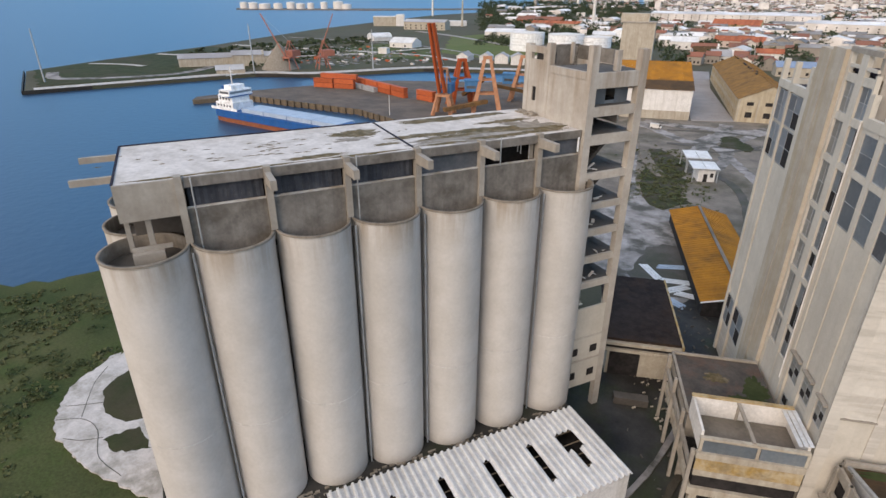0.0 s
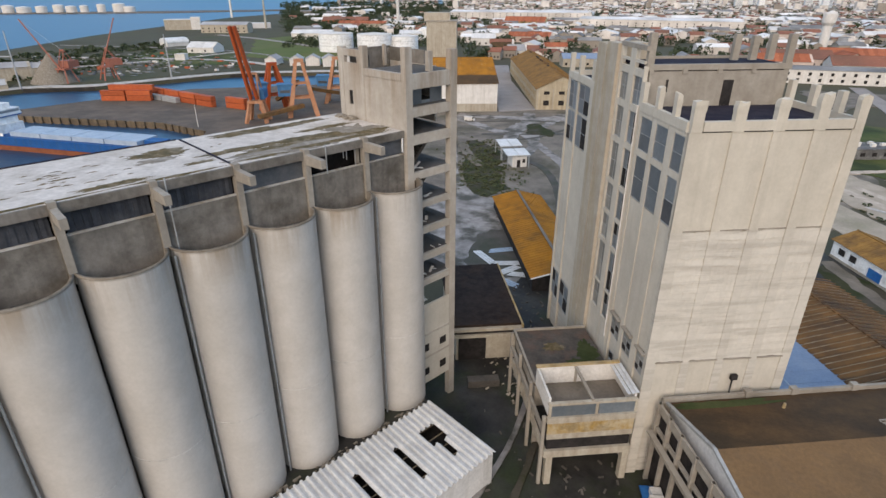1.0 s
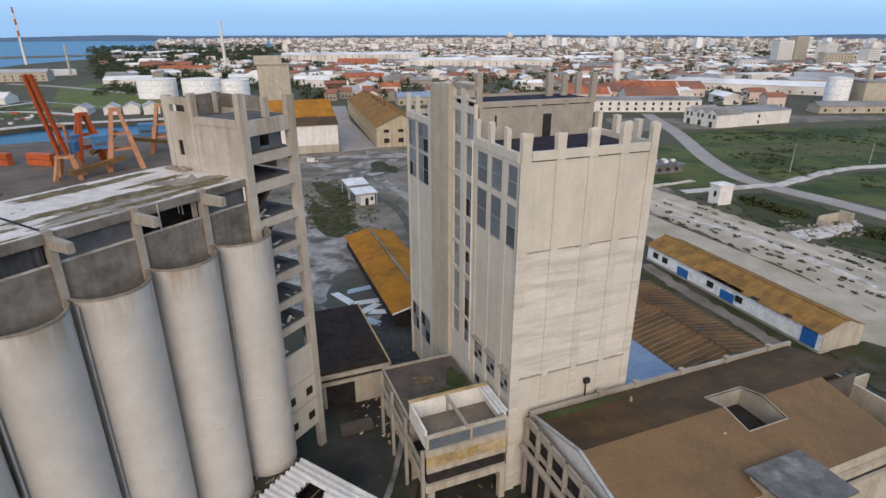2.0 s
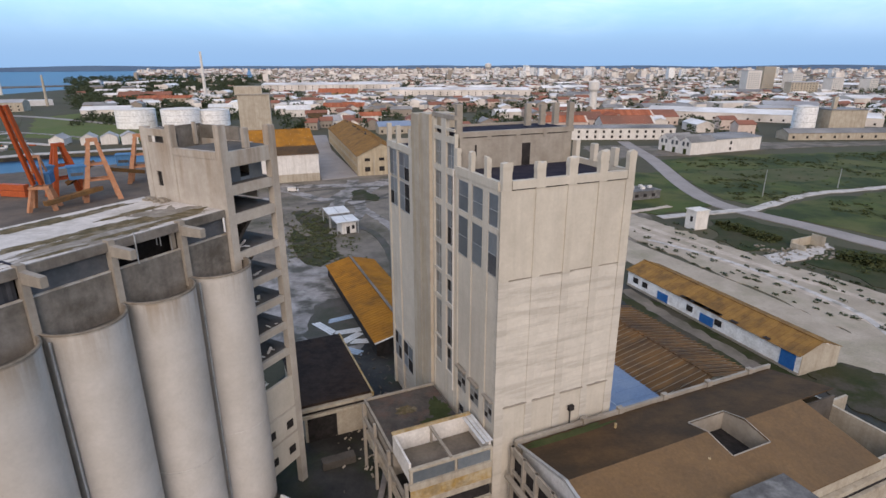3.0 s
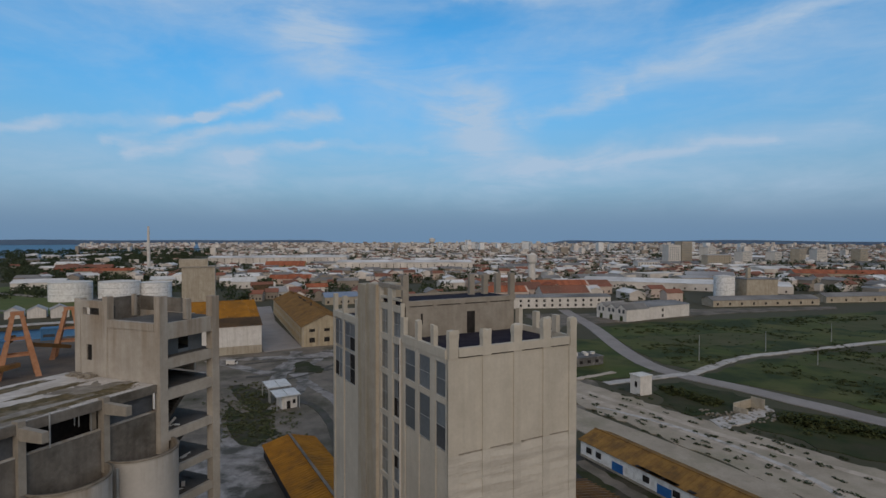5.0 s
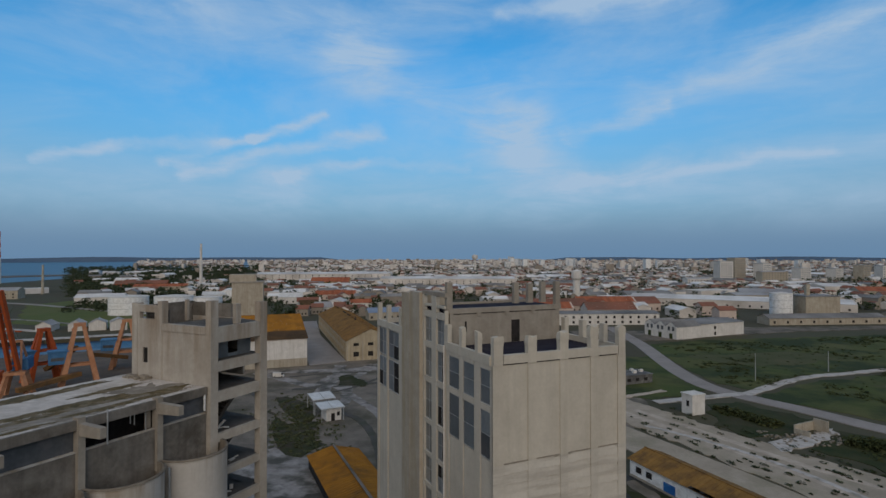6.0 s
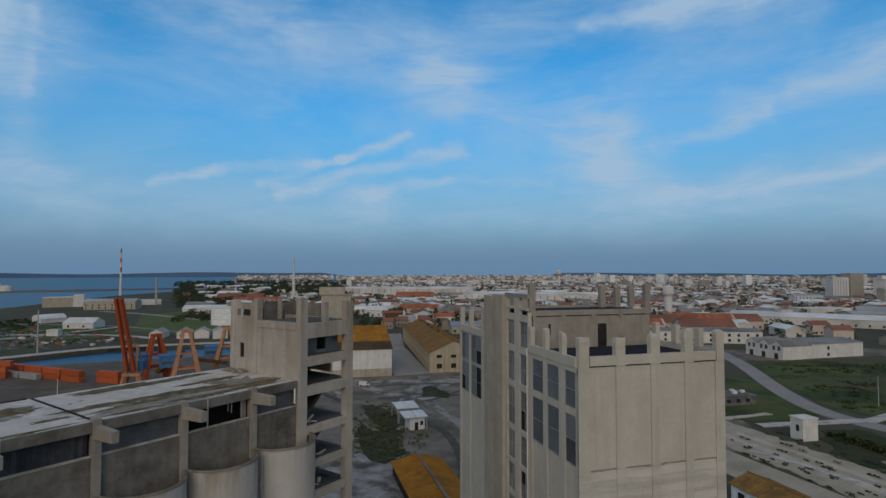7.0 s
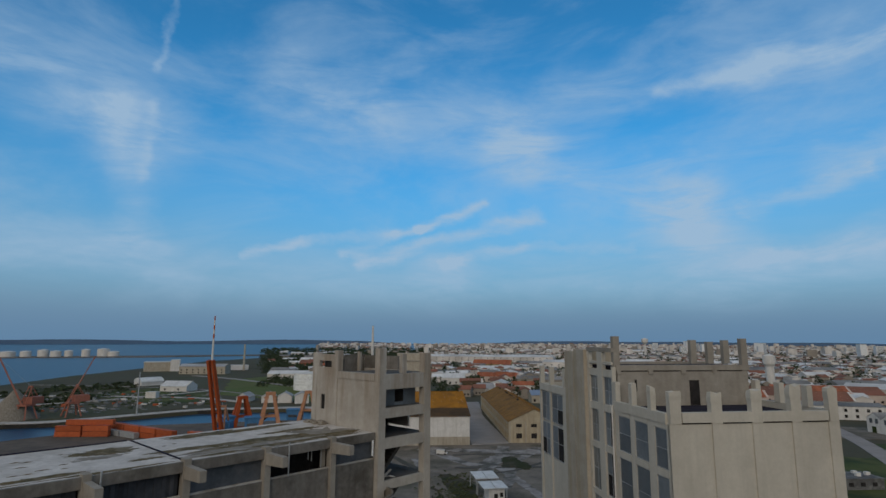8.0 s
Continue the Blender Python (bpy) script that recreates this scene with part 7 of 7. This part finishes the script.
row_house(gp(104, 434, 100), 26, 18, 10, 4, PINK, REDTILE, "pink wing with a red tiled roof", 5)
row_house(gp(85, 474, 5), 52, 24, 8, 5, PINK, REDTILE, "pink hall with a red tiled roof", 9)
row_house(gp(150, 560, -25), 190, 40, 7, 3, FAR_WALL, FAR_SHEET, "long white industrial hall", 20)
row_house(gp(260, 570, -20), 48, 30, 12, 3, CREAM, CITY_GREY, "plain cream industrial block", 6)
tank(243, 462, 8.5, 18)
plant = thing("plant_block", gp(268, 462, 6), "pale concrete plant block with a low tower", "building")
boxpart("block", (-13, 16, -9, 12, 0, 16), CREAM, plant)
boxpart("roof", (-13.5, 16.5, -9.5, 12.5, 16, 16.8), FAR_GREY, plant)
boxpart("chimney", (-8, -5, -3, 0, 16.8, 26), CREAM, plant)
row_house(gp(200, 395, 8), 90, 14, 5, 2.4, CREAM, FAR_GREY, "row of ruined sheds at the field's edge", 9)
row_house(gp(300, 420, 8), 120, 14, 5, 2.4, CREAM, FAR_GREY, "row of ruined sheds at the field's edge", 9)
row_house(gp(420, 640, -14), 130, 30, 9, 4, CREAM, REDTILE, "long low building with an orange roof", 14)
row_house(gp(-420, 1030, 12), 260, 60, 12, 3, FAR_WALL, FAR_SHEET, "very long white industrial hall", 20, seam=6)
row_house(gp(-160, 900, 0), 230, 50, 10, 3, FAR_WALL, FAR_SHEET, "very long white industrial hall", 20, seam=6)
row_house(gp(-445, 690, 14), 70, 18, 8, 3, CREAM, REDTILE, "low brick store with a red roof", 8)
row_house(gp(-395, 520, 22), 45, 24, 7, 3, FAR_WALL, FAR_SHEET, "white store with a pale roof", 5)
vault = thing("vaulted_store", pose(-470, 424, GZ, 0, 0, 72) @ Matrix.Scale(0.72, 4), "white store with a round vaulted roof", "shed")
boxpart("wall", (0, 30, 0, 22, 0, 5), WHITE, vault)
bm = bmesh.new()
arc = [(11 - 11.6 * math.cos(math.pi * k / 16), 5.0 + 6.0 * math.sin(math.pi * k / 16)) for k in range(17)]
va = [bm.verts.new((-0.4, y, z)) for y, z in arc]
vb = [bm.verts.new((30.4, y, z)) for y, z in arc]
for k in range(16):
    bm.faces.new((va[k], va[k + 1], vb[k + 1], vb[k]))
bm.faces.new(va)
bm.faces.new(vb[::-1])
part("vault", bm, METAL_WHITE, vault, "white vaulted sheet roof")
row_house(pose(-410, 390, GZ, 0, 0, 14), 25, 18, 4.8, 4, WHITE, METAL_WHITE, "white gabled store with a pale roof", 2)
cabin = thing("white_cabin", pose(-372, 347, GZ, 0, 0, 20), "small white cabin beside the harbour road", "hut")
boxpart("wall", (-4, 4, -3, 3, 0, 4.5), WHITE, cabin)
boxpart("roof", (-4.3, 4.3, -3.3, 3.3, 4.5, 4.9), WHITE, cabin)
works = thing("brown_works", pose(-668, 604, GZ, 0, 0, 42), "brown block with a taller white wing", "building")
boxpart("block", (0, 34, 0, 24, 0, 12.5), CREAM, works, "brown cladding")
boxpart("wing", (34.1, 46, -2, 22, 0, 16), WHITE, works, "white wing")
boxpart("low_wing", (46.1, 140, 4, 24, 0, 7), FAR_SHEET, works, "long low pale wing")
boxpart("roof", (-0.5, 33.9, -0.5, 24.5, 12.5, 13.3), WHITE, works, "white roof edge")
row_house(gp(-560, 560, 22), 60, 22, 10, 3, CREAM, CITY_GREY, "cream works building with a flat roof", 8)
for k, (x, y, h) in enumerate(((420, 980, 38), (455, 1010, 44), (490, 990, 34), (520, 1040, 26), (560, 1000, 26), (700, 1060, 30), (760, 1090, 28), (820, 1060, 30), (640, 1040, 24))):
    ob = thing("apartment_block", gp(x, y, 15 + 9 * (k % 3)), "tall beige apartment block", "building", "apartment blocks")
    boxpart("wall", (-13, 13, -9, 9, 0, h), CREAM if k % 2 else WHITE, ob)
    boxpart("roof", (-13.4, 13.4, -9.4, 9.4, h, h + 0.8), CITY_GREY, ob)
    bm = bmesh.new()
    box(bm, 0, 2.6, -0.2, 0.0, 0, 1.4)
    me = mesh_of("window", bm, GLASS)
    for f in range(int(h / 3.2)):
        for c in range(5):
            share("window", me, ob, pose(-11 + 4.6 * c, -9, 1.3 + 3.2 * f))
rng = random.Random(52)
for k in range(16):
    az = rng.uniform(-0.02, 0.17) if k < 11 else rng.uniform(0.28, 0.6)
    r, h = rng.uniform(1950, 2500), rng.uniform(24, 42)
    ob = thing("apartment_block", pose(r * math.sin(az), r * math.cos(az), GZ, 0, 0, rng.choice((10, 55, 100))), "white apartment block on the skyline", "building", "apartment blocks on the skyline")
    boxpart("wall", (-10, 10, -8, 8, 0, h), WHITEWASH, ob)
    boxpart("roof", (-10.3, 10.3, -8.3, 8.3, h, h + 0.8), CITY_GREY, ob)
    bm = bmesh.new()
    box(bm, -8.6, 8.6, -8.2, -8.0, 0, 1.3)
    me = mesh_of("window_band", bm, GLASS)
    for f in range(int(h / 3.2)):
        share("window_band", me, ob, pose(0, 0, 1.3 + 3.2 * f))
# close rows of small houses and works behind the warehouses
for x, y, r, L, w, h, rise, wl_, rf, lab in (
        (-172, 520, 20, 22, 12, 6, 3.5, WHITE, FAR_TILE, "white house with a brown tiled roof"), (-160, 492, 26, 18, 14, 5, 4, WHITE, DARKROOF, "white store with a dark brown roof"),
        (-140, 474, 26, 16, 16, 5, 4, WHITE, CITY_GREY, "white store with a grey roof"), (-182, 612, 10, 46, 16, 6, 4, PINK, REDTILE, "pink works with a red tiled roof"),
        (-84, 424, 22, 26, 14, 6, 3, CREAM, BLUE, "workshop with a blue-grey sheet roof"), (-205, 560, 15, 24, 16, 7, 4, WHITE, METAL_WHITE, "white hall with a pale roof"),
        (-120, 520, 22, 20, 12, 5, 3, WHITE, REDTILE, "white house with a red tiled roof"), (-150, 550, 18, 16, 12, 6, 3, CREAM, FAR_TILE, "cream house with a tiled roof"),
        (-110, 460, 24, 14, 12, 5, 3, WHITE, FAR_TILE, "white house with a brown tiled roof"), (-259, 846, 5, 60, 24, 9, 6, OCHRE, REDTILE, "ochre hall with two gables"),
        (-300, 587, 20, 24, 18, 7, 3, WHITE, METAL_WHITE, "white works beside the tanks"), (-553, 811, 16, 74, 22, 6, 5, RED_BOX, FAR_TILE, "long low red brick store"),
        (332, 902, 10, 40, 16, 12, 2, WHITE, CITY_GREY, "long white four-storey block"), (465, 939, 12, 46, 16, 22, 1, CREAM, CITY_GREY, "tall cream apartment slab building"),
        (120, 505, 6, 44, 26, 7, 5, PINK, FAR_TILE, "hall with a brown tiled roof"), (257, 570, 8, 40, 24, 10, 2, CREAM, CITY_GREY, "plain cream works block with flat roof")):
    row_house(pose(x, y, GZ, 0, 0, r), L, w, h, rise, wl_, rf, lab, max(3, int(L / 5)))
vlt = thing("domed_store", pose(-278, 604, GZ, 0, 0, 20), "white store with a round vaulted roof", "shed")
bm = bmesh.new()
arc = [(13 * math.cos(math.pi * k / 16), 12 * math.sin(math.pi * k / 16)) for k in range(17)]
va = [bm.verts.new((x, -2, z)) for x, z in arc]
vb = [bm.verts.new((x, 30, z)) for x, z in arc]
for k in range(16):
    bm.faces.new((va[k], va[k + 1], vb[k + 1], vb[k]))
bm.faces.new(va)
bm.faces.new(vb[::-1])
part("vault", bm, WHITEWASH, vlt)
wt = thing("water_tower", gp(-8, 1500), "white mushroom water tower on the skyline", "tower")
bm = bmesh.new()
lathe(bm, [(3, 0), (2.6, 34), (8, 40), (8.5, 48), (0.5, 51)], 24, closed=True)
part("body", bm, WHITE, wt)
wt2 = thing("water_tower", gp(112, 640), "white concrete water tower over red roofs", "tower")
bm = bmesh.new()
lathe(bm, [(4.2, 0), (4.2, 20), (6.0, 23), (6.0, 31), (0.5, 33)], 20, closed=True)
part("body", bm, WHITE, wt2)


# ---- town ----
def clear_of(x, y):
    """Keeps the scattered houses off the fields, roads, water and named buildings."""
    if 60 < x < 900 and y < 380 + 0.25 * x:
        return False
    if -480 < x < -200 and y < 640 and x + y < 330:
        return False
    if x < -180 and y < 480:
        return False
    if -150 < x < 20 and y < 330:
        return False
    if abs(x + 0.43 * y - 8) < 14:
        return False
    for cx, cy, r in ((-166, 392, 30), (60, 400, 60), (80, 440, 60), (130, 340, 60), (245, 560, 90), (-290, 1060, 150), (-50, 920, 130), (-85, 310, 70), (-110, 370, 60), (-250, 450, 60), (280, 480, 60)):
        if (x - cx) ** 2 + (y - cy) ** 2 < r * r:
            return False
    return x > -0.62 * y - 40


def wooded(x, y):
    """The sparsely built, wooded land between the harbour and the town."""
    return -0.66 < math.atan2(x, y) < -0.37 and 560 < math.hypot(x, y) < 2600


protos = []
for n, (w, d, h, rise, wall, roof, lab) in enumerate(((12, 9, 5, 2.5, FAR_WALL, FAR_TILE, "white house with a red tiled roof"), (18, 11, 6, 3, FAR_WALL, FAR_TILE, "long white house with a red tiled roof"), (10, 10, 6, 2.6, FAR_CREAM, FAR_TILE, "cream house with a red tiled roof"),
                                                     (26, 14, 6, 2.4, FAR_WALL, FAR_SHEET, "white workshop with a pale sheet roof"), (14, 10, 8, 2.5, PINK, FAR_TILE, "pink house with a red tiled roof"), (22, 12, 7, 2.5, FAR_CREAM, FAR_GREY, "cream workshop with a grey roof"))):
    ob = thing("house", pose(0, 0, GZ), lab, "house", "houses of the town")
    bm = bmesh.new()
    gable_walls(bm, -w / 2, w / 2, -d / 2, d / 2, h, h + rise)
    part("wall", bm, wall, ob)
    bm = bmesh.new()
    gable(bm, -w / 2, w / 2, -d / 2, d / 2, h + 0.02, h + rise + 0.02, 0.3, 0.5)
    part("roof", bm, roof, ob)
    for f in range(3):
        bm = bmesh.new()
        x = -w / 2 + w * (f + 0.7) / 3.6
        box(bm, x, x + 1.2, -d / 2 - 0.08, -d / 2 + 0.02, 1.2, 2.8)
        part("window", bm, DARK, ob)
    protos.append(ob)
rng = random.Random(77)
spots = [(-128, 345), (-118, 330), (-20, 420), (10, 400), (-60, 430), (40, 520)]
for n, ob in enumerate(protos):
    ob.matrix_basis = gp(*spots[n], 20 * n)
for _ in range(22):
    y = rng.uniform(560, 1500)
    x = rng.uniform(-0.72 * y - 40, -0.52 * y - 60)
    copy_thing(protos[rng.choice((3, 3, 5, 5, 0, 1))], gp(x, y, rng.choice((15, 40, 105)) + rng.uniform(-8, 8)))
count = 0
while count < 230:
    az, r = rng.uniform(-0.62, 0.75), 300 + 750 * rng.random() ** 0.8
    x, y = r * math.sin(az), r * math.cos(az)
    if not clear_of(x, y) or wooded(x, y) and rng.random() < 0.6:
        continue
    copy_thing(protos[rng.choice((0, 0, 1, 2, 3, 3, 4, 5))], gp(x, y, rng.choice((12, 18, 100, 108)) + rng.uniform(-8, 8)))
    count += 1


def scatter_blocks(name, n, seed, r0, r1, power, hmin, hmax, smin, smax, flat, mats, label):
    """Far houses too many to count: walls and roofs of real depth in one mesh."""
    rng = random.Random(seed)
    verts, faces, mi = [], [], []
    done = 0
    while done < n:
        az, r = rng.uniform(-0.66, 1.0), r0 + (r1 - r0) * rng.random() ** power
        x, y = r * math.sin(az), r * math.cos(az)
        if not clear_of(x, y) or wooded(x, y) and rng.random() < 0.75:
            continue
        if noise.noise(Vector((x * 0.0022, y * 0.0022, seed))) < -0.10:
            if rng.random() < 0.8:
                continue
        a = rng.choice((0.2, 0.3, 1.8)) + rng.uniform(-0.2, 0.2)
        w, d, h = rng.uniform(smin, smax), rng.uniform(smin, smax) * 0.6, rng.uniform(hmin, hmax)
        ca, sa = math.cos(a), math.sin(a)
        b = len(verts)
        gab = 0 if rng.random() < flat else min(d * 0.22, 3.5)
        loc = [(-w / 2, -d / 2, 0), (w / 2, -d / 2, 0), (w / 2, d / 2, 0), (-w / 2, d / 2, 0), (-w / 2, -d / 2, h), (w / 2, -d / 2, h), (w / 2, d / 2, h), (-w / 2, d / 2, h), (-w / 2, 0, h + gab), (w / 2, 0, h + gab)]
        for px, py, pz in loc:
            verts.append((x * GS + px * ca - py * sa, y * GS + px * sa + py * ca, pz + GZ))
        wall = rng.choice((0, 0, 0, 1, 2))
        roof = rng.choice((3, 3, 4, 5)) if gab else rng.choice((4, 5, 0))
        for f, k in (((0, 1, 5, 4), wall), ((1, 2, 6, 5), wall), ((2, 3, 7, 6), wall), ((3, 0, 4, 7), wall), ((4, 5, 9, 8), roof), ((7, 8, 9, 6), roof), ((4, 8, 7), wall), ((5, 6, 9), wall)):
            faces.append([b + i for i in f])
            mi.append(k)
        done += 1
    me = bpy.data.meshes.new(name)
    me.from_pydata(verts, [], faces)
    for m in mats:
        me.materials.append(m)
    me.polygons.foreach_set("material_index", mi)
    me.update()
    return tagged(new(name, me), label, "town", kind="stuff")


MATS = [FAR_WALL, FAR_CREAM, FAR_CREAM, FAR_TILE, FAR_GREY, FAR_SHEET]
scatter_blocks("distant_houses", 4700, 5, 620, 2700, 0.75, 3.5, 7.5, 7, 17, 0.3, MATS, "pale houses and red roofs of the spread-out town")
scatter_blocks("distant_sheds", 300, 6, 560, 2300, 0.8, 4.5, 8, 24, 62, 0.5, [FAR_WALL, FAR_CREAM, FAR_WALL, FAR_SHEET, FAR_GREY, FAR_GREY], "long pale industrial halls among the houses")
scatter_blocks("distant_flats", 520, 9, 1500, 4000, 0.8, 10, 24, 10, 26, 0.95, [FAR_WALL, FAR_CREAM, FAR_WALL, FAR_TILE, FAR_GREY, FAR_GREY], "white blocks of flats along the skyline")
scatter_blocks("skyline_houses", 4200, 12, 2300, 4600, 0.9, 4, 11, 9, 24, 0.4, MATS, "pale houses at the edge of sight")


# ---- plants ----
def clumps(name, spots, mat, label, category, seed, leaf=0.5, stand=0.7):
    """Shrubs and trees far off: many small tilted leaf blades round each middle."""
    rng = random.Random(seed)
    verts, faces = [], []
    for x, y, r, h, n in spots:
        for _ in range(n):
            a, q = rng.uniform(0, 6.283), math.sqrt(rng.random())
            zz = rng.random()
            rr = r * q * (1 - 0.55 * zz)
            cx, cy, cz = x + rr * math.cos(a), y + rr * math.sin(a), GZ + h * (0.06 + 0.94 * zz)
            s = leaf * rng.uniform(0.6, 1.5)
            u = Vector((rng.gauss(0, 1), rng.gauss(0, 1), rng.gauss(0, stand))).normalized() * s
            v = Vector((rng.gauss(0, 1), rng.gauss(0, 1), rng.gauss(0, stand))).normalized() * s
            c = Vector((cx, cy, cz))
            b = len(verts)
            verts += [c - u, c + v * 0.8, c + u, c - v * 0.8]
            faces.append((b, b + 1, b + 2, b + 3))
    me = bpy.data.meshes.new(name)
    me.from_pydata([tuple(v) for v in verts], [], faces)
    me.materials.append(mat)
    me.update()
    return tagged(new(name, me), label, category, kind="stuff")


rng = random.Random(90)
spots = []
while len(spots) < 3400:
    az, r = rng.uniform(-0.62, 0.95), 380 + 2300 * rng.random()
    x, y = r * math.sin(az), r * math.cos(az)
    if clear_of(x, y):
        spots.append((x * GS, y * GS, rng.uniform(3, 10), rng.uniform(4, 10), 60))
for _ in range(260):
    y = rng.uniform(540, 1700)
    spots.append((rng.uniform(-0.74 * y - 20, -0.5 * y - 60) * GS, y * GS, rng.uniform(4, 12), rng.uniform(3, 8), 60))
for _ in range(620):
    x, y = rng.uniform(-520, -250), rng.uniform(225, 560)
    if x + 0.63 * y > -200 or x + 0.9 * y < -290 or (-430 < x < -235 and 345 < y < 470):
        continue
    spots.append((x, y, rng.uniform(1.5, 7), rng.uniform(0.8, 3.2), 34))
while len(spots) < 5200:
    az, r = rng.uniform(-0.66, -0.36), 540 + 2000 * rng.random()
    x, y = r * math.sin(az), r * math.cos(az)
    if wooded(x, y) and noise.noise(Vector((x * 0.006, y * 0.006, 4))) > -0.15:
        spots.append((x * GS, y * GS, rng.uniform(5, 13), rng.uniform(3, 9), 60))
for _ in range(130):
    az, r = rng.uniform(-0.6, 0.9), 520 + 2600 * rng.random()
    x, y, a = r * math.sin(az), r * math.cos(az), rng.gauss(az + 1.57, 0.3)
    for k in range(rng.randint(5, 14)):
        p, q = x + 15 * k * math.sin(a), y + 15 * k * math.cos(a)
        if clear_of(p, q):
            spots.append((p * GS, q * GS, rng.uniform(6, 14), rng.uniform(5, 12), 40))
clumps("distant_trees", spots, LEAF, "dark green trees among the houses", "trees", 91, 1.15)
spots = []
for _ in range(900):
    x, y = rng.uniform(-190, -60), rng.uniform(-30, 75)
    if x > -112 - (27 - y) * 0.35 and x < -52 and (x + 66) ** 2 + (y - 18) ** 2 > 260:
        g = noise.noise(Vector((x * 0.07, y * 0.07, 4)))
        if g > -0.05:
            spots.append((x, y, rng.uniform(0.8, 3.4), rng.uniform(0.12, 0.5) + 0.5 * max(g, 0), 70))
spots2 = []
while len(spots2) < 2600:
    x, y = rng.uniform(-135, -58), rng.uniform(-30, 72)
    if x > -112 - (27 - y) * 0.35 and (x + 66) ** 2 + (y - 18) ** 2 > 260 and noise.noise(Vector((x * 0.06, y * 0.06, 9))) > -0.2:
        spots2.append((x, y, rng.uniform(0.3, 1.3), rng.uniform(0.08, 0.35), 14))
clumps("bank_grass", spots2, SCRUB, "tufts of rough green grass on the bank", "grass", 96, 0.26, 0.5)
clumps("bank_weeds", spots, THICKET, "tangled green weeds on the shore bank", "weeds", 92, 0.22, 0.25)
spots = []
while len(spots) < 1500:
    x, y = rng.uniform(70, 330), rng.uniform(140, 360)
    if y < 0.28 * x + 290 and x > 98 and abs(y - (130 + 0.75 * x)) > 6 and (x > 128 or y > 215 or y < 160):
        s = 1 if noise.noise(Vector((x * 0.03, y * 0.03, 1))) > 0.08 else 0.3
        if s < 1 and rng.random() < 0.75:
            continue
        spots.append((x, y, s * rng.uniform(0.8, 3.6), s * rng.uniform(0.15, 0.8), 30))
for _ in range(70):
    t = rng.random()
    spots.append((79 + 9 * t + rng.uniform(-2, 2), 185 - 15 * t + rng.uniform(-2, 2), rng.uniform(1.2, 2.6), rng.uniform(0.6, 1.8), 120))
for _ in range(70):
    t = rng.random()
    spots.append((100 + 16 * t + rng.uniform(-3, 3), 155 - 12 * t + rng.uniform(-3, 3), rng.uniform(1.2, 3.6), rng.uniform(0.8, 2.4), 120))
for _ in range(60):
    spots.append((rng.uniform(-28, 8), rng.uniform(132, 180), rng.uniform(0.6, 2.0), rng.uniform(0.2, 0.9), 60))
clumps("field_scrub", spots, THICKET, "low dark scrub scattered over the fields", "scrub", 93, 0.42, 0.3)
spots = []
for _ in range(300):
    t = rng.random()
    spots.append((-66 + 22 * t + rng.gauss(0, 5), 190 - 50 * t + rng.gauss(0, 5), rng.uniform(0.3, 1.9), rng.uniform(0.1, 0.8), 26))
clumps("yard_weeds", spots, SCRUB, "low green weeds between the silos and the cabin", "weeds", 95, 0.25, 0.25)
# dark tufts in rows on the track bed
rng = random.Random(15)
spots = []
for _ in range(170):
    t, s = rng.random(), rng.choice((-1.6, -1.25, -1, -0.5, 0.1, 0.5, 0.95)) + rng.gauss(0, 0.05)
    q = rng.uniform(0.3, 0.9)
    for k in range(2):
        spots.append((53 + 46 * t + 8.5 * s + 0.6 * k * q, 186 - 84 * t + 4.8 * s - 1.0 * k * q, q, 0.25 + 0.5 * q, 22))
clumps("track_tufts", spots, LEAF, "dark dry tufts dotted in rows over the track bed", "tufts", 94, 0.22, 0.4)
bm = bmesh.new()
rng = random.Random(16)
for _ in range(160):
    x, y = rng.uniform(76, 96), rng.uniform(146, 158)
    r = rng.uniform(0.15, 0.7)
    box(bm, x * GS, x * GS + r, y * GS, y * GS + r, GZ, GZ + r * 0.7)
single("rubble_field", bm, RUBBLE, I4, "scattered rubble of a fallen hut", "rubble", kind="stuff")
ruin = thing("ruined_hut", gp(90, 159, 30), "broken pale walls of a ruined hut", "ruin")
boxpart("wall", (-5, 4, 0, 0.4, 0, 2.6), CREAM, ruin)
boxpart("wall", (3.6, 4, -4, 0, 0, 3.4), CREAM, ruin)
boxpart("wall", (-5, -4.6, -4, 0, 0, 1.6), CREAM, ruin)
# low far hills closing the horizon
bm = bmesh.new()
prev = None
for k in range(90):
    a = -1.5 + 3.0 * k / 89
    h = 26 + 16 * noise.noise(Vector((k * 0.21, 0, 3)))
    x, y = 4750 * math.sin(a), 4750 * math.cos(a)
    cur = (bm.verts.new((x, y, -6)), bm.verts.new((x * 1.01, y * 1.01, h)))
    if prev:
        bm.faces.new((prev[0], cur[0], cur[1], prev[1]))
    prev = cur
single("far_hills", bm, HILL, I4, "low hills along the horizon, haze-blue in colour", "hills", kind="structure")
# the yard, the town and the harbour lie on the lower level at their full spread
RAISED = {"silo", "downpipe", "headhouse", "silo_gallery", "silo_plinth", "rubble_pile", "rubble_strip", "annex", "mill_tower", "large_hall", "flat_roof_block", "wall_lamp", "ribbed_shed"}
for ob in list(scene.objects):
    if ob.parent is None and ob.type in ("MESH", "EMPTY") and ob.name.split(".")[0] not in RAISED:
        ob.matrix_basis = spread(55.5 / 52) @ ob.matrix_basis
